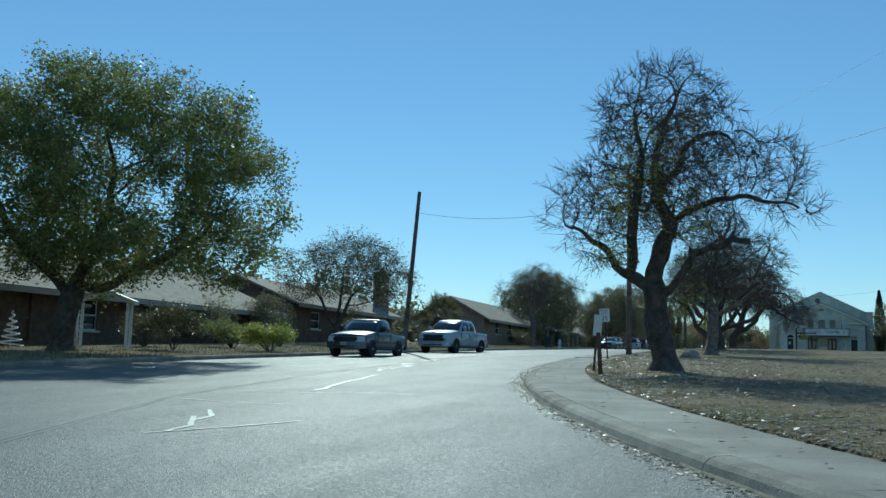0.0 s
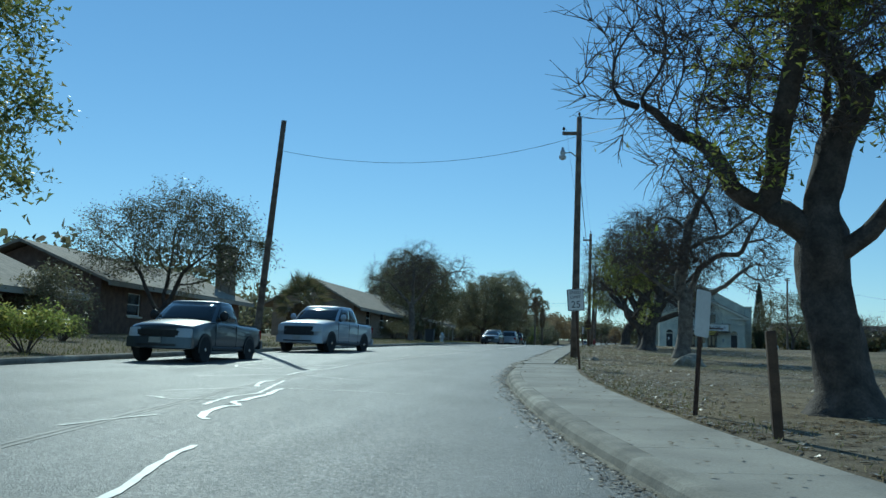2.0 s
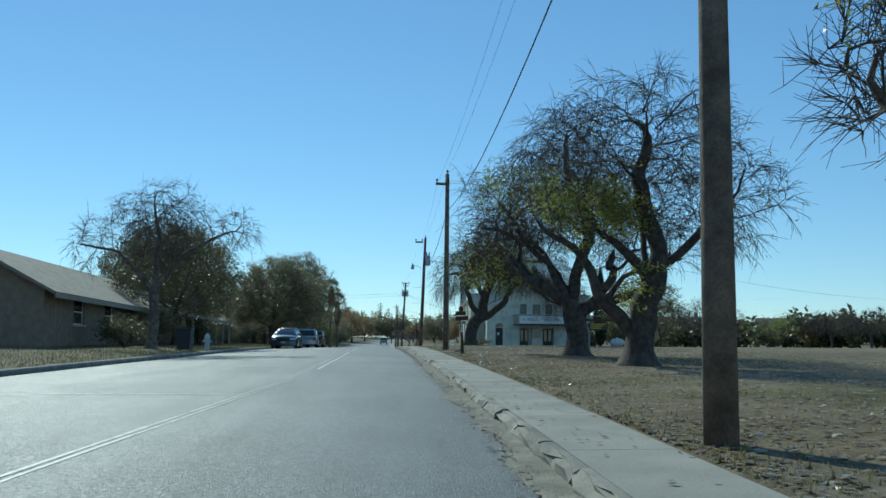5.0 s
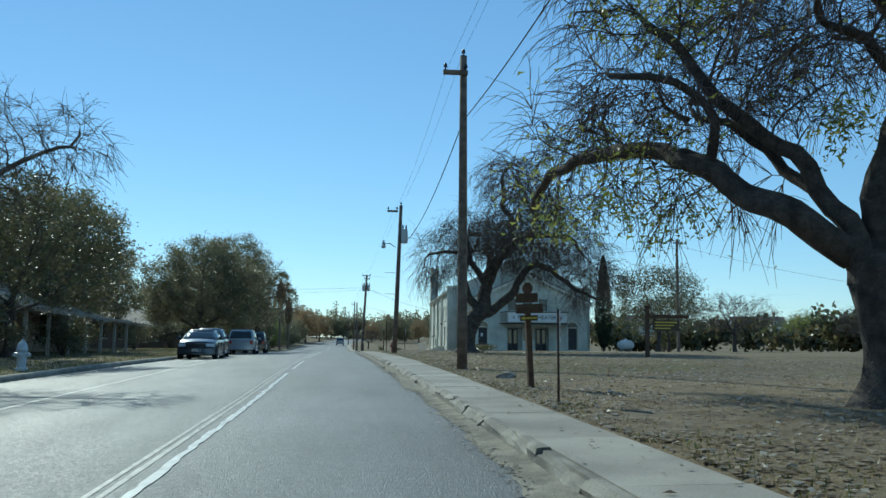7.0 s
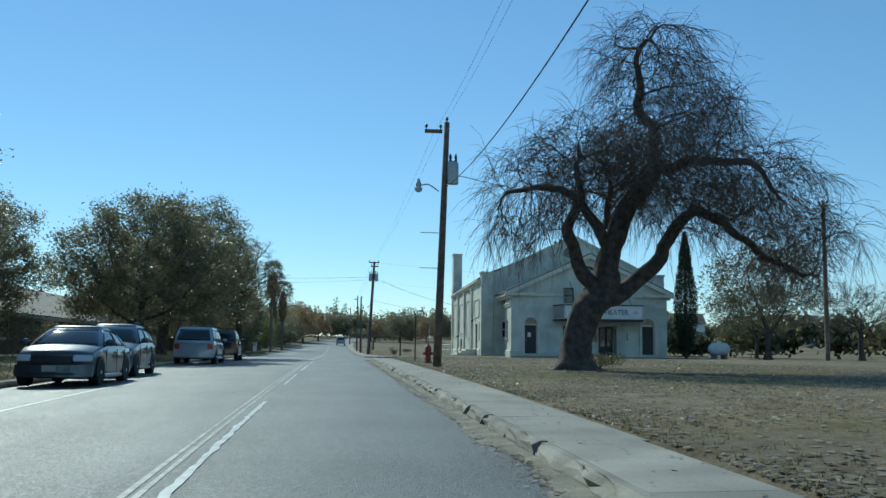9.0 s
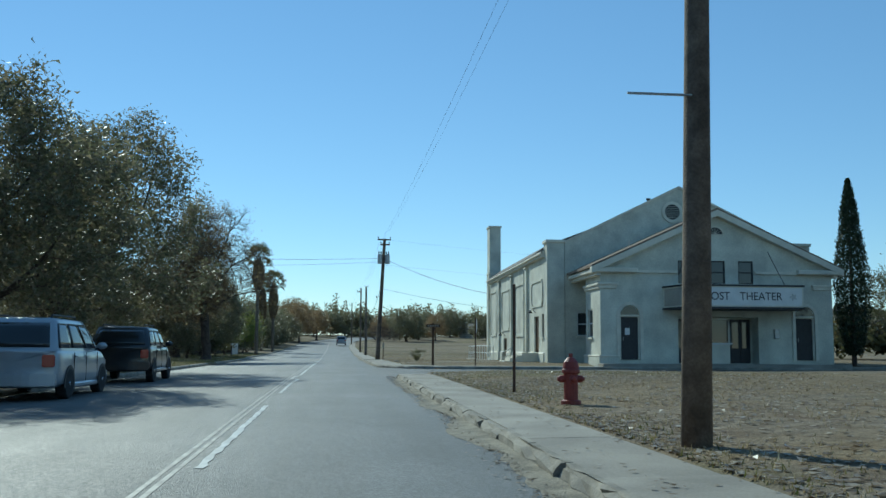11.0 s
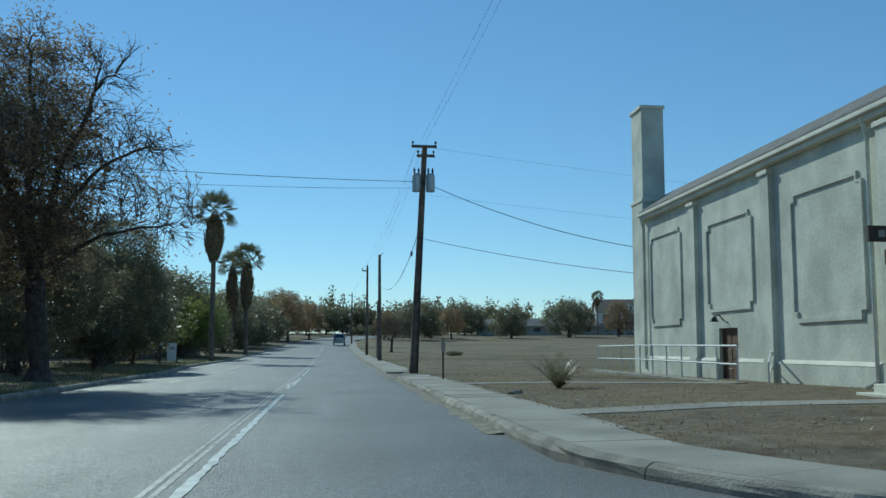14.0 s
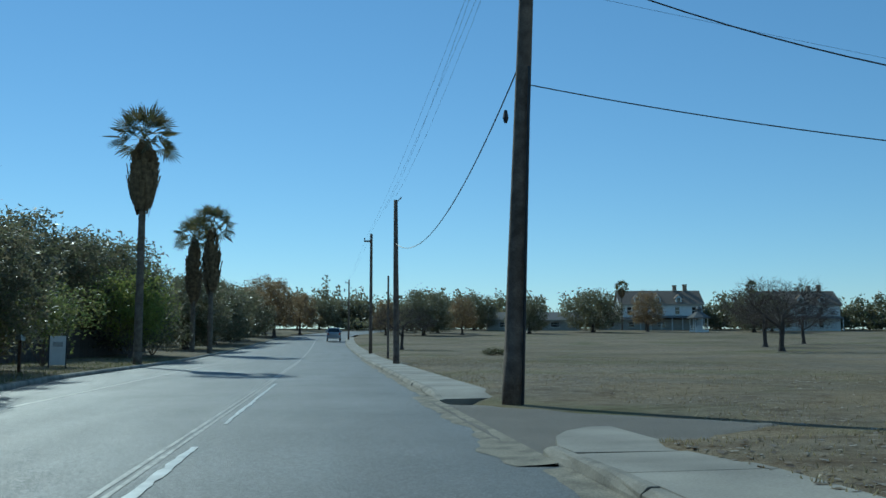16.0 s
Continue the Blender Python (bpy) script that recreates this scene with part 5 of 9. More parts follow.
# park side, along the walk
spread_tree(-1.1, 27.51, [(0.0, 0, 7.3, 2.0, 1.5), (-1.9, 0.3, 4.9, 1.6, 1.2), (-2.0, -0.2, 3.5, 0.9, 0.65), (-1.4, -0.5, 3.1, 0.7, 0.6), (2.5, 0.2, 5.6, 1.5, 1.1), (0.1, -0.4, 5.0, 1.8, 1.6), (3.3, 0.2, 4.7, 1.1, 0.6), (0.9, 0.3, 6.5, 1.8, 1.0), (0.2, 1.4, 5.6, 1.6, 1.3), (0.0, -1.5, 5.8, 1.6, 1.3)], [(0, 0, 0.4), (-0.15, 0, 0.9), (-0.3, 0, 2.0), (-0.35, 0, 2.4)], 0.34, 14, "bare gnarled street tree with a few yellow leaves",
            limbs=[[(-0.35, 0, 2.3), (-1.2, 0.1, 2.8), (-1.7, 0.2, 3.5), (-2.3, 0.3, 3.9), (-3.0, 0.3, 4.2)], [(-1.0, 0.1, 2.6), (-0.8, -0.5, 4.0), (-0.7, -0.8, 5.2), (-0.6, -0.9, 6.1), (-0.8, -0.7, 7.2)], [(-0.3, 0, 2.6), (-0.2, 0, 3.5), (0.2, 0, 4.2), (-0.3, 0.1, 5.0), (-0.4, 0.2, 5.9), (0.1, 0.2, 7.4), (0.5, 0.2, 8.4)],
                   [(0.2, 0, 4.2), (0.8, 0.2, 4.7), (2.0, 0.3, 5.0), (3.2, 0.3, 4.8), (4.1, 0.4, 4.5)], [(-0.3, 0.1, 5.0), (0.4, 0.4, 6.2), (0.9, 0.6, 6.8), (2.2, 0.6, 7.0)], [(-0.2, -0.1, 2.0), (0.5, -0.3, 2.7), (0.8, -0.4, 3.3), (1.6, -0.5, 3.4), (2.3, -0.5, 3.6)], [(-0.3, 0.2, 2.5), (0.0, 1.0, 3.6), (0.1, 1.6, 5.0)]],
            girth=[(0.17, 0.03), (0.1, 0.025), (0.17, 0.02), (0.1, 0.02), (0.06, 0.02), (0.13, 0.09), (0.1, 0.03)], points=2300, twigs=6, twig=0.5, gnarl=0.34, leaves=500, leaf=0.1, spread=0.14, mat="leaf_bright", reach=0.34, step=0.25, clumps=[(-0.5, -0.6, 6.0, 0.8, 700), (-0.8, -0.7, 5.0, 0.7, 500), (0.5, 0, 4.3, 0.8, 350), (-1.3, 0, 4.2, 0.7, 260), (-1.3, -0.4, 3.2, 0.6, 220), (0.3, 0.2, 7.0, 0.7, 240)])
spread_tree(-0.92, 52.64, [(0.6, 0, 6.7, 1.3, 1.4), (-0.7, 0.2, 5.2, 1.2, 1.0), (2.5, 0.2, 5.6, 1.1, 1.0), (2.8, 0, 3.5, 0.9, 0.9), (-1.5, 0, 3.9, 1.0, 0.9), (1.3, -0.3, 5.3, 1.0, 1.0), (0.3, 1.0, 4.8, 1.2, 1.1), (3.3, 0.2, 4.6, 0.9, 0.9), (0.2, -0.8, 4.2, 1.3, 1.0)], [(0, 0, 0.5), (0, 0, 0.8), (0.08, 0, 1.9), (0.1, 0, 2.3)], 0.29, 26, "dead grey tree with broken bare limbs",
            limbs=[[(0, 0, 2.3), (-0.1, 0, 3.3), (0.0, 0, 4.5), (0.1, 0, 5.2), (0.6, 0, 6.3), (0.9, 0, 7.2), (1.5, 0, 8.1), (2.1, 0, 8.4)], [(0.2, 0, 2.5), (0.5, 0.2, 3.6), (1.3, 0.3, 4.1), (2.3, 0.4, 4.3), (2.5, 0.4, 5.0), (3.0, 0.5, 5.9), (2.9, 0.5, 6.5)], [(0.2, 0, 2.2), (1.1, -0.2, 2.6), (1.7, -0.3, 3.1), (2.4, -0.4, 3.7)], [(-0.1, 0, 2.3), (-0.9, 0, 2.9), (-1.5, 0.1, 3.4), (-2.1, 0.2, 3.9)],
                   [(0.0, 0, 4.3), (1.0, -0.2, 4.8), (1.7, -0.3, 5.0), (2.3, -0.3, 5.6), (2.9, -0.3, 6.2)], [(0.6, 0, 6.3), (1.1, 0.1, 5.8), (1.35, 0.1, 4.9)], [(0.1, 0, 5.2), (-0.3, 0.2, 5.6), (-1.0, 0.3, 5.9)], [(0.5, 0, 6.4), (-0.4, 0.1, 7.6), (-1.0, 0.1, 8.2)], [(2.4, 0.4, 4.7), (3.5, 0.5, 5.0)]],
            girth=[(0.15, 0.02), (0.12, 0.025), (0.11, 0.06), (0.1, 0.025), (0.06, 0.02), (0.05, 0.02), (0.05, 0.015), (0.035, 0.012), (0.05, 0.02)], points=2300, twigs=6, twig=0.6, reach=0.34, step=0.27, bark="bark_grey", gnarl=0.36, tip=0.013, leaf=0.09, mat="leaf_bright", clumps=[(-1.6, 0, 4.6, 0.6, 160)])
spread_tree(-1.54, 66.6, [(-1.3, 0.2, 3.9, 1.4, 0.6), (0.5, 0, 5.8, 2.1, 1.6), (-0.9, 0.2, 5.7, 1.8, 1.4), (1.9, 0.2, 4.6, 1.9, 1.7), (0.2, 0.2, 7.0, 1.4, 0.9), (-1.8, 0.4, 4.6, 1.5, 1.0), (0.4, 1.8, 5.0, 1.6, 1.3)], [(0, 0, 0.4), (0, 0, 0.9)], 0.36, 38, "spreading half-bare tree with hanging twigs",
            limbs=[[(-0.1, 0, 0.8), (-0.7, 0, 1.4), (-1.0, 0, 1.75), (-1.2, 0.1, 2.4), (-1.5, 0.1, 2.9), (-1.9, 0.2, 3.2), (-2.5, 0.2, 3.5)], [(-0.9, 0, 1.7), (-0.5, -0.2, 2.3), (0.0, -0.3, 2.35)], [(0.1, 0, 0.9), (0.3, 0, 1.6), (0.2, 0, 2.4), (-0.2, 0.1, 2.9), (-0.8, 0.2, 3.3), (-1.1, 0.3, 3.8)], [(0.3, 0, 1.8), (0.5, 0.1, 2.4), (0.7, 0.2, 2.9), (0.4, 0.2, 3.7), (0.2, 0.2, 4.4), (0.1, 0.2, 5.2), (0.3, 0.2, 6.2)], [(0.5, 0.1, 2.3), (1.2, 0.2, 3.1), (1.8, 0.3, 3.7), (2.6, 0.3, 4.4)], [(0.3, 0.1, 1.9), (0.5, 1.0, 2.8), (0.5, 1.7, 4.2)]],
            girth=[(0.2, 0.05), (0.09, 0.04), (0.22, 0.05), (0.2, 0.035), (0.14, 0.04), (0.13, 0.04)], points=1500, reach=0.38, step=0.27, twigs=4, twig=0.75, droop=0.26, leaves=700, leaf=0.11, spread=0.1, mat="leaf_bright", gnarl=0.4, clumps=[(-1.4, 0.2, 3.9, 0.75, 700), (-0.6, 0.2, 4.0, 0.7, 600), (0.1, 0, 2.0, 0.6, 260), (-0.2, 0.1, 4.0, 0.6, 400), (-2.2, 0.4, 4.4, 0.6, 300)])
spread_tree(-1.28, 75.2, [(-2.4, 2.0, 5.9, 1.5, 1.2), (-3.1, 4.3, 4.4, 1.2, 0.7), (-3.2, 6.1, 3.6, 0.9, 0.8), (-2.3, 2.8, 4.5, 1.3, 0.8), (-0.8, 0, 6.7, 1.8, 1.6), (0.8, 0.2, 5.7, 1.5, 1.3), (2.2, 0.2, 4.2, 1.6, 1.1), (-1.9, 0.6, 4.2, 1.2, 0.7), (-0.3, 0.2, 7.9, 1.3, 1.0), (-0.6, 1.8, 5.4, 1.7, 1.2), (-1.2, -1.2, 5.2, 1.5, 1.0), (-2.6, 1.5, 4.3, 1.2, 0.8), (-1.9, 1.7, 3.1, 1.0, 0.5), (-2.8, 3.7, 3.4, 1.0, 0.5)], [(0, 0, 0.4), (-0.1, 0, 0.9), (-0.2, 0, 1.75)], 0.36, 41, "crooked half-bare tree with drooping twigs and late leaves",
            limbs=[[(-0.3, 0, 1.8), (-0.9, 0, 2.2), (-1.5, 0.2, 2.6), (-1.9, 1.2, 3.3), (-2.15, 2.4, 3.8), (-2.6, 3.5, 4.05), (-3.05, 4.5, 3.95), (-3.25, 5.6, 3.9), (-3.3, 6.6, 3.6)], [(-0.4, 0, 2.2), (-0.7, 0.2, 2.6), (-1.0, 0.5, 3.4), (-1.6, 1.0, 4.1), (-2.1, 1.6, 5.0), (-2.5, 2.0, 5.6)], [(-0.2, 0, 2.0), (-0.15, 0, 2.5), (0.2, 0.1, 3.3), (0.4, 0.1, 4.3), (0.2, 0.2, 5.4), (-0.2, 0.2, 5.7), (-0.4, 0.2, 6.6), (-0.3, 0.2, 7.8)], [(0.0, 0, 1.6), (0.8, -0.2, 2.4), (1.2, -0.3, 2.7), (1.15, -0.3, 3.5)], [(0.0, 0, 1.4), (1.1, 0.1, 1.9), (1.9, 0.1, 2.2), (2.6, 0.2, 2.7), (3.0, 0.2, 3.2), (3.6, 0.3, 3.5)],
                   [(-1.9, 1.2, 3.3), (-2.0, 1.0, 4.2), (-2.8, 1.2, 4.6), (-3.3, 1.4, 4.6)], [(-0.3, 0.1, 2.2), (-0.7, 1.2, 3.2), (-1.2, 2.2, 4.2), (-2.0, 3.0, 4.6)], [(1.2, -0.3, 3.0), (1.9, -0.3, 3.8), (2.8, -0.2, 3.9)], [(0.4, 0.1, 4.2), (-0.4, -0.4, 4.7), (-1.3, -0.8, 4.7)]],
            girth=[(0.21, 0.06), (0.14, 0.05), (0.21, 0.04), (0.18, 0.12), (0.19, 0.1), (0.08, 0.04), (0.12, 0.03), (0.07, 0.03), (0.08, 0.03)],
            points=1700, reach=0.38, step=0.27, twigs=5, twig=0.9, droop=0.34, leaves=900, leaf=0.11, spread=0.1, mat="leaf_bright", gnarl=0.4, clumps=[(-2.4, 1.9, 6.2, 0.9, 900), (-3.0, 4.2, 3.6, 0.9, 300), (-3.2, 6.2, 3.5, 0.7, 160), (-0.2, 0.1, 3.2, 0.7, 240), (1.0, 0, 4.2, 0.6, 200), (-2.2, 2.4, 3.2, 0.8, 420)])
spread_tree(-1.2, 114.8, [(2.4, 0, 9.7, 1.7, 1.5), (-1.4, 0, 5.5, 1.5, 1.2), (0.5, 0, 6.9, 2.0, 1.2), (3.2, 0, 7.7, 2.1, 1.6), (5.6, 0.2, 6.0, 2.1, 1.3), (7.3, 0.3, 4.4, 1.7, 1.1), (2.8, -0.4, 5.6, 2.2, 0.9), (1.6, 1.8, 6.4, 2.0, 1.2), (2.0, -1.8, 6.4, 2.0, 1.2), (-1.9, 0, 4.4, 1.0, 0.7), (-0.9, -0.8, 4.6, 1.0, 0.6), (3.4, -1.0, 4.6, 1.4, 0.6), (5.4, -0.3, 4.9, 1.5, 0.7), (6.6, 0, 3.4, 1.2, 0.5)], [(-0.05, 0, 0.4), (-0.1, 0, 0.9), (0.2, 0, 1.8), (0.75, 0, 2.3)], 0.46, 52, "bare weeping tree before the theatre",
            limbs=[[(0.6, 0, 2.3), (0.1, 0, 3.0), (-0.4, 0, 4.3), (0.2, 0, 5.2), (-1.1, 0.1, 5.6), (-2.2, 0.1, 5.4)], [(0.8, 0, 2.3), (1.0, 0, 3.7), (0.7, 0, 4.4), (0.1, 0.1, 5.2), (0.0, 0.1, 6.8)], [(1.0, 0, 3.7), (1.8, 0, 5.5), (2.5, 0, 6.4), (2.0, 0, 8.0), (1.8, 0, 9.6), (2.5, 0, 10.8)], [(2.5, 0, 6.4), (4.1, 0.1, 6.6), (5.6, 0.2, 6.7), (6.5, 0.2, 5.6)], [(0.75, 0, 2.2), (1.6, 0, 2.5), (2.5, 0, 3.2), (3.0, 0.1, 4.4), (3.9, 0.2, 5.1), (5.2, 0.3, 4.3), (6.5, 0.3, 3.5), (7.9, 0.4, 3.0)], [(0.9, 0.1, 3.0), (1.3, 1.2, 4.6), (1.6, 2.0, 6.2)]],
            girth=[(0.24, 0.05), (0.26, 0.05), (0.2, 0.04), (0.16, 0.05), (0.28, 0.05), (0.14, 0.04)], points=2900, reach=0.4, step=0.28, twigs=5, twig=1.4, droop=0.46, gnarl=0.38, tip=0.0105)
# houses' side
spread_tree(-21.14, 26.86, [(1.3, 1.0, 6.3, 4.7, 4.0), (4.6, 3.3, 5.4, 2.2, 2.9), (-2.5, -1.9, 6.0, 3.8, 3.9), (1.2, 0.9, 3.7, 4.7, 1.4), (3.4, 2.4, 7.6, 2.2, 1.6), (0.0, 0, 8.8, 2.4, 1.4)], [(0, 0, 0.5), (0.1, 0, 1.4), (0.1, 0.1, 2.0)], 0.38, 61, "large leafy pecan tree shading the street",
            limbs=[[(-0.3, 0, 2.2), (-1.2, -0.6, 3.4), (-2.0, -1.2, 4.8)], [(0.2, 0.2, 2.4), (0.8, 0.6, 4.0), (1.0, 0.8, 6.0)], [(0.7, 0.5, 2.1), (1.9, 1.4, 3.0), (3.2, 2.4, 4.0)]], points=1300, shell=0.45, twigs=3, twig=0.6, sub=0, leaves=105000, leaf=0.16, spread=0.22, mat="leaf_lit", reach=0.6, step=0.36)
spread_tree(-25.68, 58.29, [(1.0, 0.6, 5.0, 3.4, 2.6), (3.2, 1.0, 4.3, 1.9, 1.8), (-2.0, 0, 4.6, 2.4, 2.0)], [(0, 0, 0.5), (0.1, 0, 1.2)], 0.2, 67, "slender tree with thin dull leaves",
            limbs=[[(0.4, 0.1, 1.6), (0.9, 0.3, 3.0)], [(-0.3, 0, 1.5), (-0.9, 0, 2.8)], [(0.1, 0.3, 1.6), (0.2, 0.5, 3.2)]], points=900, twigs=4, twig=0.7, droop=0.2, leaves=24000, leaf=0.13, spread=0.18, mat="leaf_dull")
spread_tree(-18.8, 88.0, [(0.2, 0, 6.0, 2.3, 1.9), (3.3, 0, 5.6, 1.5, 1.0), (-2.8, 0, 4.9, 1.3, 1.3), (1.6, 0.3, 5.4, 1.4, 1.4), (0.2, 1.4, 5.2, 1.8, 1.3), (0.2, -1.4, 5.2, 1.8, 1.3)], [(0, 0, 0.5), (0.1, 0, 1.5), (0.0, 0, 2.9)], 0.22, 71, "bare street tree with hanging twigs",
            limbs=[[(0.0, 0, 3.0), (0.1, 0, 5.3), (-0.2, 0, 7.2)], [(0.1, 0, 2.9), (1.4, 0.1, 4.6), (2.8, 0.2, 5.4), (4.0, 0.2, 6.0)], [(-0.1, 0, 2.9), (-1.7, 0, 4.6), (-3.4, 0, 4.9)]], girth=[(0.14, 0.03), (0.12, 0.03), (0.12, 0.03)],
            points=1500, reach=0.42, twigs=5, twig=0.75, droop=0.22, leaves=300, leaf=0.1, mat="leaf_dry", bark="bark_grey")
OAK = spread_tree(-19.2, 140, [(0.3, 0, 5.5, 3.9, 3.6), (2.6, 0, 4.7, 2.6, 2.9), (-2.6, 0, 4.6, 2.6, 2.8), (0.3, 0, 3.0, 3.9, 1.3)], [(0, 0, 0.5), (0, 0, 1.7)], 0.32, 73, "dense dark live oak behind the parked cars", points=1000, shell=0.4, twigs=3, twig=0.55, sub=0, leaves=46000, leaf=0.18, spread=0.24, mat="leaf_oak", reach=0.6, step=0.38, group="live oaks")
spread_tree(-20.2, 152.5, [(2.3, 0, 6.7, 3.7, 4.0), (-0.4, 0, 5.4, 3.5, 3.5), (4.6, 0, 4.4, 2.0, 2.4), (1.5, 0, 3.2, 4.2, 1.4)], [(0, 0, 0.5), (0.2, 0, 1.8)], 0.34, 79, "dense dark live oak overhanging the kerb", points=1000, shell=0.4, twigs=3, twig=0.55, sub=0, leaves=46000, leaf=0.18, spread=0.24, mat="leaf_oak", reach=0.6, step=0.38, group="live oaks")
for x, y, rz, k, txt in ((-25.0, 121.5, 130, 1.1, "dull green live oak beside a house"), (-25.0, 113, 250, 0.85, "dull green live oak beside a house"), (-24.5, 167, 40, 0.9, "dark live oak over the low house"), (-26.5, 133.5, 80, 0.9, "dark live oak behind the parked cars"), (-21.6, 192.5, 200, 0.8, "dark live oak beneath the russet tree"), (-20.8, 203.5, 310, 0.88, "dark live oak before the low house"), (-22.0, 210.0, 15, 0.72, "dark live oak beside the yard sign"), (-24.5, 178.0, 120, 0.7, "dark live oak beneath the russet tree")):
    c = copy_thing(OAK, place(x, y, rz))
    c.scale, c["label"] = (k, k, k), txt
spread_tree(-20.5, 101, [(0, 0, 4.2, 3.2, 2.7), (1.8, 0, 3.6, 2.2, 2.0), (-2, 0, 3.6, 2.0, 2.0)], [(0, 0, 0.5), (0, 0, 1.3)], 0.2, 83, "olive green tree with thinning crown", points=700, shell=0.3, twigs=3, twig=0.55, sub=0, leaves=18000, leaf=0.16, spread=0.22, mat="leaf_dull", reach=0.55, step=0.36)
spread_tree(-17.9, 183.5, [(-0.8, 0, 9.8, 1.7, 2.0), (-2.7, 0, 7.1, 1.8, 2.6), (0.9, 0, 7.0, 1.8, 2.3), (2.8, 0.2, 7.2, 1.2, 1.9), (-1.3, 0, 4.8, 2.9, 1.8), (-0.8, 1.8, 7.4, 1.9, 2.2), (-0.8, -1.8, 7.0, 1.9, 2.2), (1.9, 0, 9.6, 0.9, 1.1), (-4.2, 0, 5.6, 1.4, 2.0), (3.6, 0, 5.6, 1.3, 1.2)], [(0, 0, 0.5), (-0.1, 0, 1.7), (-0.3, 0, 3.5)], 0.32, 89, "half-bare tree with russet autumn leaves",
            limbs=[[(-0.3, 0, 3.4), (-0.6, 0, 4.8), (-1.6, 0, 7.6), (-2.6, 0, 9.6)], [(-0.3, 0, 3.5), (-0.5, 0, 5.3), (-0.5, 0.1, 7.6), (-0.7, 0.1, 9.9), (-0.8, 0.1, 11.6)], [(-0.2, 0, 3.5), (-0.1, 0, 4.8), (0.6, 0, 7.6), (1.4, 0, 9.7), (2.5, 0, 11.0)], [(-0.1, 0, 4.0), (0.2, 0, 5.3), (1.5, 0, 6.9), (3.3, 0, 7.9)], [(1.4, 0, 9.6), (1.5, 0.1, 10.4), (1.2, 0.1, 11.2)], [(-0.2, 0, 3.7), (1.4, 0, 4.6), (3.0, 0, 5.2), (4.5, 0, 5.0)]],
            girth=[(0.14, 0.03), (0.16, 0.03), (0.14, 0.03), (0.1, 0.03), (0.05, 0.02), (0.09, 0.02)], points=1900, reach=0.45, stout=1.6, twigs=5, twig=0.8, leaves=62000, leaf=0.13, spread=0.26, mat="leaf_russet", bare=1.5)
FAR_OAK = spread_tree(-24, 300, [(0, 0, 5.4, 4.4, 3.6), (3.4, 1.2, 4.2, 2.8, 2.6), (-3.2, -1.4, 4.0, 2.8, 2.6), (0.5, -3.0, 3.6, 2.8, 2.4), (0, 0, 1.9, 4.8, 1.4)], [(0, 0, 0.5), (0, 0, 1.4)], 0.3, 97, "dark round oak in the distance", points=600, shell=0.4, twigs=2, twig=0.6, sub=0, leaves=15000, leaf=0.36, spread=0.4, mat="leaf_oak", reach=0.8, step=0.5, group="distant trees")
FAR_RUSSET = spread_tree(-19.5, 352, [(0, 0, 6.2, 3.8, 4.4), (2.6, 1, 4.4, 2.6, 3.0), (-2.6, -1, 4.2, 2.6, 2.8)], [(0, 0, 0.5), (0, 0, 1.6)], 0.3, 101, "russet brown tree in the distance", points=500, shell=0.35, twigs=2, twig=0.6, sub=0, leaves=11000, leaf=0.34, spread=0.36, mat="leaf_russet", reach=0.8, step=0.5, group="distant trees")
FAR_LEAFY = spread_tree(30.5, 171.0, [(0, 0, 4.6, 3.4, 2.4), (2.2, 0.6, 3.8, 2.2, 1.7), (-2.3, 0, 3.8, 2.2, 1.7)], [(0, 0, 0.5), (0.1, 0, 1.5)], 0.16, 131, "green thinning tree beyond the theatre", points=600, shell=0.3, twigs=3, twig=0.6, sub=0, leaves=11000, leaf=0.17, spread=0.25, mat="leaf_dull", reach=0.6, step=0.4, group="park trees")
FAR_BARE = spread_tree(26.9, 246.8, [(0, 0, 3.8, 4.2, 1.8), (2.6, 0.5, 3.2, 2.0, 1.2), (-2.6, 0, 3.2, 2.0, 1.2)], [(0, 0, 0.5), (0.05, 0, 1.5)], 0.2, 103, "small bare round-headed tree in the field", points=900, twigs=5, twig=0.6, reach=0.45, step=0.35, group="field trees")
for x, y, rz, sx in ((35.7, 267.7, 70, 1.0), (48.1, 283.3, 160, 0.95)):
    c = copy_thing(FAR_BARE, place(x, y, rz))
    c.scale = (sx, sx, sx * 0.92)
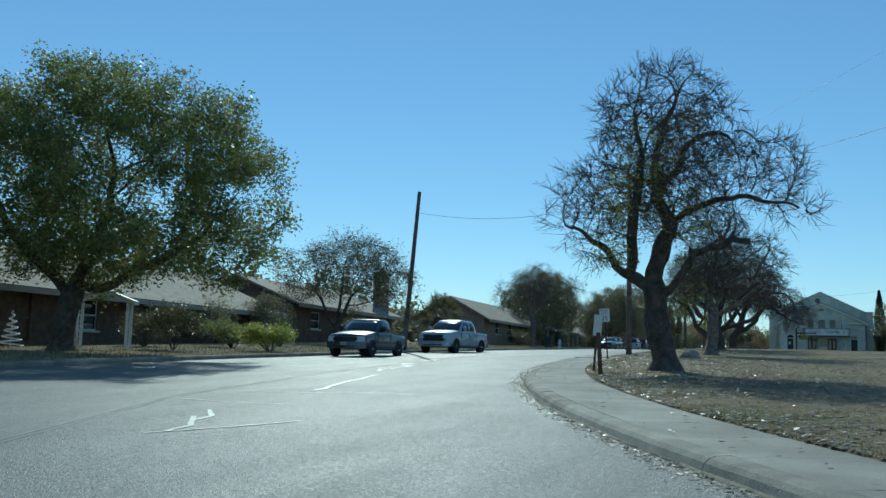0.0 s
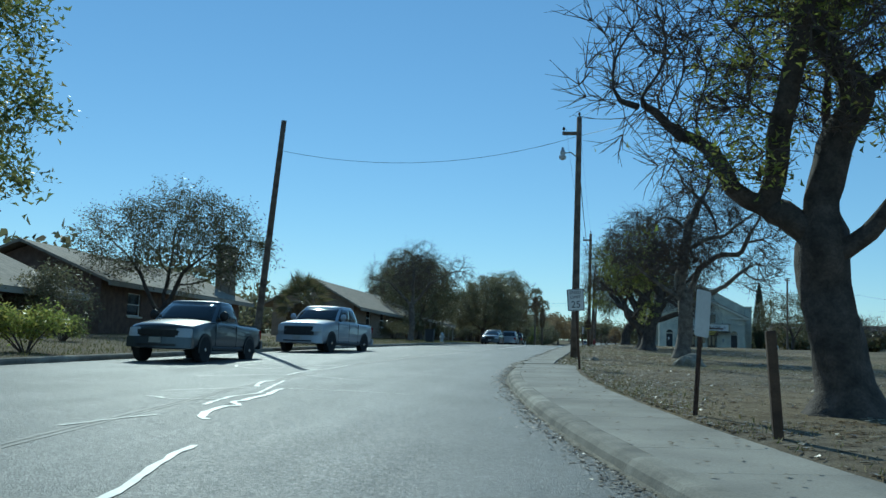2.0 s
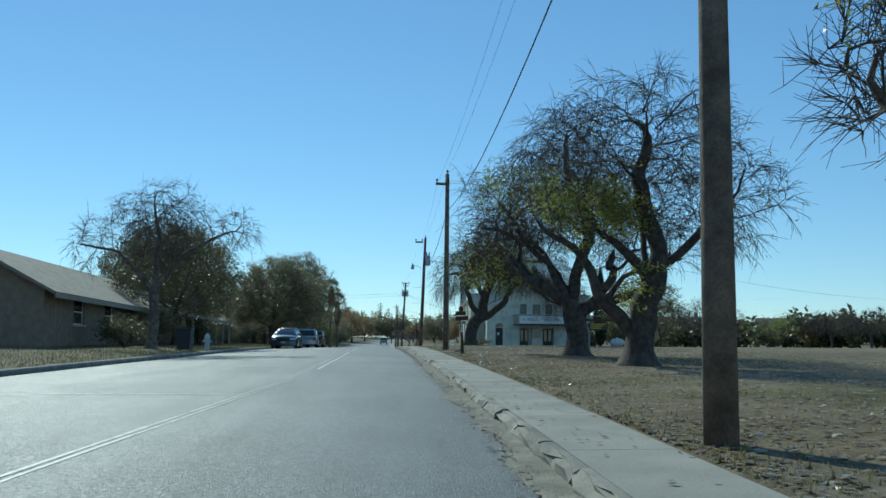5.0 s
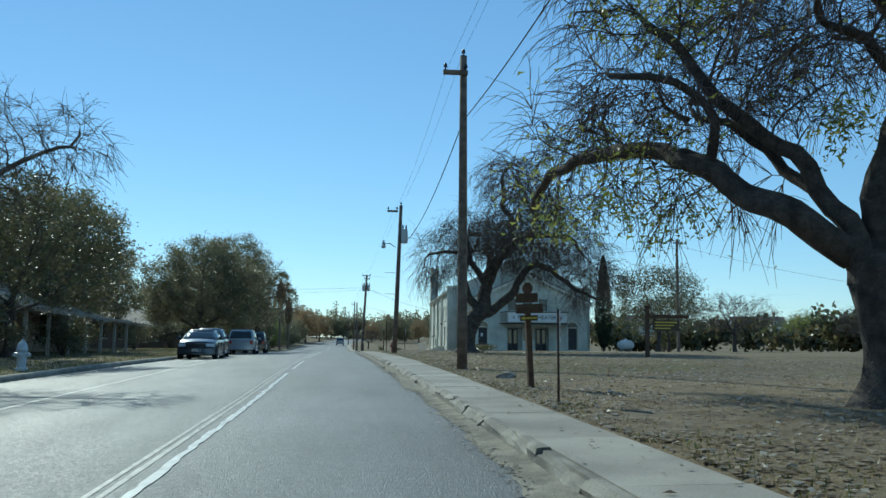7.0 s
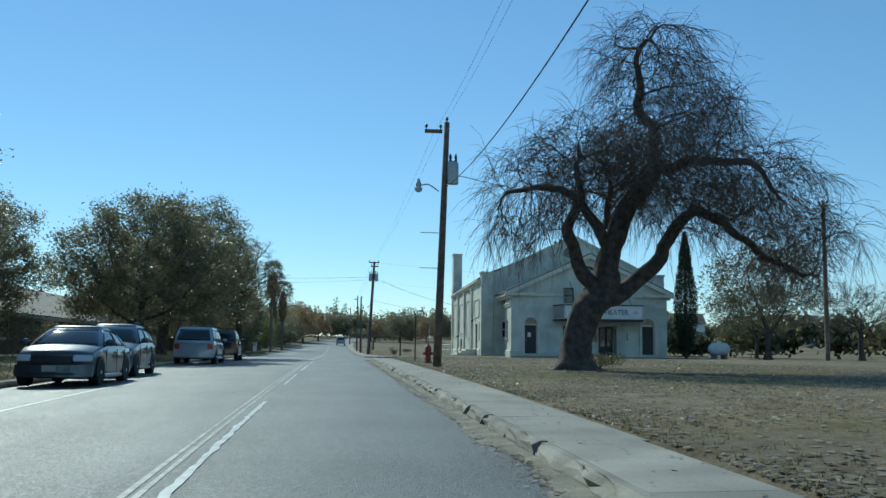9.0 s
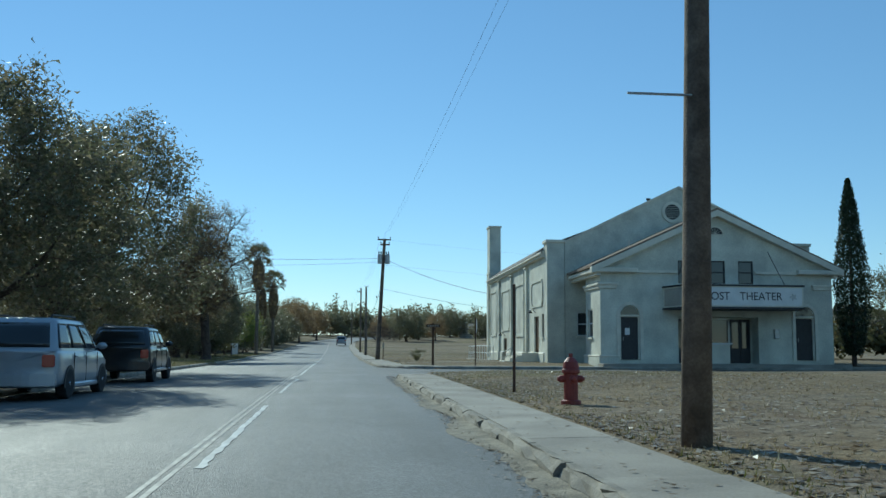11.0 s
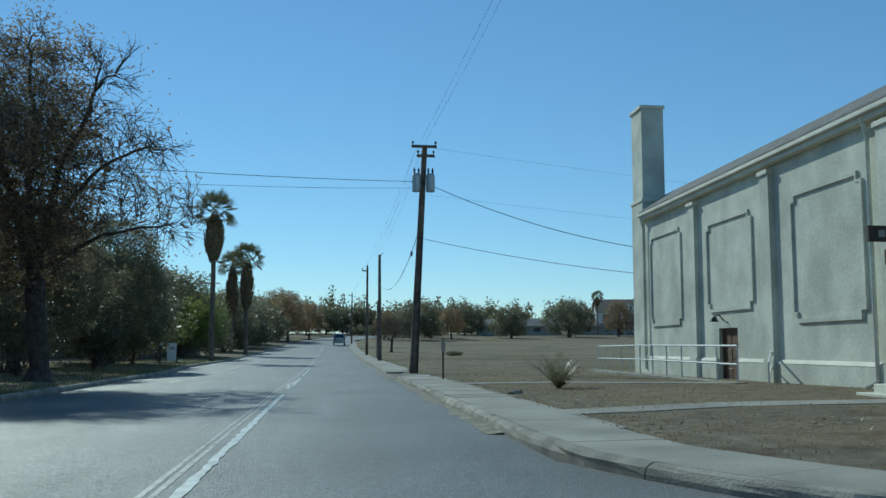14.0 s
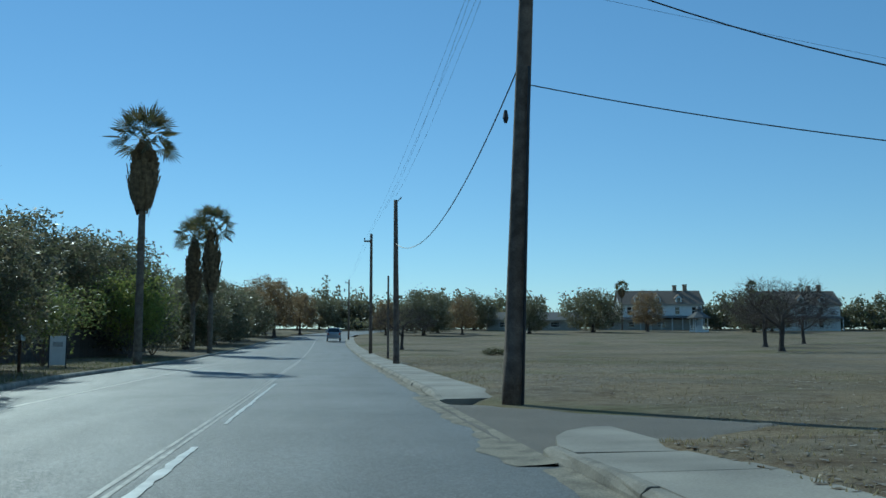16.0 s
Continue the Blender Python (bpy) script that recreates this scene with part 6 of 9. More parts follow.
for k, (src, x, y, rz, s, txt) in enumerate((
        (FAR_OAK, -22, 272, 40, 0.85, "dark oak beyond the palms"), (FAR_OAK, -26, 322, 200, 1.0, "dark oak beyond the palms"), (FAR_OAK, -30, 285, 120, 0.95, "dark oak behind the hedge"),
        (FAR_OAK, -27, 252, 300, 1.05, "dark oak behind the hedge"), (FAR_RUSSET, -24, 375, 80, 0.9, "russet tree at the bend of the road"), (FAR_OAK, -30, 390, 10, 1.1, "dark oak at the bend of the road"),
        (FAR_OAK, 9, 345, 60, 0.85, "round oak at the far side of the field"), (FAR_RUSSET, 17, 352, 20, 0.62, "brown-leaved tree beside the far houses"), (FAR_OAK, 32, 362, 250, 0.78, "round oak at the far side of the field"),
        (FAR_OAK, 48, 372, 145, 0.95, "spreading oak before the far houses"), (FAR_RUSSET, 62, 378, 190, 0.78, "brown-leaved tree before the far houses"), (FAR_OAK, 84, 372, 75, 0.95, "green oak before the white house"),
        (FAR_OAK, 92, 380, 220, 0.85, "green oak before the white house"), (FAR_OAK, 128, 365, 33, 0.95, "dark oak at the edge of the field"), (FAR_OAK, 26, 395, 100, 0.9, "oak behind the far houses"),
        (FAR_OAK, -40, 340, 100, 1.0, "dark oak behind the houses"), (FAR_OAK, 6.5, 375, 310, 0.6, "oak beyond the road's bend"), (FAR_LEAFY, 22.8, 152.5, 20, 1.28, "leafy tree beside the theatre"),
        (FAR_OAK, -22.5, 213.5, 140, 0.72, "dark leafy tree beside the yard sign"), (FAR_OAK, -36, 215, 200, 1.15, "dark oak behind the houses"), (FAR_OAK, -38, 165, 20, 0.8, "dark oak behind the houses"), (FAR_OAK, -33, 232, 20, 1.15, "dark oak behind the fence"), (FAR_OAK, -24.0, 244, 110, 0.98, "dark oak between the palms"),
        (FAR_OAK, -21.5, 292, 80, 0.8, "dark oak beside the street"), (FAR_OAK, -20.5, 312, 150, 0.82, "dark oak beside the street"), (FAR_RUSSET, -17.0, 338, 40, 0.95, "russet tree on the grass at the bend"), (FAR_OAK, -22, 345, 10, 0.95, "dark oak at the bend of the road"),
        (FAR_RUSSET, -13.5, 366, 130, 0.8, "russet tree on the grass at the bend"), (FAR_OAK, -32, 262, 70, 1.2, "dark oak behind the hedge"), (FAR_OAK, -29, 240, 250, 1.1, "dark oak behind the fence"), (FAR_RUSSET, 2.5, 350, 200, 0.55, "thin brown tree at the edge of the field"), (FAR_OAK, 14, 366, 75, 0.8, "oak at the far side of the field"), (FAR_OAK, -10, 412, 40, 0.9, "dark oak closing the bend of the road"), (FAR_OAK, -3, 428, 160, 0.95, "dark oak closing the bend of the road"), (FAR_RUSSET, -15, 398, 220, 0.8, "russet tree closing the bend of the road"))):
    c = copy_thing(src, place(x, y, rz))
    s *= 1.12 if x > 0 and y > 340 else 1.0
    c.scale = (s, s, s * 0.95)
    c["label"] = txt
for x, y, rz, s in ((32, 156, 40, 1.05), (52, 165, 100, 0.95), (44, 140, 220, 0.8), (-1.5, 262, 10, 0.7), (30, 88, 140, 1.0)):
    c = copy_thing(FAR_BARE, place(x, y, rz))
    c.scale = (s, s, s)
    c["label"] = "bare tree standing in dry grass"
columnar(19.6, 160.3, 10.2, 1.9, 107, "tall dark pencil cypress beside the theatre")
fan_palm(-17.9, 227.5, 11.9, 3.2, 109, "tall fan palm with a thick dead skirt")
fan_palm(-20.0, 262.5, 10.2, 5.2, 111, "fan palm with a long dead skirt")
fan_palm(-18.0, 258.5, 10.8, 5.0, 113, "fan palm with a long dead skirt")
fan_palm(60.5, 391, 10.0, 1.5, 115, "slim fan palm before the white house", crown=1.9)
fan_palm(96, 398, 10.5, 1.5, 117, "slim fan palm behind the far trees", crown=1.9)

# ---- houses ----
def house(x, y0, y1, depth, eave, ridge, wall, roof, label, openings=(), ridge_at=0.5, over=0.6, base=None, chimneys=(), rz=0.0, porch=None, south=()):
    """A gabled house whose long wall faces the road at x. openings: (kind, from, to, sill, head) along that wall, in metres from y0."""
    z = land_z(x - depth / 2, (y0 + y1) / 2) - 0.1 if base is None else base
    n = y1 - y0
    h = thing("house", pose(x, y0, z, 0, 0, rz), label, "house", "houses along the street")
    bm = bmesh.new()
    wall_with_holes(bm, "x", -0.25, 0.0, 0.25, n - 0.25, -0.4, eave, [o[1:] for o in openings])
    part("wall", bm, M[wall], h)
    part("wall", boxes((-depth, -depth + 0.25, 0.25, n - 0.25, -0.4, eave)), M[wall], h)
    rx = -depth * ridge_at
    for a in (0.0, n - 0.25):
        part("gable_wall", prism(bmesh.new(), [(0.0, -0.4), (0.0, eave), (rx, ridge - 0.12), (-depth, eave), (-depth, -0.4)], "y", a, a + 0.25), M[wall], h)
    sl = (ridge - eave) / -rx if rx else 0.4
    part("roof", prism(bmesh.new(), [(over, eave - over * sl), (rx, ridge), (rx, ridge + 0.14), (over, eave - over * sl + 0.14)], "y", -over, n + over), M[roof], h)
    s2 = (ridge - eave) / (depth + rx)
    part("roof", prism(bmesh.new(), [(-depth - over, eave - over * s2), (rx, ridge), (rx, ridge + 0.14), (-depth - over, eave - over * s2 + 0.14)], "y", -over, n + over), M[roof], h)
    part("fascia", boxes((over - 0.02, over + 0.02, -over, n + over, eave - over * sl - 0.12, eave - over * sl + 0.1)), M["siding"], h)
    for kind, a, b, s, t in openings:
        if kind == "w":
            sash(h, "x", 0.0, a, b, s, t, 1, M["white"])
        elif kind == "d":
            d = part("door", boxes((-0.15, -0.1, a, b, s, t)), M["door_wood"], h)
            part("door_handle", tubes(((-0.1, b - 0.12, s + 1.0), (-0.04, b - 0.12, s + 1.0), 0.025)), M["steel"], d)
        elif kind == "g":
            d = part("garage_door", boxes((-0.15, -0.1, a, b, s, t)), M["white"], h, "white panelled garage door")
            for k in range(4):
                part("panel", boxes((-0.1, -0.085, a + 0.1, b - 0.1, s + 0.08 + k * (t - s) / 4, s + (k + 1) * (t - s) / 4 - 0.06)), M["white"], d)
    for a, b, s, t in south:
        sash(h, "y", 0.0, a, b, s, t, -1, M["white"])
    for cy, cx, w, top in chimneys:
        c = part("chimney", boxes((cx - w / 2, cx + w / 2, cy - w / 2, cy + w / 2, eave - 0.5, top)), M["brick_tan"], h, "brick chimney with a corbelled cap")
        part("chimney_cap", boxes((cx - w / 2 - 0.08, cx + w / 2 + 0.08, cy - w / 2 - 0.08, cy + w / 2 + 0.08, top, top + 0.16)), M["brick_dark"], c)
    if porch:
        a, b, out = porch
        p = part("porch_roof", prism(bmesh.new(), [(over, eave - over * sl), (over + out, eave - over * sl - out * 0.12), (over + out, eave - over * sl - out * 0.12 + 0.15), (over, eave - over * sl + 0.15)], "y", a, b), M[roof], h)
        k = max(2, int((b - a) / 2.6))
        for i in range(k + 1):
            yy = a + 0.2 + (b - a - 0.4) * i / k
            part("porch_post", boxes((over + out - 0.35, over + out - 0.22, yy - 0.06, yy + 0.06, -0.3, eave - over * sl - out * 0.1)), M["siding"], h)
    return h


house(-26.78, 18.21, 52.21, 9.0, 2.75, 4.6, "brick_dark", "roof_tan", "long low brick ranch house in deep shade", [("w", 3, 4.6, 0.9, 2.1), ("w", 8, 9.6, 0.9, 2.1), ("d", 13, 13.95, 0.1, 2.15), ("w", 16, 18.4, 0.7, 2.1), ("w", 22, 23.6, 0.9, 2.1), ("w", 28, 29.6, 0.9, 2.1)], over=1.5, rz=2.4)
house(-28.46, 57.67, 78.17, 8.0, 2.7, 4.3, "brick_dark", "roof_tan", "low brick house with a wide eave", [("w", 3, 4.6, 0.9, 2.1), ("d", 8, 8.95, 0.1, 2.15), ("w", 12, 14, 0.8, 2.1)], over=0.8, chimneys=((20.2, -1.0, 1.1, 6.3),), rz=2.4)
house(-22.6, 84.5, 121, 6.5, 2.4, 4.15, "brick_tan", "roof_tan", "tan house with brown gabled roof and brick chimneys", [("w", 4, 5.6, 0.9, 2.1), ("w", 9, 10.6, 0.9, 2.1), ("d", 14, 14.95, 0.1, 2.15), ("w", 19, 21.4, 0.7, 2.1), ("w", 27, 28.6, 0.9, 2.1)], over=0.7, chimneys=((31.0, -3.2, 1.0, 5.3), (24.5, -3.2, 0.5, 4.7)), porch=(17, 35, 2.0), south=((-4.2, -2.6, 0.9, 2.1),))
house(-27.0, 138, 172, 9.0, 2.6, 4.6, "brick_dark", "roof_tan", "low house with a pale hipped roof under the oaks", [("w", 4, 5.6, 0.9, 2.1), ("w", 10, 11.6, 0.9, 2.1), ("d", 15, 15.95, 0.1, 2.15), ("w", 20, 22.4, 0.7, 2.1), ("w", 27, 28.6, 0.9, 2.1)], over=0.9)
house(-27.5, 180, 206, 9.0, 2.6, 4.6, "brick_dark", "roof_tan", "low house with a white garage door behind trees", [("w", 3, 4.6, 0.9, 2.1), ("g", 8.5, 11.3, 0.0, 2.15), ("w", 15, 16.6, 0.9, 2.1), ("d", 19, 19.95, 0.1, 2.15)], over=0.8)
house(-31.0, 226, 258, 10.0, 2.8, 4.9, "siding", "roof_tan", "pale house behind a dark board fence", [("w", 6, 7.6, 0.9, 2.1), ("w", 14, 15.6, 0.9, 2.1), ("w", 22, 23.6, 0.9, 2.1)], over=0.7)
# across the field
for x, y, n, dep, e, r, wl, rf, txt in ((29, 395, 22, 9, 2.7, 4.4, "siding", "roof_grey", "low pale house across the field"), (56, 398, 24, 9, 2.8, 4.6, "siding", "roof_brown", "long low tan house across the field")):
    house(x, y, y + n, dep, e, r, wl, rf, txt, [("w", 3, 4.6, 0.9, 2.1), ("w", 8, 9.6, 0.9, 2.1), ("d", 12, 12.95, 0.1, 2.15), ("w", 15, 17, 0.9, 2.1)], rz=-90 - 8, base=land_z(x, y) - 0.2)


def big_house(x, y, rz, n, txt):
    """A tall pale two-storey quarters with dormers and a veranda, its long side to the field."""
    h = house(x, y, y + n, 11, 6.6, 9.9, "white", "roof_brown", txt, [(k, a, b, s, t) for a, b in ((1.5, 2.6), (5, 6.1), (9, 10.1), (13, 14.1), (17, 18.1)) if b < n for k, s, t in (("w", 1.0, 2.7), ("w", 4.1, 5.8))], over=0.5, rz=rz, chimneys=((n - 3, -5.5, 0.9, 11.4), (n - 5.5, -5.5, 0.9, 11.2)), base=land_z(x, y) - 0.3)
    part("veranda_roof", prism(bmesh.new(), [(0.0, 3.5), (2.6, 3.05), (2.6, 3.2), (0.0, 3.7)], "y", 4.0, n), M["roof_grey"], h)
    for k in range(7):
        part("veranda_post", boxes((2.35, 2.5, 4.2 + k * (n - 4.5) / 6, 4.35 + k * (n - 4.5) / 6, -0.3, 3.1)), M["white"], h)
    for k in range(3):
        a = 4.0 + k * 5.0
        d = part("dormer", prism(bmesh.new(), [(a - 0.7, 6.6), (a + 0.7, 6.6), (a + 0.7, 8.0), (a, 8.7), (a - 0.7, 8.0)], "x", -2.6, -0.35), M["white"], h)
        part("pane", boxes((-0.35, -0.34, a - 0.4, a + 0.4, 7.0, 8.0)), M["glass"], d)
        for s in (-1, 1):
            part("dormer_roof", prism(bmesh.new(), [(a + s * 0.95, 7.8), (a, 8.75), (a, 8.87), (a + s * 0.95, 7.92)], "x", -3.0, -0.2), M["roof_brown"], d)
    return h


big_house(62.5, 398, -100, 19.5, "tall white house with dormers and brown roof")
big_house(96, 392, -100, 18, "tall pale house half hidden by trees")
big_house(133, 385, -100, 18, "tall pale house at the field's far corner")


def gazebo(x, y):
    g = thing("gazebo", place(x, y), "small white gazebo with a peaked roof", "gazebo")
    part("deck", lathe([(2.2, 0), (2.2, 0.5)], 8), M["white"], g)
    for k in range(8):
        a = k * math.tau / 8
        part("post", tubes(((2 * math.cos(a), 2 * math.sin(a), 0.5), (2 * math.cos(a), 2 * math.sin(a), 3.1), 0.08), n=6), M["white"], g)
        b = (k + 1) * math.tau / 8
        if k != 6:
            part("railing", tubes(((2 * math.cos(a), 2 * math.sin(a), 1.35), (2 * math.cos(b), 2 * math.sin(b), 1.35), 0.04), ((2 * math.cos(a), 2 * math.sin(a), 0.8), (2 * math.cos(b), 2 * math.sin(b), 0.8), 0.04), n=5), M["white"], g)
    part("roof", lathe([(2.7, 3.0), (2.65, 3.15), (0.7, 4.4), (0.7, 4.9), (0.8, 4.95), (0.05, 5.7)], 8), M["roof_grey"], g)


gazebo(71.5, 372)


def board_fence(x, y0, y1, h, label):
    f = thing("board_fence", place(x, y0), label, "fence")
    z0 = land_z(x, y0)
    n = int((y1 - y0) / 0.16)
    for k in range(0, n + 1, 15):
        dz = land_z(x, y0 + k * 0.16) - z0
        part("post", boxes((-0.12, -0.02, k * 0.16 - 0.05, k * 0.16 + 0.05, dz - 0.3, dz + h - 0.05)), M["fence_wood"], f)
    rails = bmesh.new()
    for zz in (0.35, h - 0.35):
        tube(rails, (-0.04, 0, zz), (-0.04, n * 0.16, zz + land_z(x, y1) - z0), 0.04, n=4)
    part("rail", rails, M["fence_wood"], f)
    me = None
    rnd = random.Random(5)
    for k in range(n):
        dz = land_z(x, y0 + k * 0.16) - z0
        if me is None:
            me = part("board", boxes((0.0, 0.02, 0.005, 0.15, -0.05, h)), M["fence_wood"], f).data
            continue
        b = new("board", me)
        b.parent = f
        b.location = (rnd.uniform(-0.006, 0.006), k * 0.16, dz + rnd.uniform(-0.02, 0.02))


board_fence(-23.5, 214, 260, 1.75, "dark weathered board fence behind the verge")


# ---- vehicles ----
def wheel(parent, x, y, r, w, side):
    t = part("wheel", lathe([(r * 0.62, -w / 2), (r * 0.95, -w / 2), (r, -w * 0.35), (r, w * 0.35), (r * 0.95, w / 2), (r * 0.62, w / 2)], 22, m=Matrix.Translation((x, y, r)) @ Matrix.Rotation(radians(90), 4, "Y")), M["rubber"], parent, smooth=False)
    o = x + side * w * 0.32
    part("rim", lathe([(r * 0.64, -0.02), (r * 0.62, 0.02), (r * 0.5, 0.0), (r * 0.2, 0.02), (r * 0.12, 0.05)], 18, m=Matrix.Translation((o, y, r)) @ Matrix.Rotation(radians(90) * side, 4, "Y")), M["chrome"], t)
    for k in range(5):
        a = k * math.tau / 5
        mm = Matrix.Translation((o + side * 0.02, y, r)) @ Matrix.Rotation(a, 4, "X")
        bm = bmesh.new()
        box(bm, -0.008, 0.012, -r * 0.08, r * 0.08, r * 0.15, r * 0.58, mm)
        part("spoke", bm, M["chrome"], t)


def loft(stations, name, mat, parent, bend):
    """A body shell lofted through stations (y, floor, belt, top, half width at sill, at belt, at top)."""
    bm = bmesh.new()
    rings = []
    for y, zb, zl, zt, ws, wb, wt in stations:
        half = [(0.0, zb), (ws * 0.85, zb), (ws, zb + 0.06), (ws * 1.01, zb + (zl - zb) * 0.35), (wb * 1.02, zb + (zl - zb) * 0.7), (wb, zl - 0.05), (wb - 0.04, zl), (wt + 0.03, zt - 0.04), (wt - 0.07, zt), (wt * 0.5, zt + 0.03), (0.0, zt + 0.04)]
        rings.append([bm.verts.new((x, bend(x, y), z)) for x, z in half] + [bm.verts.new((-x, bend(x, y), z)) for x, z in half[-2:0:-1]])
    n = len(rings[0])
    for a, b in zip(rings, rings[1:]):
        for k in range(n):
            bm.faces.new((a[k], a[(k + 1) % n], b[(k + 1) % n], b[k]))
    bm.faces.new(rings[0][::-1])
    bm.faces.new(rings[-1])
    ob = part(name, bm, mat, parent, smooth=True)
    ob.modifiers.new("round", "SUBSURF").render_levels = 1
    return ob


def pane(parent, name, at, nu, nv, mat, thick=0.008):
    """A curved pane over at(u, v, lift), u and v from 0 to 1."""
    v = [at(i / nu, j / nv, h) for h in (0.0, thick) for j in range(nv + 1) for i in range(nu + 1)]
    w, m = nu + 1, (nu + 1) * (nv + 1)
    q = [(j * w + i, j * w + i + 1, (j + 1) * w + i + 1, (j + 1) * w + i) for j in range(nv) for i in range(nu)]
    edge = [(i, i + 1) for i in range(nu)] + [(j * w + nu, (j + 1) * w + nu) for j in range(nv)] + [(nv * w + i + 1, nv * w + i) for i in range(nu)] + [((j + 1) * w, j * w) for j in range(nv)]
    return raw(name, v, [f[::-1] for f in q] + [tuple(m + k for k in f) for f in q] + [(a, b, m + b, m + a) for a, b in edge], mat, parent, smooth=True)


def wrap(name, x0, x1, z0, z1, out, depth, nose, mat, parent, lean=0.0, n=8, taper=0.0, label=""):
    """A strip bent round the nose or tail: nose(x) gives the end's line in plan and the way outwards."""
    v = []
    for i in range(n + 1):
        x = x0 + (x1 - x0) * i / n
        y, o = nose(x)
        lo, hi = z0 + taper * abs(i / n - 0.5), z1 - taper * abs(i / n - 0.5)
        v += [(x, y + o * out, lo), (x, y + o * (out - lean), hi), (x, y - o * depth, hi), (x, y - o * depth, lo)]
    f = [(4 * i + k, 4 * i + (k + 1) % 4, 4 * i + 4 + (k + 1) % 4, 4 * i + 4 + k) for i in range(n) for k in range(4)]
    ob = raw(name, v, f + [(0, 1, 2, 3), (4 * n + 3, 4 * n + 2, 4 * n + 1, 4 * n)], mat, parent, label)
    bm = bmesh.new()
    bm.from_mesh(ob.data)
    bmesh.ops.recalc_face_normals(bm, faces=bm.faces)
    bmesh.ops.bevel(bm, geom=[e for e in bm.edges if e.calc_face_angle(0) > 0.8], offset=min(0.02, (z1 - z0) * 0.2), segments=2, affect="EDGES")
    bm.to_mesh(ob.data)
    bm.free()
    return ob


def arch_shade(parent, x, y, r, side):
    # flat dark half-disc on the closed body side, painted shade of a wheel well
    bm = bmesh.new()
    prism(bm, [(y + (r + 0.06) * math.cos(math.pi * k / 14), r + (r + 0.06) * math.sin(math.pi * k / 14)) for k in range(15)] + [(y - r - 0.06, r * 0.75), (y + r + 0.06, r * 0.75)], "x", min(x, x + side * 0.012), max(x, x + side * 0.012))
    part("wheel_well_shade", bm, M["trim"], parent)


def vehicle(name, m, colour, spec, label, category):
    """A road vehicle; y runs from the front bumper back to the tail."""
    v = thing(name, m, label, category, "parked vehicles")
    L, Wd, H, bl = spec["len"], spec["w"] / 2, spec["h"], spec["belt"]
    fx, rx, wr = spec["axles"][0], spec["axles"][1], spec["r"]
    c0, c1, c2, c3 = spec["cabin"]     # cowl, roof front, roof rear, rear belt
    zb, hood, deck = spec["floor"], spec["hood"], spec["deck"]
    sf, sr = spec.get("sweep", (0.34, 0.2))
    nose = lambda x: (sf * (abs(x) / Wd) ** 2.4, -1)
    tail = lambda x: (L - sr * (abs(x) / Wd) ** 2.4, 1)

    def bend(x, y):
        return y + nose(x)[0] * max(0.0, 1 - y / 0.95) - (L - tail(x)[0]) * max(0.0, 1 - (L - y) / 0.7)

    end = min(deck, bl)
    st = [(0.0, zb + 0.12, hood - 0.3, hood - 0.26, Wd * 0.86, Wd * 0.84, Wd * 0.72), (0.05, zb + 0.03, hood - 0.17, hood - 0.12, Wd * 0.93, Wd * 0.91, Wd * 0.77), (0.16, zb, hood - 0.09, hood - 0.05, Wd * 0.97, Wd * 0.94, Wd * 0.81), (0.5, zb, hood - 0.04, hood - 0.01, Wd, Wd * 0.96, Wd * 0.85), (c0 * 0.75, zb, (hood + bl) / 2, (hood + bl) / 2 + 0.03, Wd, Wd * 0.97, Wd * 0.88), (c0 + 0.15, zb, bl, bl + 0.02, Wd, Wd * 0.97, Wd * 0.9)]
    st += [((c0 + c3) / 2, zb, bl + 0.01, bl + 0.02, Wd, Wd * 0.98, Wd * 0.9), (c3, zb, bl, bl + 0.015, Wd, Wd * 0.97, Wd * 0.9)]
    if c3 < L - 0.4:
        st.append((c3 + 0.02, zb, deck, deck + 0.01, Wd, Wd * 0.97, Wd * 0.9))
    st += [(L - 0.12, zb + 0.05, end, end + 0.01, Wd * 0.97, Wd * 0.95, Wd * 0.88), (L, zb + 0.15, end - 0.06, end - 0.05, Wd * 0.9, Wd * 0.9, Wd * 0.84)]
    loft(st, "body", colour, v, bend)

    # cabin: curved screens, leaning sides, crowned roof
    tw, bw, z0, z1 = Wd * spec["tumble"], Wd * 0.93, bl - 0.03, H - 0.06
    bf, bb = spec.get("bow", (0.14, 0.1))
    half = lambda f: bw + (tw - bw) * f ** 1.35
    y_front = lambda f: c0 + (c1 - c0) * f - 0.06 * math.sin(math.pi * f)
    y_back = lambda f: c3 + (c2 - c3) * f + 0.06 * math.sin(math.pi * f)
    z_at = lambda f: z0 + (z1 - z0) * f
    front = lambda a, f, o=0.0: (a * half(f), y_front(f) + bf * a * a - o, z_at(f) + o * 0.5)
    back = lambda a, f, o=0.0: (a * half(f), y_back(f) - bb * a * a + o, z_at(f) + o * 0.4)
    side = lambda s, e, f, o=0.0: (s * (half(f) + 0.03 * math.sin(math.pi * e) + o), (y_front(f) + bf) * (1 - e) + (y_back(f) - bb) * e, z_at(f) + o * 0.2)
    rings = []
    for f in (0.0, 0.2, 0.4, 0.6, 0.8, 0.93, 1.0):
        ring = [front(-1 + k / 4, f) for k in range(9)] + [side(1, k / 8, f) for k in range(1, 8)] + [back(1 - k / 4, f) for k in range(9)] + [side(-1, 1 - k / 8, f) for k in range(1, 8)]
        rings.append(ring)
    cy = (c1 + c2) / 2
    for q, z in ((0.965, H - 0.03), (0.88, H - 0.01), (0.6, H + 0.008), (0.25, H + 0.015)):
        rings.append([(x * q, cy + (y - cy) * q, z) for x, y, _ in rings[6]])
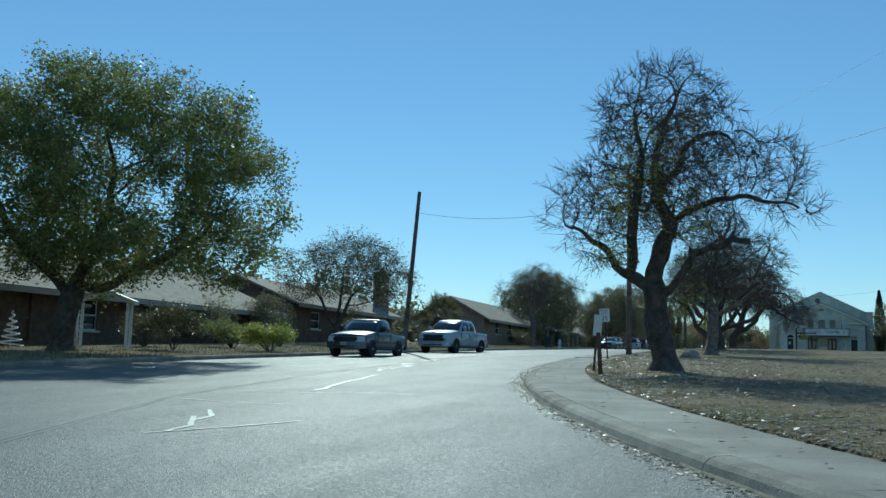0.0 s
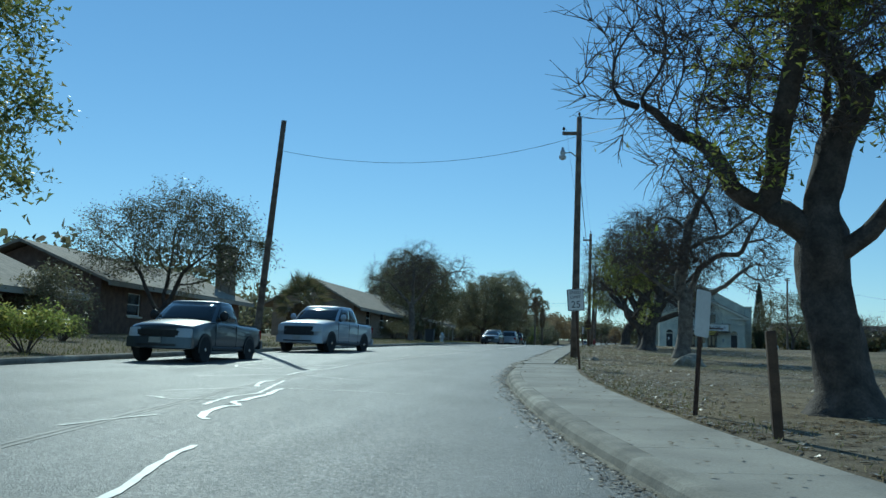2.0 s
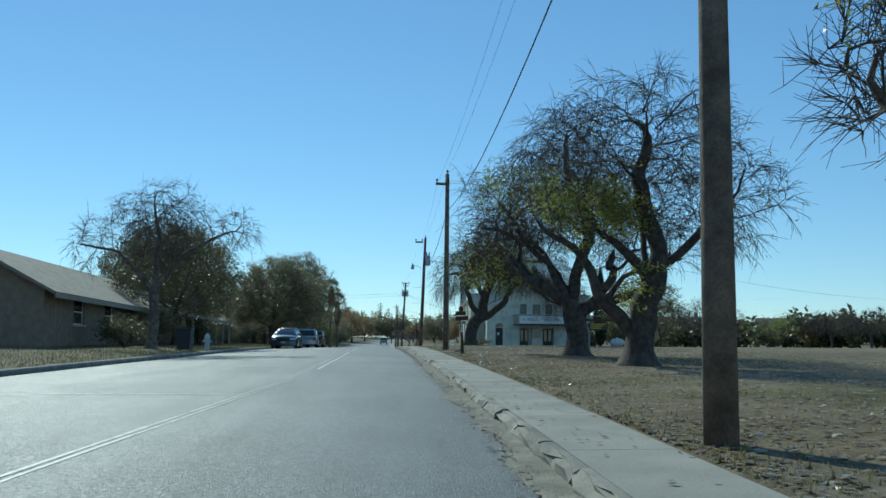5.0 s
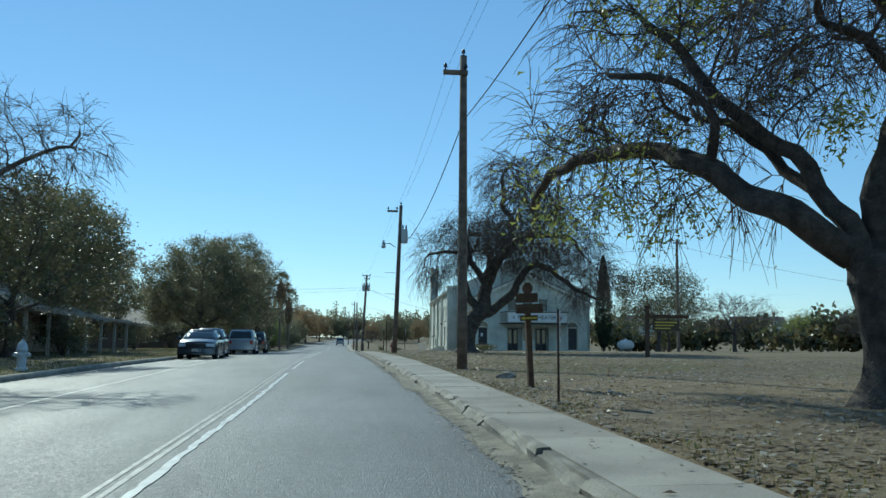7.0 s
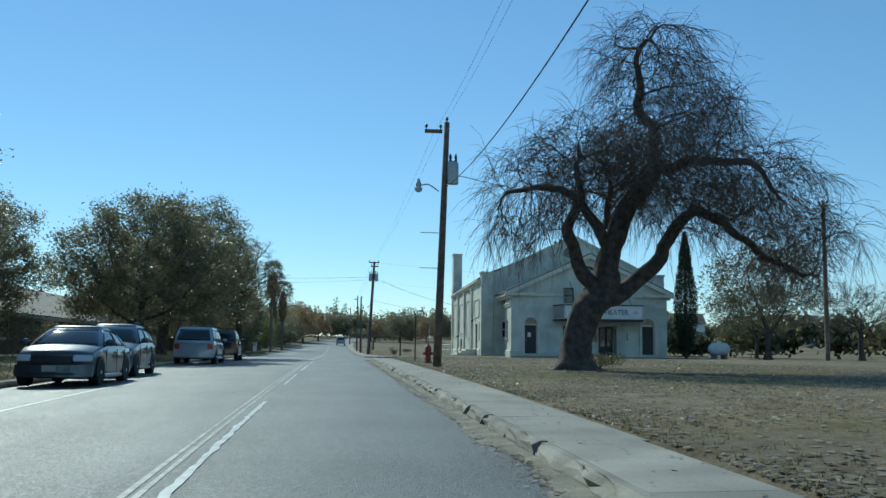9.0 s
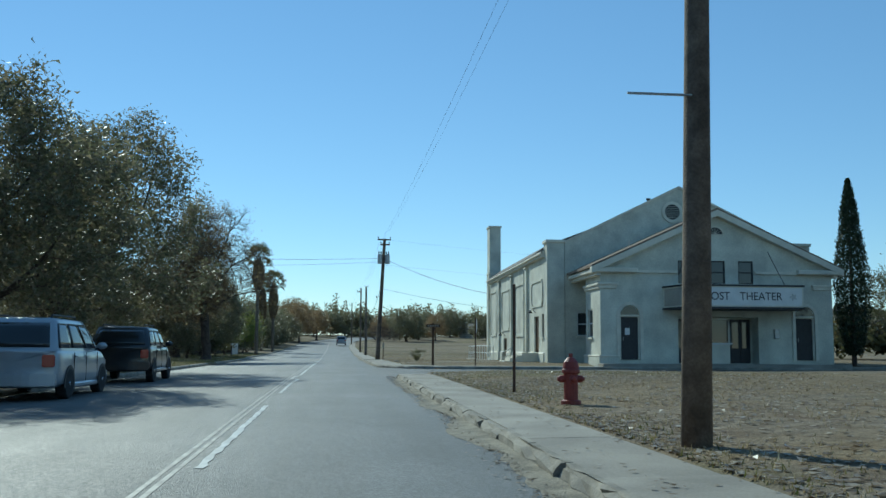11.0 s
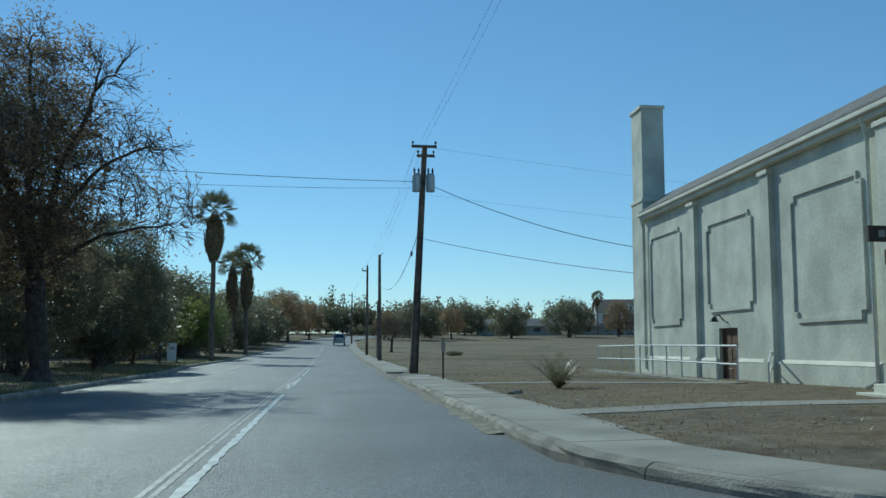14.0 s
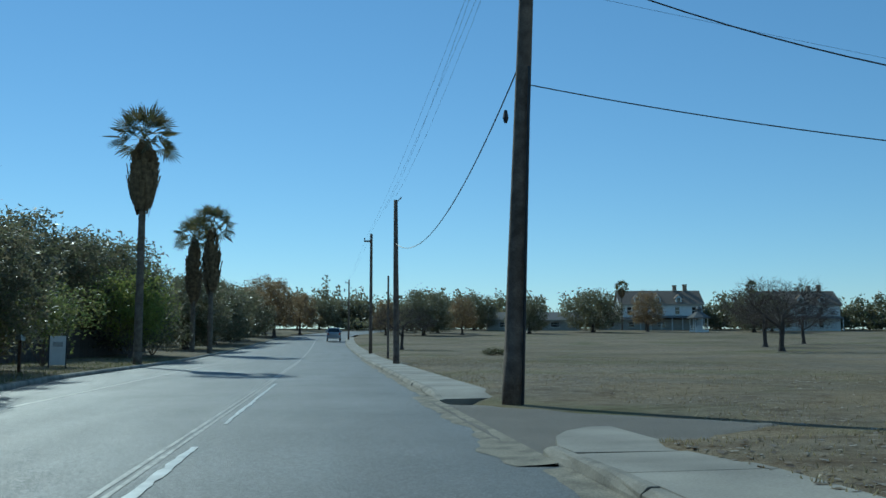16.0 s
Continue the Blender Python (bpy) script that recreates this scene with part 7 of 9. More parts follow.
    n = len(rings[0])
    vs = [p for ring in rings for p in ring]
    fs = [(a * n + k, a * n + (k + 1) % n, (a + 1) * n + (k + 1) % n, (a + 1) * n + k) for a in range(len(rings) - 1) for k in range(n)]
    raw("cabin", vs, fs + [tuple((len(rings) - 1) * n + k for k in range(n))], colour, v, smooth=True)
    lo, hi = 0.1, 0.9
    pane(v, "windscreen", lambda u, w, h: front((u * 2 - 1) * 0.92, 0.05 + 0.88 * w, 0.006 + h), 8, 5, M["glass_car"])
    pane(v, "back_window", lambda u, w, h: back((1 - u * 2) * 0.88, 0.12 + 0.78 * w, 0.006 + h), 8, 5, M["glass_car"])
    cuts = [0.035] + list(spec["pillars"]) + [0.955]
    for s in (-1, 1):
        for a, b in zip(cuts, cuts[1:]):
            a2, b2 = a + 0.012, b - 0.012
            pane(v, "side_window", lambda u, w, h: side(s, a2 + (b2 - a2) * (u if s > 0 else 1 - u), lo + (hi - lo) * w, 0.006 + h), 6, 4, M["glass_car"])
        for y in (fx, rx):
            arch_shade(v, s * (Wd + 0.006), y, wr, s)
            wheel(v, s * (Wd - 0.09), y, wr, 0.22, s)
        ml = part("mirror", lathe([(0.02, -0.07), (0.075, -0.05), (0.1, 0.0), (0.095, 0.045), (0.02, 0.05)], 12, m=Matrix.Translation((s * (Wd + 0.1), c0 + 0.42, bl + spec.get("mirror", 0.16) * 0.6)) @ Matrix.Diagonal((1.25, 1.0, spec.get("mirror", 0.16) / 0.16 * 0.85, 1)) @ Matrix.Rotation(radians(90), 4, "X")), M["trim"] if spec.get("darkmirror") else colour, v, smooth=True)
        part("mirror_arm", tubes(((s * (Wd - 0.08), c0 + 0.42, bl - 0.01), (s * (Wd + 0.06), c0 + 0.42, bl + 0.05), 0.025), n=6), M["trim"], ml)
        for y in spec["handles"]:
            part("door_handle", boxes((min(s * Wd, s * (Wd + 0.03)), max(s * Wd, s * (Wd + 0.03)), y, y + 0.18, bl - 0.16, bl - 0.12), bevel=0.01), colour, v)
        for y in spec["seams"]:
            part("door_seam", boxes((min(s * (Wd - 0.01), s * (Wd + 0.008)), max(s * (Wd - 0.01), s * (Wd + 0.008)), y - 0.005, y + 0.005, zb + 0.12, bl - 0.06)), M["trim"], v)
        part("sill", boxes((min(s * (Wd - 0.08), s * (Wd + 0.015)), max(s * (Wd - 0.08), s * (Wd + 0.015)), fx + wr + 0.1, rx - wr - 0.1, zb - 0.02, zb + 0.1), bevel=0.03), M["trim"] if spec.get("bed") else colour, v)
        hl = spec["lamp"]
        wrap("headlight", s * Wd * 0.52, s * Wd * 0.93, hood - 0.16 - hl, hood - 0.15, 0.022, 0.1, nose, M["lens"], v, lean=0.05, n=5)
        wrap("tail_light", s * Wd * 0.68, s * Wd * 0.92, end - 0.36, end - 0.1, 0.015, 0.1, tail, M["lens_red"], v, n=4)
    gw = Wd * spec["grille"]
    g = wrap("grille", -gw, gw, zb + 0.34, hood - 0.2, 0.014, 0.08, nose, M["trim"], v)
    for k in range(3):
        wrap("grille_bar", -gw * 0.97, gw * 0.97, zb + 0.38 + k * 0.1, zb + 0.4 + k * 0.1, 0.028, 0.0, nose, M["chrome"] if spec.get("chrome") else M["trim"], g)
    wrap("front_bumper", -Wd * 0.97, Wd * 0.97, zb + 0.04, zb + 0.32, 0.07, 0.12, nose, spec["bumper"] or colour, v, lean=0.02, n=12)
    wrap("rear_bumper", -Wd * 0.96, Wd * 0.96, zb + 0.06, zb + 0.32, 0.06, 0.12, tail, spec["bumper"] or colour, v, n=12)
    if spec["bumper"] is None:
        wrap("air_intake", -Wd * 0.6, Wd * 0.6, zb + 0.07, zb + 0.16, 0.078, 0.0, nose, M["trim"], v)
    part("plate", boxes((-0.16, 0.16, -0.1, -0.08, zb + 0.17, zb + 0.31)), M["steel"], v)
    for s in (-1, 1):
        part("wiper", tubes((front(s * 0.1 - 0.1, 0.03, 0.03), front(s * 0.1 + 0.42, 0.1, 0.025), 0.008), n=5), M["trim"], v)
    if spec.get("bed"):
        part("bed_floor", boxes((-Wd * 0.8, Wd * 0.8, c3 + 0.1, L - 0.15, deck - 0.02, deck + 0.05)), M["trim"], v, "dark open load bed")
    if spec.get("rack"):
        for s in (-1, 1):
            part("roof_rail", tubes(((s * tw * 0.85, c1 + 0.4, H + 0.05), (s * tw * 0.85, c2 - 0.25, H + 0.05), 0.02), ((s * tw * 0.85, c1 + 0.4, H + 0.05), (s * tw * 0.85, c1 + 0.35, H - 0.04), 0.02), ((s * tw * 0.85, c2 - 0.25, H + 0.05), (s * tw * 0.85, c2 - 0.2, H - 0.04), 0.02), n=6), M["trim"], v)
    return v


PICKUP = dict(len=5.85, w=2.02, h=1.92, belt=1.29, axles=(1.02, 4.6), r=0.41, cabin=(1.5, 2.3, 3.62, 3.92), floor=0.34, hood=1.22, deck=1.26, tumble=0.78, pillars=(0.55,), handles=(2.62, 3.5), seams=(1.7, 2.85, 3.86), lamp=0.24, grille=0.62, bumper=None, bed=True, mirror=0.26, sweep=(0.2, 0.04), bow=(0.1, 0.03))
SMALL_PICKUP = dict(PICKUP, len=5.1, w=1.85, h=1.7, belt=1.12, axles=(0.9, 3.95), r=0.36, cabin=(1.4, 2.1, 2.95, 3.15), hood=1.04, deck=1.05, pillars=(), handles=(2.7,), seams=(1.55, 2.95), darkmirror=True, floor=0.34)
SEDAN = dict(len=4.5, w=1.8, h=1.46, belt=0.95, axles=(0.9, 3.6), r=0.33, cabin=(0.95, 1.95, 3.05, 4.1), floor=0.2, hood=0.9, deck=0.98, tumble=0.66, pillars=(0.5, 0.83), handles=(2.3, 3.2), seams=(1.45, 2.55, 3.4), lamp=0.14, grille=0.5, bumper=None)
WAGON = dict(SEDAN, h=1.62, belt=1.02, cabin=(1.15, 1.95, 3.7, 4.3), hood=0.95, deck=1.0, floor=0.24, pillars=(0.42, 0.76), rack=True)
VAN = dict(SEDAN, len=4.8, w=1.9, h=1.74, belt=1.05, axles=(0.9, 3.75), cabin=(1.0, 1.95, 4.35, 4.72), hood=0.98, deck=1.05, floor=0.24, pillars=(0.36, 0.68), tumble=0.78, rack=True, seams=(1.4, 2.4, 3.4))
SUV = dict(VAN, len=4.6, w=1.85, h=1.72, r=0.36, cabin=(1.2, 1.85, 4.2, 4.52), floor=0.32, hood=1.05, belt=1.1, deck=1.1)


def on_road(x, y, rz):
    f = (kerb_x(y) - x) / (kerb_x(y) - left_x(y))
    return pose(x, y, road_z(y) - fall_at(y) * f + 0.05 * 4 * f * (1 - f), 0, 0, rz)


vehicle("pickup_truck", on_road(-15.77, 50.01, -7), paint("silver_paint", (0.42, 0.45, 0.5)), PICKUP, "silver crew-cab pickup truck parked at the kerb", "pickup truck")
vehicle("pickup_truck", on_road(-15.38, 37.31, -1), paint("dark_blue_paint", (0.06, 0.075, 0.09)), SMALL_PICKUP, "dark older pickup truck with a sunlit hood", "pickup truck")
vehicle("sedan", on_road(-14.9, 109.5, 0), paint("graphite_paint", (0.055, 0.062, 0.075)), SEDAN, "dark graphite sedan parked at the kerb", "car")
vehicle("wagon", on_road(-15.25, 115.4, 1), paint("slate_paint", (0.06, 0.065, 0.085)), WAGON, "slate grey hatchback parked behind the sedan", "car")
vehicle("minivan", on_road(-15.05, 136.9, 180), paint("pale_silver_paint", (0.36, 0.39, 0.43)), VAN, "pale silver minivan parked under the oaks", "minivan")
vehicle("suv", on_road(-15.0, 146.0, 181), paint("black_paint_coat", (0.02, 0.022, 0.026)), SUV, "black sport utility vehicle parked under the oaks", "car")
vehicle("pickup_truck", on_road(-7.2, 318, 180), paint("white_paint_coat", (0.3, 0.31, 0.33)), PICKUP, "pale grey pickup truck ahead in the lane", "pickup truck")

# ---- overhead cables ----
def cables():
    thin = 0.0038
    for a, b in (("R", "2"), ("2", "3"), ("3", "4"), ("4", "5"), ("4", "6"), ("6", "7")):
        ta, tb = POLES[a][4], POLES[b][4]
        wire("cable", top_of(a, ta + 0.15), top_of(b, tb + 0.15), 0.5, thin)
        wire("cable", top_of(a, ta - 0.45, -0.5), top_of(b, tb - 0.45, -0.5), 0.55, thin)
    for a, ha, b, hb, s in (("R", 7.9, "2", 7.0, 0.9), ("2", 7.0, "3", 6.6, 0.8), ("4", 6.93, "5", 5.9, 1.5)):
        wire("cable", top_of(a, ha), top_of(b, hb), s, 0.016)
    wire("cable", top_of("L", 7.6), top_of("R", 8.65), 0.75, 0.008)
    wire("cable", top_of("R", 8.65), (16.53, 19.06, 9.9), 0.6, 0.008)
    wire("cable", top_of("R", 9.4), (15.04, 6.98, 11.0), 0.7, thin)
    wire("cable", top_of("4", 9.0), (-44.0, 174.0, 11.0), 0.8, 0.012)
    wire("cable", top_of("4", 8.7), (-44.0, 174.0, 10.5), 1.0, 0.008)
    wire("cable", top_of("4", 10.7), (70.0, 214.0, 13.0), 1.2, thin)
    wire("cable", top_of("4", 8.4), (70.0, 213.0, 10.8), 1.2, thin)
    wire("cable", top_of("4", 9.0), (13.5, 190.6, 7.9), 1.3, 0.016)
    wire("cable", top_of("4", 6.3), (13.0, 190.8, 6.6), 0.5, 0.012)
    p = pole_body(pose(19.3, 137.8, land_z(19.3, 137.8)), 9.2, 0.14, 0.1, "wooden utility pole standing in the park")
    POLES["F"] = (p, 19.3, 137.8, land_z(19.3, 137.8), 9.2, (0, 0))
    crossarm(p, 8.9, -0.3, 0.3)
    wire("cable", top_of("F", 8.7), (62.0, 158.0, 9.4), 0.9, 0.01)
    wire("cable", top_of("3", 7.2), top_of("F", 8.7), 0.9, 0.011)
    p2 = pole_body(pose(62.0, 158.0, land_z(62, 158)), 8.9, 0.14, 0.1, "wooden utility pole far across the park")
    p3 = pole_body(pose(-44.0, 174.0, land_z(-44, 174.0)), 11.3 - land_z(-44, 174.0), 0.15, 0.1, "wooden utility pole behind the houses")


cables()


# ---- signs, posts and hydrants ----
def post_sign(x, y, h, lean, plate, label, rz=0.0, wood=False, r=0.03):
    """A post with a flat plate near its top; returns the post's thing and the plate's pose."""
    s = thing("street_sign", place(x, y, rz) @ pose(0, 0, 0, lean[1], lean[0], 0), label, "sign")
    if wood:
        part("post", boxes((-0.05, 0.05, -0.05, 0.05, -0.4, h), bevel=0.008), M["post_wood"], s)
    else:
        bm = boxes((-0.03, 0.03, 0.0, 0.006, -0.4, h), (-0.03, -0.022, 0.0, 0.03, -0.4, h), (0.022, 0.03, 0.0, 0.03, -0.4, h))
        part("post", bm, M["rust"], s)
    return s


def plate(parent, w, h, z, mat, name="plate", y=-0.012, x=0.0, label=""):
    bm = bmesh.new()
    pts = []
    r = min(w, h) * 0.1
    for cx, cz, a0 in ((w / 2 - r, h / 2 - r, 0), (-w / 2 + r, h / 2 - r, 90), (-w / 2 + r, -h / 2 + r, 180), (w / 2 - r, -h / 2 + r, 270)):
        pts += [(x + cx + r * math.cos(radians(a0 + k * 30)), z + cz + r * math.sin(radians(a0 + k * 30))) for k in range(4)]
    prism(bm, pts, "y", y, y + 0.006)
    return part(name, bm, mat, parent, label)


def signs():
    s = post_sign(-4.74, 41.17, 2.25, (-4.5, 0), None, "white speed limit 25 sign on a leaning post", rz=6)
    p = plate(s, 0.47, 0.61, 1.9, M["white"], label="white plate reading SPEED LIMIT 25")
    b = part("border", frame_ring(bmesh.new(), [(-0.225, 1.605), (0.225, 1.605), (0.225, 2.195), (-0.225, 2.195)], [(-0.21, 1.62), (0.21, 1.62), (0.21, 2.18), (-0.21, 2.18)], "y", -0.0165, -0.0125), M["ink"], p)
    for txt, z, size in (("SPEED", 2.1, 0.12), ("LIMIT", 1.975, 0.12), ("25", 1.765, 0.27)):
        text_mesh("lettering", txt, size, M["ink"], p, pose(0, -0.014, z, 90), depth=0.002)
    s = post_sign(-5.15, 77.2, 1.34, (-3.5, 0), None, "white no parking sign on a short rusty post", rz=74)
    p = plate(s, 0.3, 0.43, 1.1, M["white"], label="white plate reading NO PARKING")
    text_mesh("lettering", "NO", 0.12, M["ink_red"], p, pose(0, -0.014, 1.2, 90), depth=0.002)
    text_mesh("lettering", "PARKING", 0.06, M["ink_red"], p, pose(0, -0.014, 1.08, 90), depth=0.002)
    part("arrow", prism(bmesh.new(), [(-0.08, 0.96), (0.02, 0.96), (0.02, 0.93), (0.09, 0.975), (0.02, 1.02), (0.02, 0.99), (-0.08, 0.99)], "y", -0.016, -0.0125), M["ink_red"], p)
    s = post_sign(-3.04, 27.13, 1.5, (5, 0), None, "small white no parking sign on a thin post", rz=48)
    plate(s, 0.3, 0.6, 1.3, M["white"])
    s = post_sign(-2.48, 24.75, 1.08, (-4, 0), None, "short leaning dark wooden post", wood=True)
    # brown wayfinding sign
    s = post_sign(-4.8, 80.85, 1.5, (-3, 0), None, "brown wooden wayfinding sign with stacked arrow boards", rz=8, wood=True)
    for z, w, x in ((1.62, 0.42, -0.02), (1.42, 0.52, 0.02)):
        bd = part("sign_board", boxes((x - w / 2, x + w / 2, -0.08, -0.05, z - 0.085, z + 0.085), bevel=0.008), M["sign_green"], s)
        n = max(2, int(w / 0.12))
        for k in range(n):
            cx = x - w / 2 + 0.07 + (w - 0.14) * k / max(1, n - 1)
            part("letter_bar", boxes((cx - 0.02, cx + 0.02, -0.084, -0.08, z - 0.03, z + 0.03)), M["rust"], bd)
    ar = part("arrow_board", boxes((-0.17, 0.17, -0.08, -0.05, 1.2, 1.3), bevel=0.008), M["sign_green"], s)
    part("arrow", prism(bmesh.new(), [(-0.16, 1.25), (-0.09, 1.29), (-0.09, 1.265), (0.15, 1.265), (0.15, 1.235), (-0.09, 1.235), (-0.09, 1.21)], "y", -0.086, -0.08), M["yellow"], ar)
    em = part("emblem", lathe([(0.0, -0.015), (0.1, -0.015), (0.1, 0.015), (0.0, 0.015)], 20, m=Matrix.Translation((0.0, -0.065, 1.79)) @ Matrix.Rotation(radians(90), 4, "X")), M["rust"], s, "round rust-red emblem")
    # park notice hung from one post
    s = thing("park_sign", place(5.3, 104.2, 4), "brown wooden park notice hung from a post", "sign")
    part("post", boxes((-0.08, 0.08, -0.08, 0.08, -0.4, 2.25)), M["post_wood"], s)
    part("brace", tubes(((0.0, 0, 1.25), (0.5, 0, 1.74), 0.04), n=4), M["post_wood"], s)
    for x in (0.45, 1.35):
        part("hanger", tubes(((x, -0.02, 1.6), (x, -0.02, 1.74), 0.01), n=5), M["steel"], s)
    part("beam", boxes((-0.1, 1.95, -0.05, 0.05, 1.72, 1.86)), M["post_wood"], s)
    bd = part("notice_board", boxes((0.25, 1.5, -0.04, 0.0, 1.15, 1.62)), M["sign_green"], s)
    for k in range(3):
        part("letter_bar", boxes((0.35, 1.4 - 0.15 * k, -0.046, -0.04, 1.5 - k * 0.13, 1.555 - k * 0.13)), M["yellow"], bd)
    # corner street-name post
    s = thing("street_name_post", place(-3.52, 159.2, 0), "dark wooden street-name post with crossed boards", "sign")
    part("post", boxes((-0.055, 0.055, -0.055, 0.055, -0.4, 2.15), bevel=0.01), M["post_wood"], s)
    for z, rot in ((2.02, 0), (1.86, 90)):
        bm = bmesh.new()
        box(bm, -0.36, 0.36, -0.085, -0.055, z - 0.07, z + 0.07, Matrix.Rotation(radians(rot), 4, "Z"))
        bd = part("name_board", bm, M["sign_green"], s)
        for k in range(5):
            bm = bmesh.new()
            box(bm, -0.27 + k * 0.12, -0.21 + k * 0.12, -0.09, -0.085, z - 0.03, z + 0.03, Matrix.Rotation(radians(rot), 4, "Z"))
            part("letter_bar", bm, M["siding"], bd)
    for x, y, h, txt in ((-1.42, 158.75, 2.45, "octagonal stop sign on a thin rusty pipe post"), (-4.75, 131.0, 2.2, "thin dark steel post beside the footway"), (-4.86, 182.2, 1.3, "thin rusty stake with a small pale plate")):
        q = thing("marker_post", place(x, y), txt, "post", "marker posts")
        pp = part("pipe", lathe([(0.03, -0.3), (0.03, h), (0.034, h), (0.02, h + 0.03)], 8), M["rust"], q)
        if y > 180:
            part("small_plate", boxes((-0.07, 0.07, -0.045, -0.036, h - 0.42, h - 0.02)), M["siding"], q, "small pale plate")
        if 150 < y < 170:
            pts = [(0.38 * math.cos(math.pi / 8 + k * math.pi / 4), h - 0.42 + 0.38 * math.sin(math.pi / 8 + k * math.pi / 4)) for k in range(8)]
            sp = part("sign_plate", prism(bmesh.new(), pts, "x", 0.034, 0.038), M["hydrant_red"], q, "red octagonal stop sign plate")
            part("plate_back", prism(bmesh.new(), pts, "x", 0.03, 0.034), M["hydrant_silver"], sp, "bare aluminium back of the plate")
    # hydrants
    for x, y, mat, txt in ((-4.5, 127.3, "hydrant_red", "red fire hydrant beside the footway"), (-16.65, 90.3, "hydrant_silver", "pale fire hydrant behind the kerb")):
        h = thing("fire_hydrant", place(x, y), txt, "fire hydrant", "fire hydrants")
        part("barrel", lathe([(0.17, -0.1), (0.17, 0.06), (0.12, 0.08), (0.12, 0.5), (0.15, 0.52), (0.15, 0.57), (0.13, 0.6)], 14), M[mat], h)
        part("bonnet", lathe([(0.14, 0.6), (0.12, 0.7), (0.06, 0.77), (0.035, 0.78), (0.035, 0.84)], 14), M[mat], h)
        for ang in (0, 180, 270):
            mm = Matrix.Rotation(radians(ang), 4, "Z") @ Matrix.Translation((0.1, 0, 0.42)) @ Matrix.Rotation(radians(90), 4, "Y")
            part("outlet", lathe([(0.06, 0.0), (0.06, 0.09), (0.045, 0.1), (0.03, 0.13)], 10, m=mm), M[mat], h)
    # bins, yard sign
    b = thing("rubbish_bin", place(-17.0, 86.6), "dark wheeled rubbish bin behind the kerb", "trash bin")
    part("tub", prism(bmesh.new(), [(-0.28, 0.05), (0.28, 0.05), (0.33, 0.95), (-0.33, 0.95)], "y", -0.3, 0.3), M["trim"], b)
    part("lid", boxes((-0.36, 0.36, -0.34, 0.34, 0.95, 1.02), bevel=0.02), M["trim"], b)
    for s_ in (-1, 1):
        part("wheel", lathe([(0.1, -0.03), (0.1, 0.03)], 12, m=Matrix.Translation((s_ * 0.25, 0.3, 0.1)) @ Matrix.Rotation(radians(90), 4, "Y")), M["rubber"], b)
    y = thing("yard_sign", place(-19.5, 218.8, 12), "white upright yard sign with dark edges", "sign")
    part("board", boxes((-0.32, 0.32, -0.015, 0.015, 0.12, 1.35)), M["white"], y)
    for x in (-0.34, 0.34):
        part("stake", boxes((x - 0.025, x + 0.025, -0.025, 0.025, -0.3, 1.38)), M["trim"], y)
    part("marking", boxes((-0.2, 0.2, -0.02, -0.015, 0.9, 1.1)), M["steel"], y)
    y = thing("mailbox", place(-19.3, 213.2), "grey mailbox on a wooden post", "mailbox")
    part("post", boxes((-0.05, 0.05, -0.05, 0.05, -0.3, 1.15)), M["post_wood"], y)
    part("box", prism(bmesh.new(), [(-0.1, 1.15)] + [(-0.1 * math.cos(k * math.pi / 8), 1.3 + 0.1 * math.sin(k * math.pi / 8)) for k in range(9)] + [(0.1, 1.15)], "y", -0.25, 0.25), M["steel"], y)
    # rocks
    for x, yy, w, h, sd in ((-1.46, 44.21, 0.95, 0.34, 1), (-4.6, 84.4, 0.42, 0.14, 2), (-4.33, 47.99, 0.3, 0.12, 3)):
        bm = bmesh.new()
        bmesh.ops.create_icosphere(bm, subdivisions=3, radius=1.0)
        for v in bm.verts:
            n = 1 + 0.35 * noise.noise(v.co * 1.3 + Vector((sd * 7, 0, 0))) + 0.12 * noise.noise(v.co * 4)
            v.co = Vector((v.co.x * w / 2 * n, v.co.y * w * 0.4 * n, max(-0.1, v.co.z * h * n)))
        o = part("boulder", bm, M["stone"], None)
        o.matrix_basis = place(x, yy)
        tagged(o, "pale weathered boulder half sunk in the lawn", "rock", "boulders")


signs()


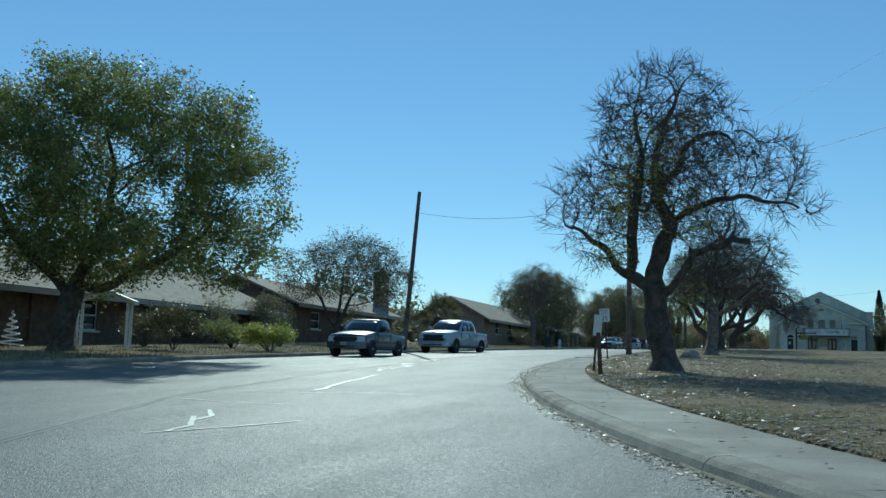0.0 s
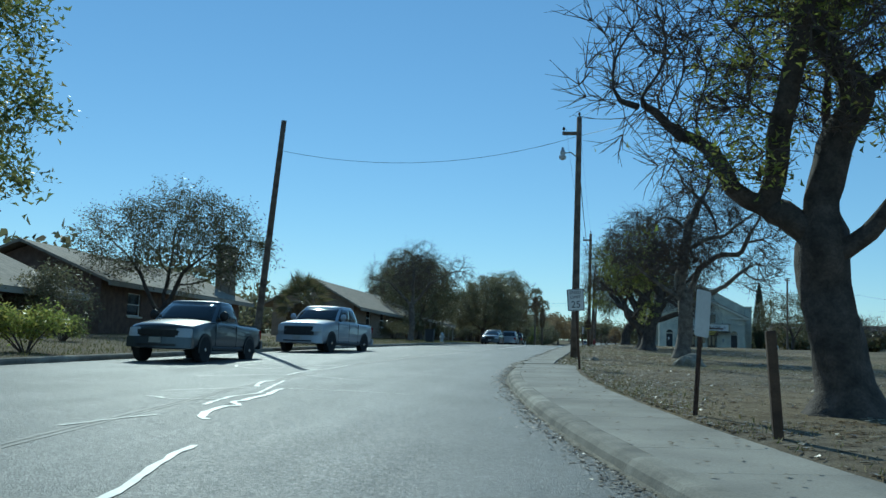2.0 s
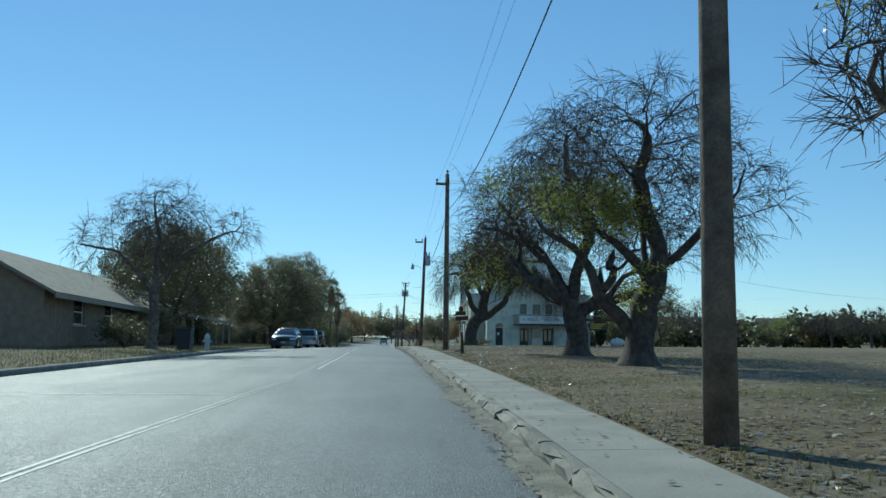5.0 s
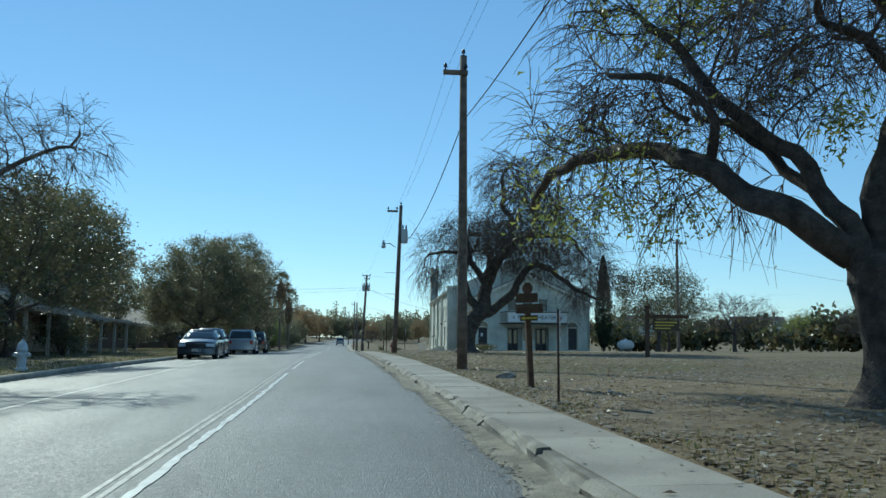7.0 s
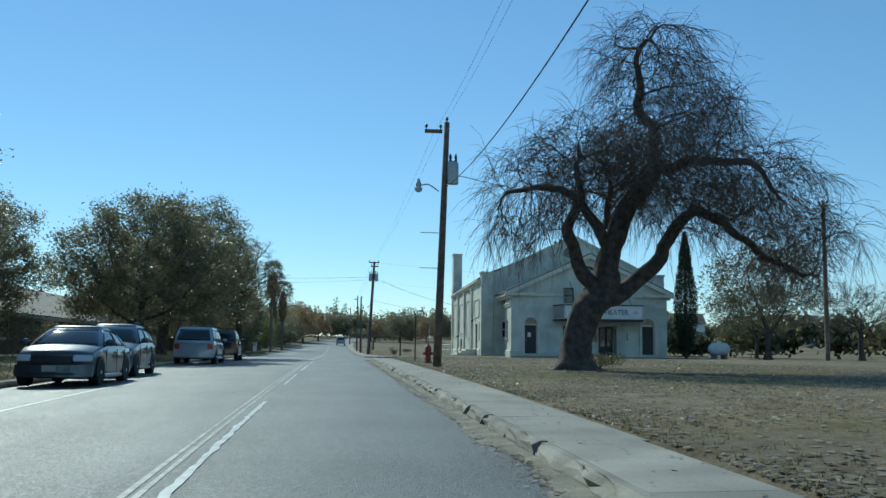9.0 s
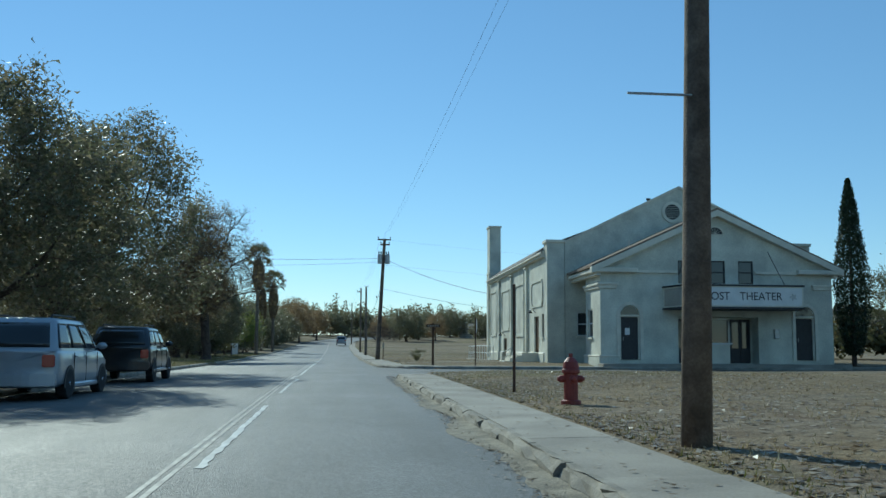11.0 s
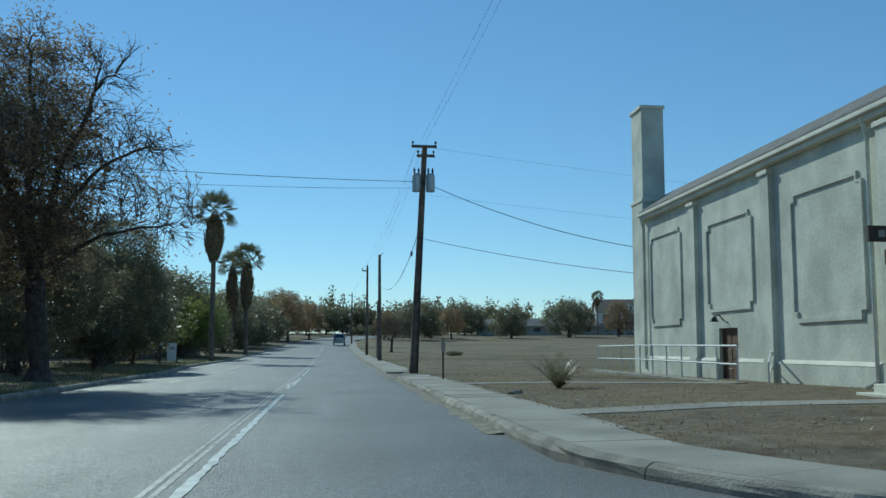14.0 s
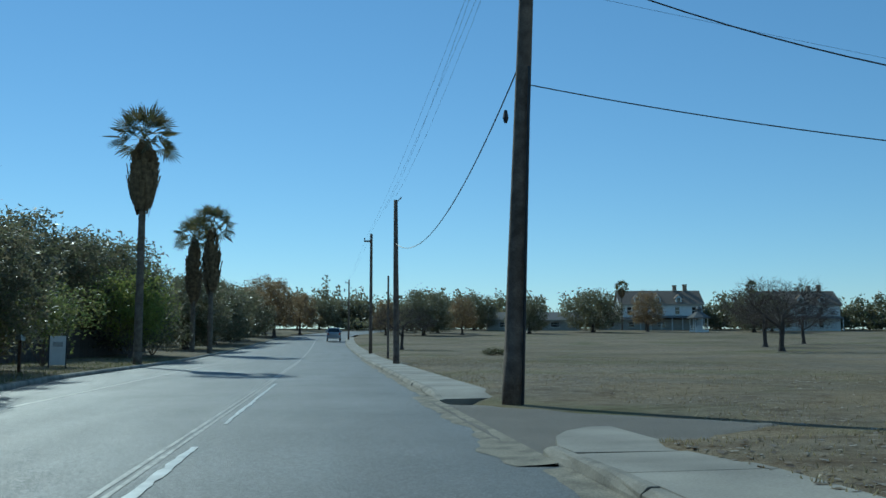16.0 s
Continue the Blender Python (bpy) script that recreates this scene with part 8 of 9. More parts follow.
# ---- theatre yard ----
def yard():
    base = pose(TX, TY, TZ - 0.15, 0, 0, TR)
    r = thing("handrail", base, "white painted pipe handrail along a ramp", "railing")

    def run(pts, n, top=1.0):
        for (x0, y0, z0), (x1, y1, z1) in zip(pts, pts[1:]):
            for h in (0.5, top):
                part("rail", tubes(((x0, y0, z0 + h), (x1, y1, z1 + h), 0.03), n=6), M["rail"], r)
            for k in range(n + 1):
                f = k / n
                x, y, z = x0 + (x1 - x0) * f, y0 + (y1 - y0) * f, z0 + (z1 - z0) * f
                part("baluster", tubes(((x, y, z - 0.3), (x, y, z + top), 0.025), n=6), M["rail"], r)
    run([(-3.1, 17.2, 0.15), (-3.1, 26.0, 0.18)], 6)
    run([(-3.1, 26.0, 0.18), (-3.1, 32.0, 0.15)], 5)
    run([(-1.7, 18.2, 0.1), (-2.6, 16.4, -0.2)], 1, 0.9)
    part("ramp", boxes((-3.2, -1.75, 17.0, 32.6, -0.4, 0.08), bevel=0.01), M["concrete"], r)
    part("footing", boxes((-3.34, -2.9, 17.0, 32.9, -0.4, 0.17), bevel=0.01), M["concrete"], r)
    t = thing("propane_tank", place(20.8, 156.6, 20), "white propane tank on short legs", "tank")
    part("shell", lathe([(0.05, -0.95), (0.3, -0.85), (0.46, -0.6), (0.48, -0.5), (0.48, 0.5), (0.46, 0.6), (0.3, 0.85), (0.05, 0.95)], 20, m=Matrix.Translation((0, 0, 0.75)) @ Matrix.Rotation(radians(90), 4, "Y")), M["white"], t, smooth=True)
    part("dome", lathe([(0.18, 1.2), (0.18, 1.33), (0.1, 1.38)], 12), M["white"], t)
    for x in (-0.5, 0.5):
        part("leg", boxes((x - 0.08, x + 0.08, -0.3, 0.3, -0.15, 0.4)), M["concrete"], t)
    p = thing("picnic_table", place(26.0, 160.5, 15), "weathered wooden picnic table with benches", "table")
    for k in range(5):
        part("top_plank", boxes((-0.9, 0.9, -0.38 + k * 0.155, -0.24 + k * 0.155, 0.72, 0.76)), M["post_wood"], p)
    for s in (-1, 1):
        part("bench", boxes((-0.9, 0.9, s * 0.75 - 0.13, s * 0.75 + 0.13, 0.42, 0.46)), M["post_wood"], p)
        part("leg", tubes(((s * 0.65, -0.6, -0.05), (s * 0.65, -0.2, 0.72), 0.04), n=4), M["post_wood"], p)
        part("leg", tubes(((s * 0.65, 0.6, -0.05), (s * 0.65, 0.2, 0.72), 0.04), n=4), M["post_wood"], p)
        part("bearer", boxes((s * 0.65 - 0.03, s * 0.65 + 0.03, -0.8, 0.8, 0.36, 0.42)), M["post_wood"], p)
    # young date palm: arching fronds of paired leaflets
    y = thing("young_palm", place(-3.1, 173.6), "young feather palm with arching green fronds in the verge", "palm")
    rnd = random.Random(8)
    for k in range(24):
        a, e, L = k * 2.4 + rnd.uniform(-0.3, 0.3), radians(rnd.uniform(28, 80)), rnd.uniform(0.65, 1.15)
        flat = Vector((math.cos(a), math.sin(a), 0))
        side = Vector((-math.sin(a), math.cos(a), 0))
        spine = [flat * (0.04 + L * math.cos(e) * u + 0.22 * L * u * u) + Vector((0, 0, L * math.sin(e) * u - 0.16 * L * u ** 3)) for u in [q / 14 for q in range(15)]]
        vs, fs = [], []
        for q in range(14):
            p, d = spine[q], (spine[q + 1] - spine[q]).normalized()
            w = side * (0.012 - 0.0006 * q)
            b = len(vs)
            vs += [p - w, p + w, spine[q + 1] + w * 0.9, spine[q + 1] - w * 0.9]
            fs.append((b, b + 1, b + 2, b + 3))
            up = d.cross(side).normalized()
            for sd in (-1, 1):
                l = (0.3 - 0.012 * q) * rnd.uniform(0.8, 1.1)
                tip = p + (d * 0.72 + side * sd * 0.6 + up * rnd.uniform(-0.1, 0.35)).normalized() * l
                mid = (p + tip) / 2
                b = len(vs)
                vs += [p, mid - d * 0.013, tip, mid + d * 0.013]
                fs.append((b, b + 1, b + 2, b + 3))
        raw("frond", vs, fs, M["leaf_dull"], y)
    rock = thing("concrete_lump", place(-4.5, 171.75), "pale broken lump of concrete in the verge", "rubble")
    bm = bmesh.new()
    bmesh.ops.create_icosphere(bm, subdivisions=3, radius=1.0)
    for v in bm.verts:
        n = noise.noise(v.co * 1.7) * 0.35 + noise.noise(v.co * 5.0) * 0.12
        v.co = Vector((v.co.x * 0.17 * (1 + n), v.co.y * 0.11 * (1 + n), max(-0.05, v.co.z * 0.07 * (1 + n) + 0.02)))
    part("lump", bm, M["kerb"], rock)
    # white garden arbour before the ranch house
    g = thing("garden_arbor", place(-22.61, 30.8, 20), "white garden arbor with a pointed top", "arbor")
    for x in (-0.95, 0.95):
        for yy in (-0.25, 0.25):
            part("post", boxes((x - 0.05, x + 0.05, yy - 0.05, yy + 0.05, -0.3, 1.75)), M["white"], g)
        part("lattice", boxes(*[(x - 0.015, x + 0.015, -0.2, 0.2, 0.2 + 0.2 * k, 0.23 + 0.2 * k) for k in range(7)]), M["white"], g)["kind"] = "stuff"
    for s in (-1, 1):
        part("top_beam", prism(bmesh.new(), [(s * 1.2, 1.7), (0, 2.15), (0, 2.3), (s * 1.2, 1.85)], "y", -0.3, 0.3), M["white"], g)
    g = thing("lawn_ornament", place(-23.45, 26.96), "white spiral tree lawn ornament", "ornament")
    bm = bmesh.new()
    prev = None
    for k in range(90):
        a, q = k * 0.42, k / 89
        c = Vector((0.42 * (1 - q) * math.cos(a), 0.42 * (1 - q) * math.sin(a), 0.05 + 1.25 * q))
        if prev:
            tube(bm, prev, c, 0.03, 0.03, 5, cap=False)
        prev = c
    part("spiral", bm, M["white"], g)
    part("stem", tubes(((0, 0, -0.1), (0, 0, 1.3), 0.015), n=6), M["white"], g)


yard()

# ---- shrubs ----
for x, y, w, h, n, lf, mt, txt in (
        (-18.45, 36.48, 2.2, 1.45, 3200, 0.13, "leaf_bright", "loose yellow-green shrub behind the kerb"), (-21.97, 39.23, 2.8, 1.5, 3600, 0.11, "leaf_lit", "rounded green shrub in the front yard"),
        (-20.79, 32.78, 2.6, 2.0, 3600, 0.12, "leaf_dull", "grey-green shrub in the front yard"), (-23.68, 34.86, 2.2, 1.7, 2600, 0.12, "leaf_dull", "dull shrub beside the arbor"), (-25.89, 44.27, 3.0, 2.6, 4200, 0.13, "leaf_oak", "dark shrub against the house"), (-25.82, 49.78, 3.4, 3.6, 5200, 0.14, "leaf_oak", "tall dark shrub at the house corner"),
        (-22.61, 44.91, 1.8, 1.0, 1500, 0.1, "leaf_lit", "low shrub in the front yard"), (-25.9, 63.29, 3.0, 2.2, 3000, 0.12, "leaf_oak", "dark shrub beneath the windows"), (-20.8, 97, 4.2, 2.6, 4200, 0.14, "leaf_dull", "overgrown dull hedge clump"), (-20.0, 106, 3.6, 2.2, 3600, 0.13, "leaf_dull", "overgrown dull hedge clump"), (-20.5, 90, 2.6, 1.6, 2600, 0.13, "leaf_dull", "scrubby bush in the verge"),
        (-22.0, 116, 3.2, 2.0, 3000, 0.13, "leaf_oak", "dark bush beneath the oaks"), (-20.0, 168, 3.6, 2.4, 3600, 0.15, "leaf_dull", "dull bush beside the kerb"), (-21.0, 176, 2.4, 1.5, 2000, 0.15, "leaf_oak", "dark bush beneath the russet tree"), (-21.5, 191, 4.4, 4.2, 5200, 0.16, "leaf_oak", "dark evergreen shrub beside the kerb"), (-19.8, 198.5, 3.0, 3.2, 4000, 0.15, "leaf_dull", "dull evergreen shrub beside the kerb"),
        (-20.6, 239, 5.6, 6.4, 9000, 0.2, "leaf_bright", "large yellow-green shrub behind the palm"), (-25.5, 234, 6.5, 6.2, 9000, 0.22, "leaf_oak", "large dark evergreen shrub by the fence"), (-21.0, 249, 5.0, 4.5, 6000, 0.2, "leaf_oak", "dark hedge beneath the palms"), (-21.5, 269, 6.0, 4.2, 5000, 0.24, "leaf_dull", "hedge beyond the palms"),
        (58, 186, 10, 6.5, 16000, 0.26, "leaf_lit", "large round green evergreen clump"), (-0.3, 116.0, 1.9, 0.55, 1400, 0.1, "leaf_dull", "low suckers at the foot of the tree"),
        (-20.0, 188.0, 3.6, 3.4, 4200, 0.16, "leaf_oak", "dark thicket beneath the russet tree"), (-23.0, 198.5, 6.0, 5.4, 6000, 0.18, "leaf_oak", "dark evergreen thicket before the house"), (-21.3, 206.0, 4.8, 4.4, 5000, 0.17, "leaf_dull", "dull thicket before the house"), (-20.8, 212.5, 3.4, 3.6, 3600, 0.16, "leaf_lit", "green shrub beside the yard sign"), (-21.0, 222.0, 4.4, 4.6, 5000, 0.18, "leaf_lit", "green shrub before the board fence"), (-24.5, 160.0, 4.0, 3.0, 3600, 0.16, "leaf_oak", "dark shrub beneath the oaks"), (-22.5, 133.0, 4.0, 2.4, 3000, 0.15, "leaf_oak", "dark shrub beneath the oaks"),
        (2.9, 241, 1.9, 0.6, 1600, 0.12, "leaf_dull", "pile of cut brush in the field")):
    bush(x, y, w, h, n, lf, mt, int(x * 13 + y * 7) % 9973, txt)
fan_palm(-22.3, 70.6, 2.3, 1.6, 515, "squat shaggy fan palm in the front yard", crown=1.9, r=0.2)


# ---- far woods ----
def woods(name, line, depth, h, n, mats, seed, label, card=1.0):
    """A belt of distant scrub and trees, too far to be told apart singly."""
    r = random.Random(seed)
    v, f = [], []
    for (x0, y0), (x1, y1) in zip(line, line[1:]):
        L = math.hypot(x1 - x0, y1 - y0)
        for k in range(int(L / 1.25)):
            t = r.random()
            cx, cy = x0 + (x1 - x0) * t + r.uniform(-depth, depth), y0 + (y1 - y0) * t + r.uniform(-depth, depth)
            hh, ww = h * r.uniform(0.45, 1.15), r.uniform(2.2, 4.6)
            z0 = land_z(cx, cy)
            lob = [(r.uniform(-0.5, 0.5) * ww, r.uniform(-0.5, 0.5) * ww, r.uniform(0.35, 0.8) * hh) for _ in range(6)]
            for j in range(n):
                lx, ly, lz = r.choice(lob)
                u = Vector((r.gauss(0, 1), r.gauss(0, 1), r.gauss(0, 1))).normalized() * r.uniform(0.4, 1.05)
                p = Vector((cx + lx + u.x * ww * 0.5, cy + ly + u.y * ww * 0.5, z0 + max(0.1, lz + u.z * hh * 0.33)))
                a = Vector((r.uniform(-1, 1), r.uniform(-1, 1), r.uniform(-1, 1))).normalized()
                b = a.cross(Vector((r.uniform(-1, 1), r.uniform(-1, 1), r.uniform(-1, 1)))).normalized()
                s = r.uniform(0.4, 0.85) * card
                i = len(v)
                v += [p - b * s * 0.4, p + a * s, p + b * s * 0.4, p - a * s * 0.3]
                f.append((i, i + 1, i + 2, i + 3))
    return tagged(raw(name, v, f, M[mats]), label, "woods", kind="stuff")


woods("far_scrub", [(24, 212), (45, 194), (62, 170), (76, 130), (88, 90), (95, 40)], 4, 5.4, 230, "leaf_dull", 21, "belt of dull scrub beyond the park")
woods("far_woods", [(95, 60), (110, 150), (125, 240), (160, 330)], 14, 9.5, 200, "leaf_oak", 22, "dark belt of woods beyond the park")
woods("far_woods", [(-45, 410), (-10, 430), (30, 440)], 8, 11, 200, "leaf_oak", 26, "dark trees closing the bend of the road")
woods("far_woods", [(-45, 420), (0, 440), (60, 425), (120, 415), (190, 400)], 10, 10, 200, "leaf_oak", 23, "dark belt of trees behind the far houses")
woods("far_scrub", [(70, 405), (120, 400), (190, 380)], 6, 6, 200, "leaf_dull", 24, "brownish trees among the far houses")
woods("far_woods", [(-60, 0), (-58, 120), (-60, 240), (-62, 400)], 9, 8.0, 160, "leaf_oak", 25, "dark trees behind the row of houses")
woods("far_scrub", [(-4, 404), (40, 408), (100, 404), (190, 388)], 3, 3.4, 110, "leaf_oak", 27, "low dark hedge along the far houses")

# ---- leaf litter, grass and gravel ----
def scatter(name, n, spots, size, mat, seed, label, category, upright=False, flat=0.35):
    r = random.Random(seed)
    v, f = [], []
    for k in range(n):
        x, y, z = spots(r)
        s = size * r.uniform(0.6, 1.4)
        i = len(v)
        if upright:
            a, h = r.uniform(0, math.tau), s * r.uniform(0.7, 1.5)
            dx, dy = math.cos(a) * 0.012, math.sin(a) * 0.012
            ex, ey = r.gauss(0, 0.4) * h, r.gauss(0, 0.4) * h
            v += [(x - dx, y - dy, z - 0.01), (x + dx, y + dy, z - 0.01), (x + ex, y + ey, z + h)]
            f.append((i, i + 1, i + 2))
        else:
            a = r.uniform(0, math.tau)
            c, d = math.cos(a) * s, math.sin(a) * s
            t = [r.uniform(0, flat) * s for _ in range(4)]
            v += [(x - c, y - d, z + 0.004 + t[0]), (x + d * 0.6, y - c * 0.6, z + 0.004 + t[1]), (x + c, y + d, z + 0.004 + t[2]), (x - d * 0.6, y + c * 0.6, z + 0.004 + t[3])]
            f.append((i, i + 1, i + 2, i + 3))
    return tagged(raw(name, v, f, M[mat]), label, category, kind="stuff")


def park_spot(y0, y1, reach):
    def at(r):
        while True:
            y = r.uniform(y0, y1)
            d = reach * r.random() ** 1.7
            x = kerb_x(y) + walk_w(y) + 0.12 + d
            if not in_street(x, y) and not (187 < y < 197 and d < 2):
                break
        if noise.noise((x * 0.35, y * 0.35, 9.0)) < -0.05 and r.random() < 0.7:
            return at(r)
        return x, y, land_z(x, y)
    return at


def left_spot(r):
    y = r.uniform(18, 240)
    x = left_x(y) - 0.25 - 8 * r.random() ** 1.4
    return x, y, land_z(x, y)


def gutter_spot(r):
    y = r.uniform(5, 146)
    x = kerb_x(y) - abs(r.gauss(0, 0.16)) - 0.02
    return x, y, road_z(y) + 0.004


def walk_spot(r):
    y = r.uniform(5, 143)
    x = kerb_x(y) + r.uniform(0.2, walk_w(y))
    return x, y, road_z(y) + 0.166


scatter("leaf_litter", 40000, park_spot(8, 146, 14), 0.05, "leaf_dry", 31, "dry fallen leaves scattered over the lawn", "leaves")
scatter("leaf_litter", 5000, park_spot(8, 146, 9), 0.04, "leaf_sun_tint", 40, "curled leaves on the lawn, tinted pale as if sunlit", "leaves", flat=0.8)
scatter("leaf_litter", 5000, park_spot(162, 230, 12), 0.045, "leaf_dry", 32, "dry fallen leaves on the verge", "leaves")
scatter("straw_grass", 26000, park_spot(8, 147, 12), 0.035, "straw", 33, "short dry straw-coloured grass", "grass", upright=True)
scatter("straw_grass", 14000, park_spot(157, 240, 14), 0.035, "straw", 34, "short dry straw-coloured grass", "grass", upright=True)
scatter("green_grass", 5000, park_spot(8, 146, 1.0), 0.04, "grass", 35, "green weeds along the edge of the footway", "grass", upright=True)
scatter("green_grass", 40000, left_spot, 0.08, "grass", 36, "patchy green grass before the houses", "grass", upright=True)
scatter("gutter_litter", 9000, gutter_spot, 0.03, "leaf_dry", 37, "grit and leaf crumbs in the gutter", "debris")
scatter("gutter_gravel", 5000, gutter_spot, 0.014, "stone", 38, "pale gravel along the kerb foot", "gravel", flat=1.0)
scatter("leaf_litter", 900, walk_spot, 0.035, "leaf_dry", 39, "stray dry leaves on the footway", "leaves")


def gutter_dirt():
    """Dust, grit and dead leaves swept along the foot of the kerb, ragged at its edge."""
    r = random.Random(77)
    for y0, y1, amp in ((6, 44, 0.06), (44, 143, 0.36), (164, 186, 0.26), (186, 198, 0.5), (198, 240, 0.22)):
        vs, fs = [], []
        ys = np.arange(y0, y1, 0.25)
        for i, y in enumerate(ys):
            y = float(y)
            w = amp * max(0.12, 0.75 + 0.8 * noise.noise((y * 0.35, 1.0, 2.0)) + 0.35 * noise.noise((y * 1.7, 4.0, 2.0))) + r.uniform(-0.02, 0.02)
            x = kerb_x(y)
            for k, f in enumerate((-0.02, 0.3 * w, 0.7 * w, w)):
                q = (x - f - left_x(y)) / (x - left_x(y))
                z = road_z(y) - fall_at(y) * (1 - q) + 0.2 * (1 - q) * q
                vs.append((x - f, y, z + (0.03, 0.016, 0.009, 0.0)[k] + 0.003))
        for i in range(len(ys) - 1):
            fs += [(i * 4 + k, i * 4 + k + 1, i * 4 + k + 5, i * 4 + k + 4) for k in range(3)]
        tagged(raw("gutter_dirt", vs, fs, M["grit"]), "dusty grit swept against the kerb", "dirt", kind="stuff")


gutter_dirt()

# ---- kerbs, footways and road markings, piece by piece ----
def sunk(y):
    """Kerb and footway die away into the ground at the street corner and at the drive."""
    d = max(0.0, min(1.0, (y - 144.2) / 1.6)) if y < 150 else 0.3 * max(0.0, min(1.0, (y - 184.5) / 2.0)) if y < 192 else max(0.0, min(1.0, (198.0 - y) / 1.5))
    return road_z(y) - 0.135 * d


def kerbs():
    broad = [(0.0, -0.25), (0.0, 0.02), (0.03, 0.085), (0.075, 0.125), (0.14, 0.145), (0.28, 0.15), (0.28, -0.25)]
    kp = [(0.0, -0.25), (0.0, 0.06), (0.02, 0.11), (0.06, 0.145), (0.1, 0.15), (0.17, 0.15), (0.17, -0.25)]
    near = [(kerb_x(y), y) for y in np.arange(-30, 143.6, 1.5)]
    near += [(kerb_x(144.6), 144.6), (-6.1, 145.6)]
    far = [(20.0, SY1), (4.0, SY1)] + [(x, street_edges(x)[1]) for x in (-1.5, -3.2, -4.3, -5.0, -5.5, -5.85, -6.1)] + [(kerb_x(163.5), 163.0)]
    far += [(kerb_x(y), y) for y in np.arange(165, 186.1, 2.0)] + [(kerb_x(186.7), 186.7)]
    last = [(kerb_x(y), y) for y in np.arange(196.5, 340, 3.0)]
    k = thing("kerb", pose(0, 0, 0), "weathered concrete kerb beside the footway", "curb", kind="structure")
    bend = [p for p in near if p[1] < 44.5]
    near = [bend[-1]] + [p for p in near if p[1] > 44.5]
    ribbon_pieces("kerb_stone", bend, broad, 2.95, 0.006, M["kerb"], k, sunk, sub=4, jitter=0.004)
    ribbon_pieces("kerb_stone", near, kp, 1.6, 0.012, M["kerb"], k, sunk, sub=5, jitter=0.014, worn=0.055)
    for line in (far, last):
        ribbon_pieces("kerb_stone", line, kp, 2.95, 0.008, M["kerb"], k, sunk, sub=6, jitter=0.008, worn=0.03)
    kl = thing("kerb_left", pose(0, 0, 0), "weathered concrete kerb before the houses", "curb", kind="structure")
    lp = [(-0.17, -0.25), (-0.17, 0.15), (-0.06, 0.15), (-0.03, 0.13), (0.0, 0.08), (0.0, -0.25)]
    for a, b in ((0, 118), (124, 171.5), (174.5, 340)):
        ribbon_pieces("kerb_stone", [(left_x(y), y) for y in np.arange(a, b, 2.0)], lp, 3.6, 0.006, M["kerb"], kl, lambda y: road_z(y) - fall_at(y), sub=4, jitter=0.004)
    w = thing("pavement", pose(0, 0, 0), "concrete footway of worn slabs", "sidewalk", kind="structure")

    def slab(line, width, piece=1.5, inner=0.178, gap=0.006, jitter=0.004):
        prof = [(inner, -0.2), (inner, 0.15), (width, 0.165), (width, -0.2)]
        ribbon_pieces("slab", line, prof, piece, gap, M["concrete"], w, sunk, sub=2, jitter=jitter)
    for y0, y1 in [(-30.0, -3.0)] + [(-3.0 + 2.95 * k, -0.05 + 2.95 * k) for k in range(15)] + [(41.25, 43.9)]:
        slab([(kerb_x(y), y) for y in np.linspace(y0, y1, 3 if y1 > 0 else 20)], walk_w((y0 + y1) / 2), inner=0.286)
    for y0, y1 in ((44.2, 54.2), (54.2, 70.2), (70.2, 84.2), (84.2, 96.2), (96.2, 119.2), (119.2, 143.6)):
        slab([(kerb_x(y), y) for y in np.arange(y0, y1 + 0.01, 1.0)], walk_w((y0 + y1) / 2), 3.0, gap=0.003, jitter=0.002)
    slab([(kerb_x(143.4), 143.4), (kerb_x(145), 145.2)], 1.2)
    slab(far[:10], 1.25)
    slab([(kerb_x(y), y) for y in np.arange(162.95, 186.6, 1.0)], 1.4)
    # rounded last slab before the drive
    kx = kerb_x(187)
    end = [(kx + 0.18, 186.06), (kx + 1.4, 186.06), (kx + 1.4, 188.95), (kx + 1.1, 188.85), (kx + 0.7, 188.4), (kx + 0.4, 187.7), (kx + 0.18, 186.75)]
    m = len(end)
    raw("slab", [(x, y, sunk(y) + h) for h in (-0.2, 0.155) for x, y in end], [tuple(range(m))[::-1], tuple(range(m, 2 * m))] + [(i, (i + 1) % m, m + (i + 1) % m, m + i) for i in range(m)], M["concrete"], w)
    slab([(kerb_x(y), y) for y in np.arange(196.6, 340, 2.0)], 1.3, 3.0)
    # path from the footway to the theatre's side
    prof = [(0.0, -0.2), (0.0, 0.035), (1.0, 0.035), (1.0, -0.2)]
    ribbon_pieces("slab", [(2.4, 175.7), (-2.0, 176.5), (-5.0, 177.6)], prof, 1.5, 0.004, M["concrete"], w, None, sub=1, jitter=0.003, lie=lambda x, y: land_z(x, y) - 0.02)
    ribbon_pieces("slab", [(3.2, 166.4), (-1.5, 165.6), (-5.1, 165.3)], prof, 1.5, 0.004, M["concrete"], w, None, sub=1, jitter=0.003, lie=lambda x, y: land_z(x, y) - 0.02)


kerbs()


def road_top(x, y):
    f = (kerb_x(y) - x) / (kerb_x(y) - left_x(y))
    return road_z(y) - fall_at(y) * f + 0.05 * 4 * f * (1 - f)


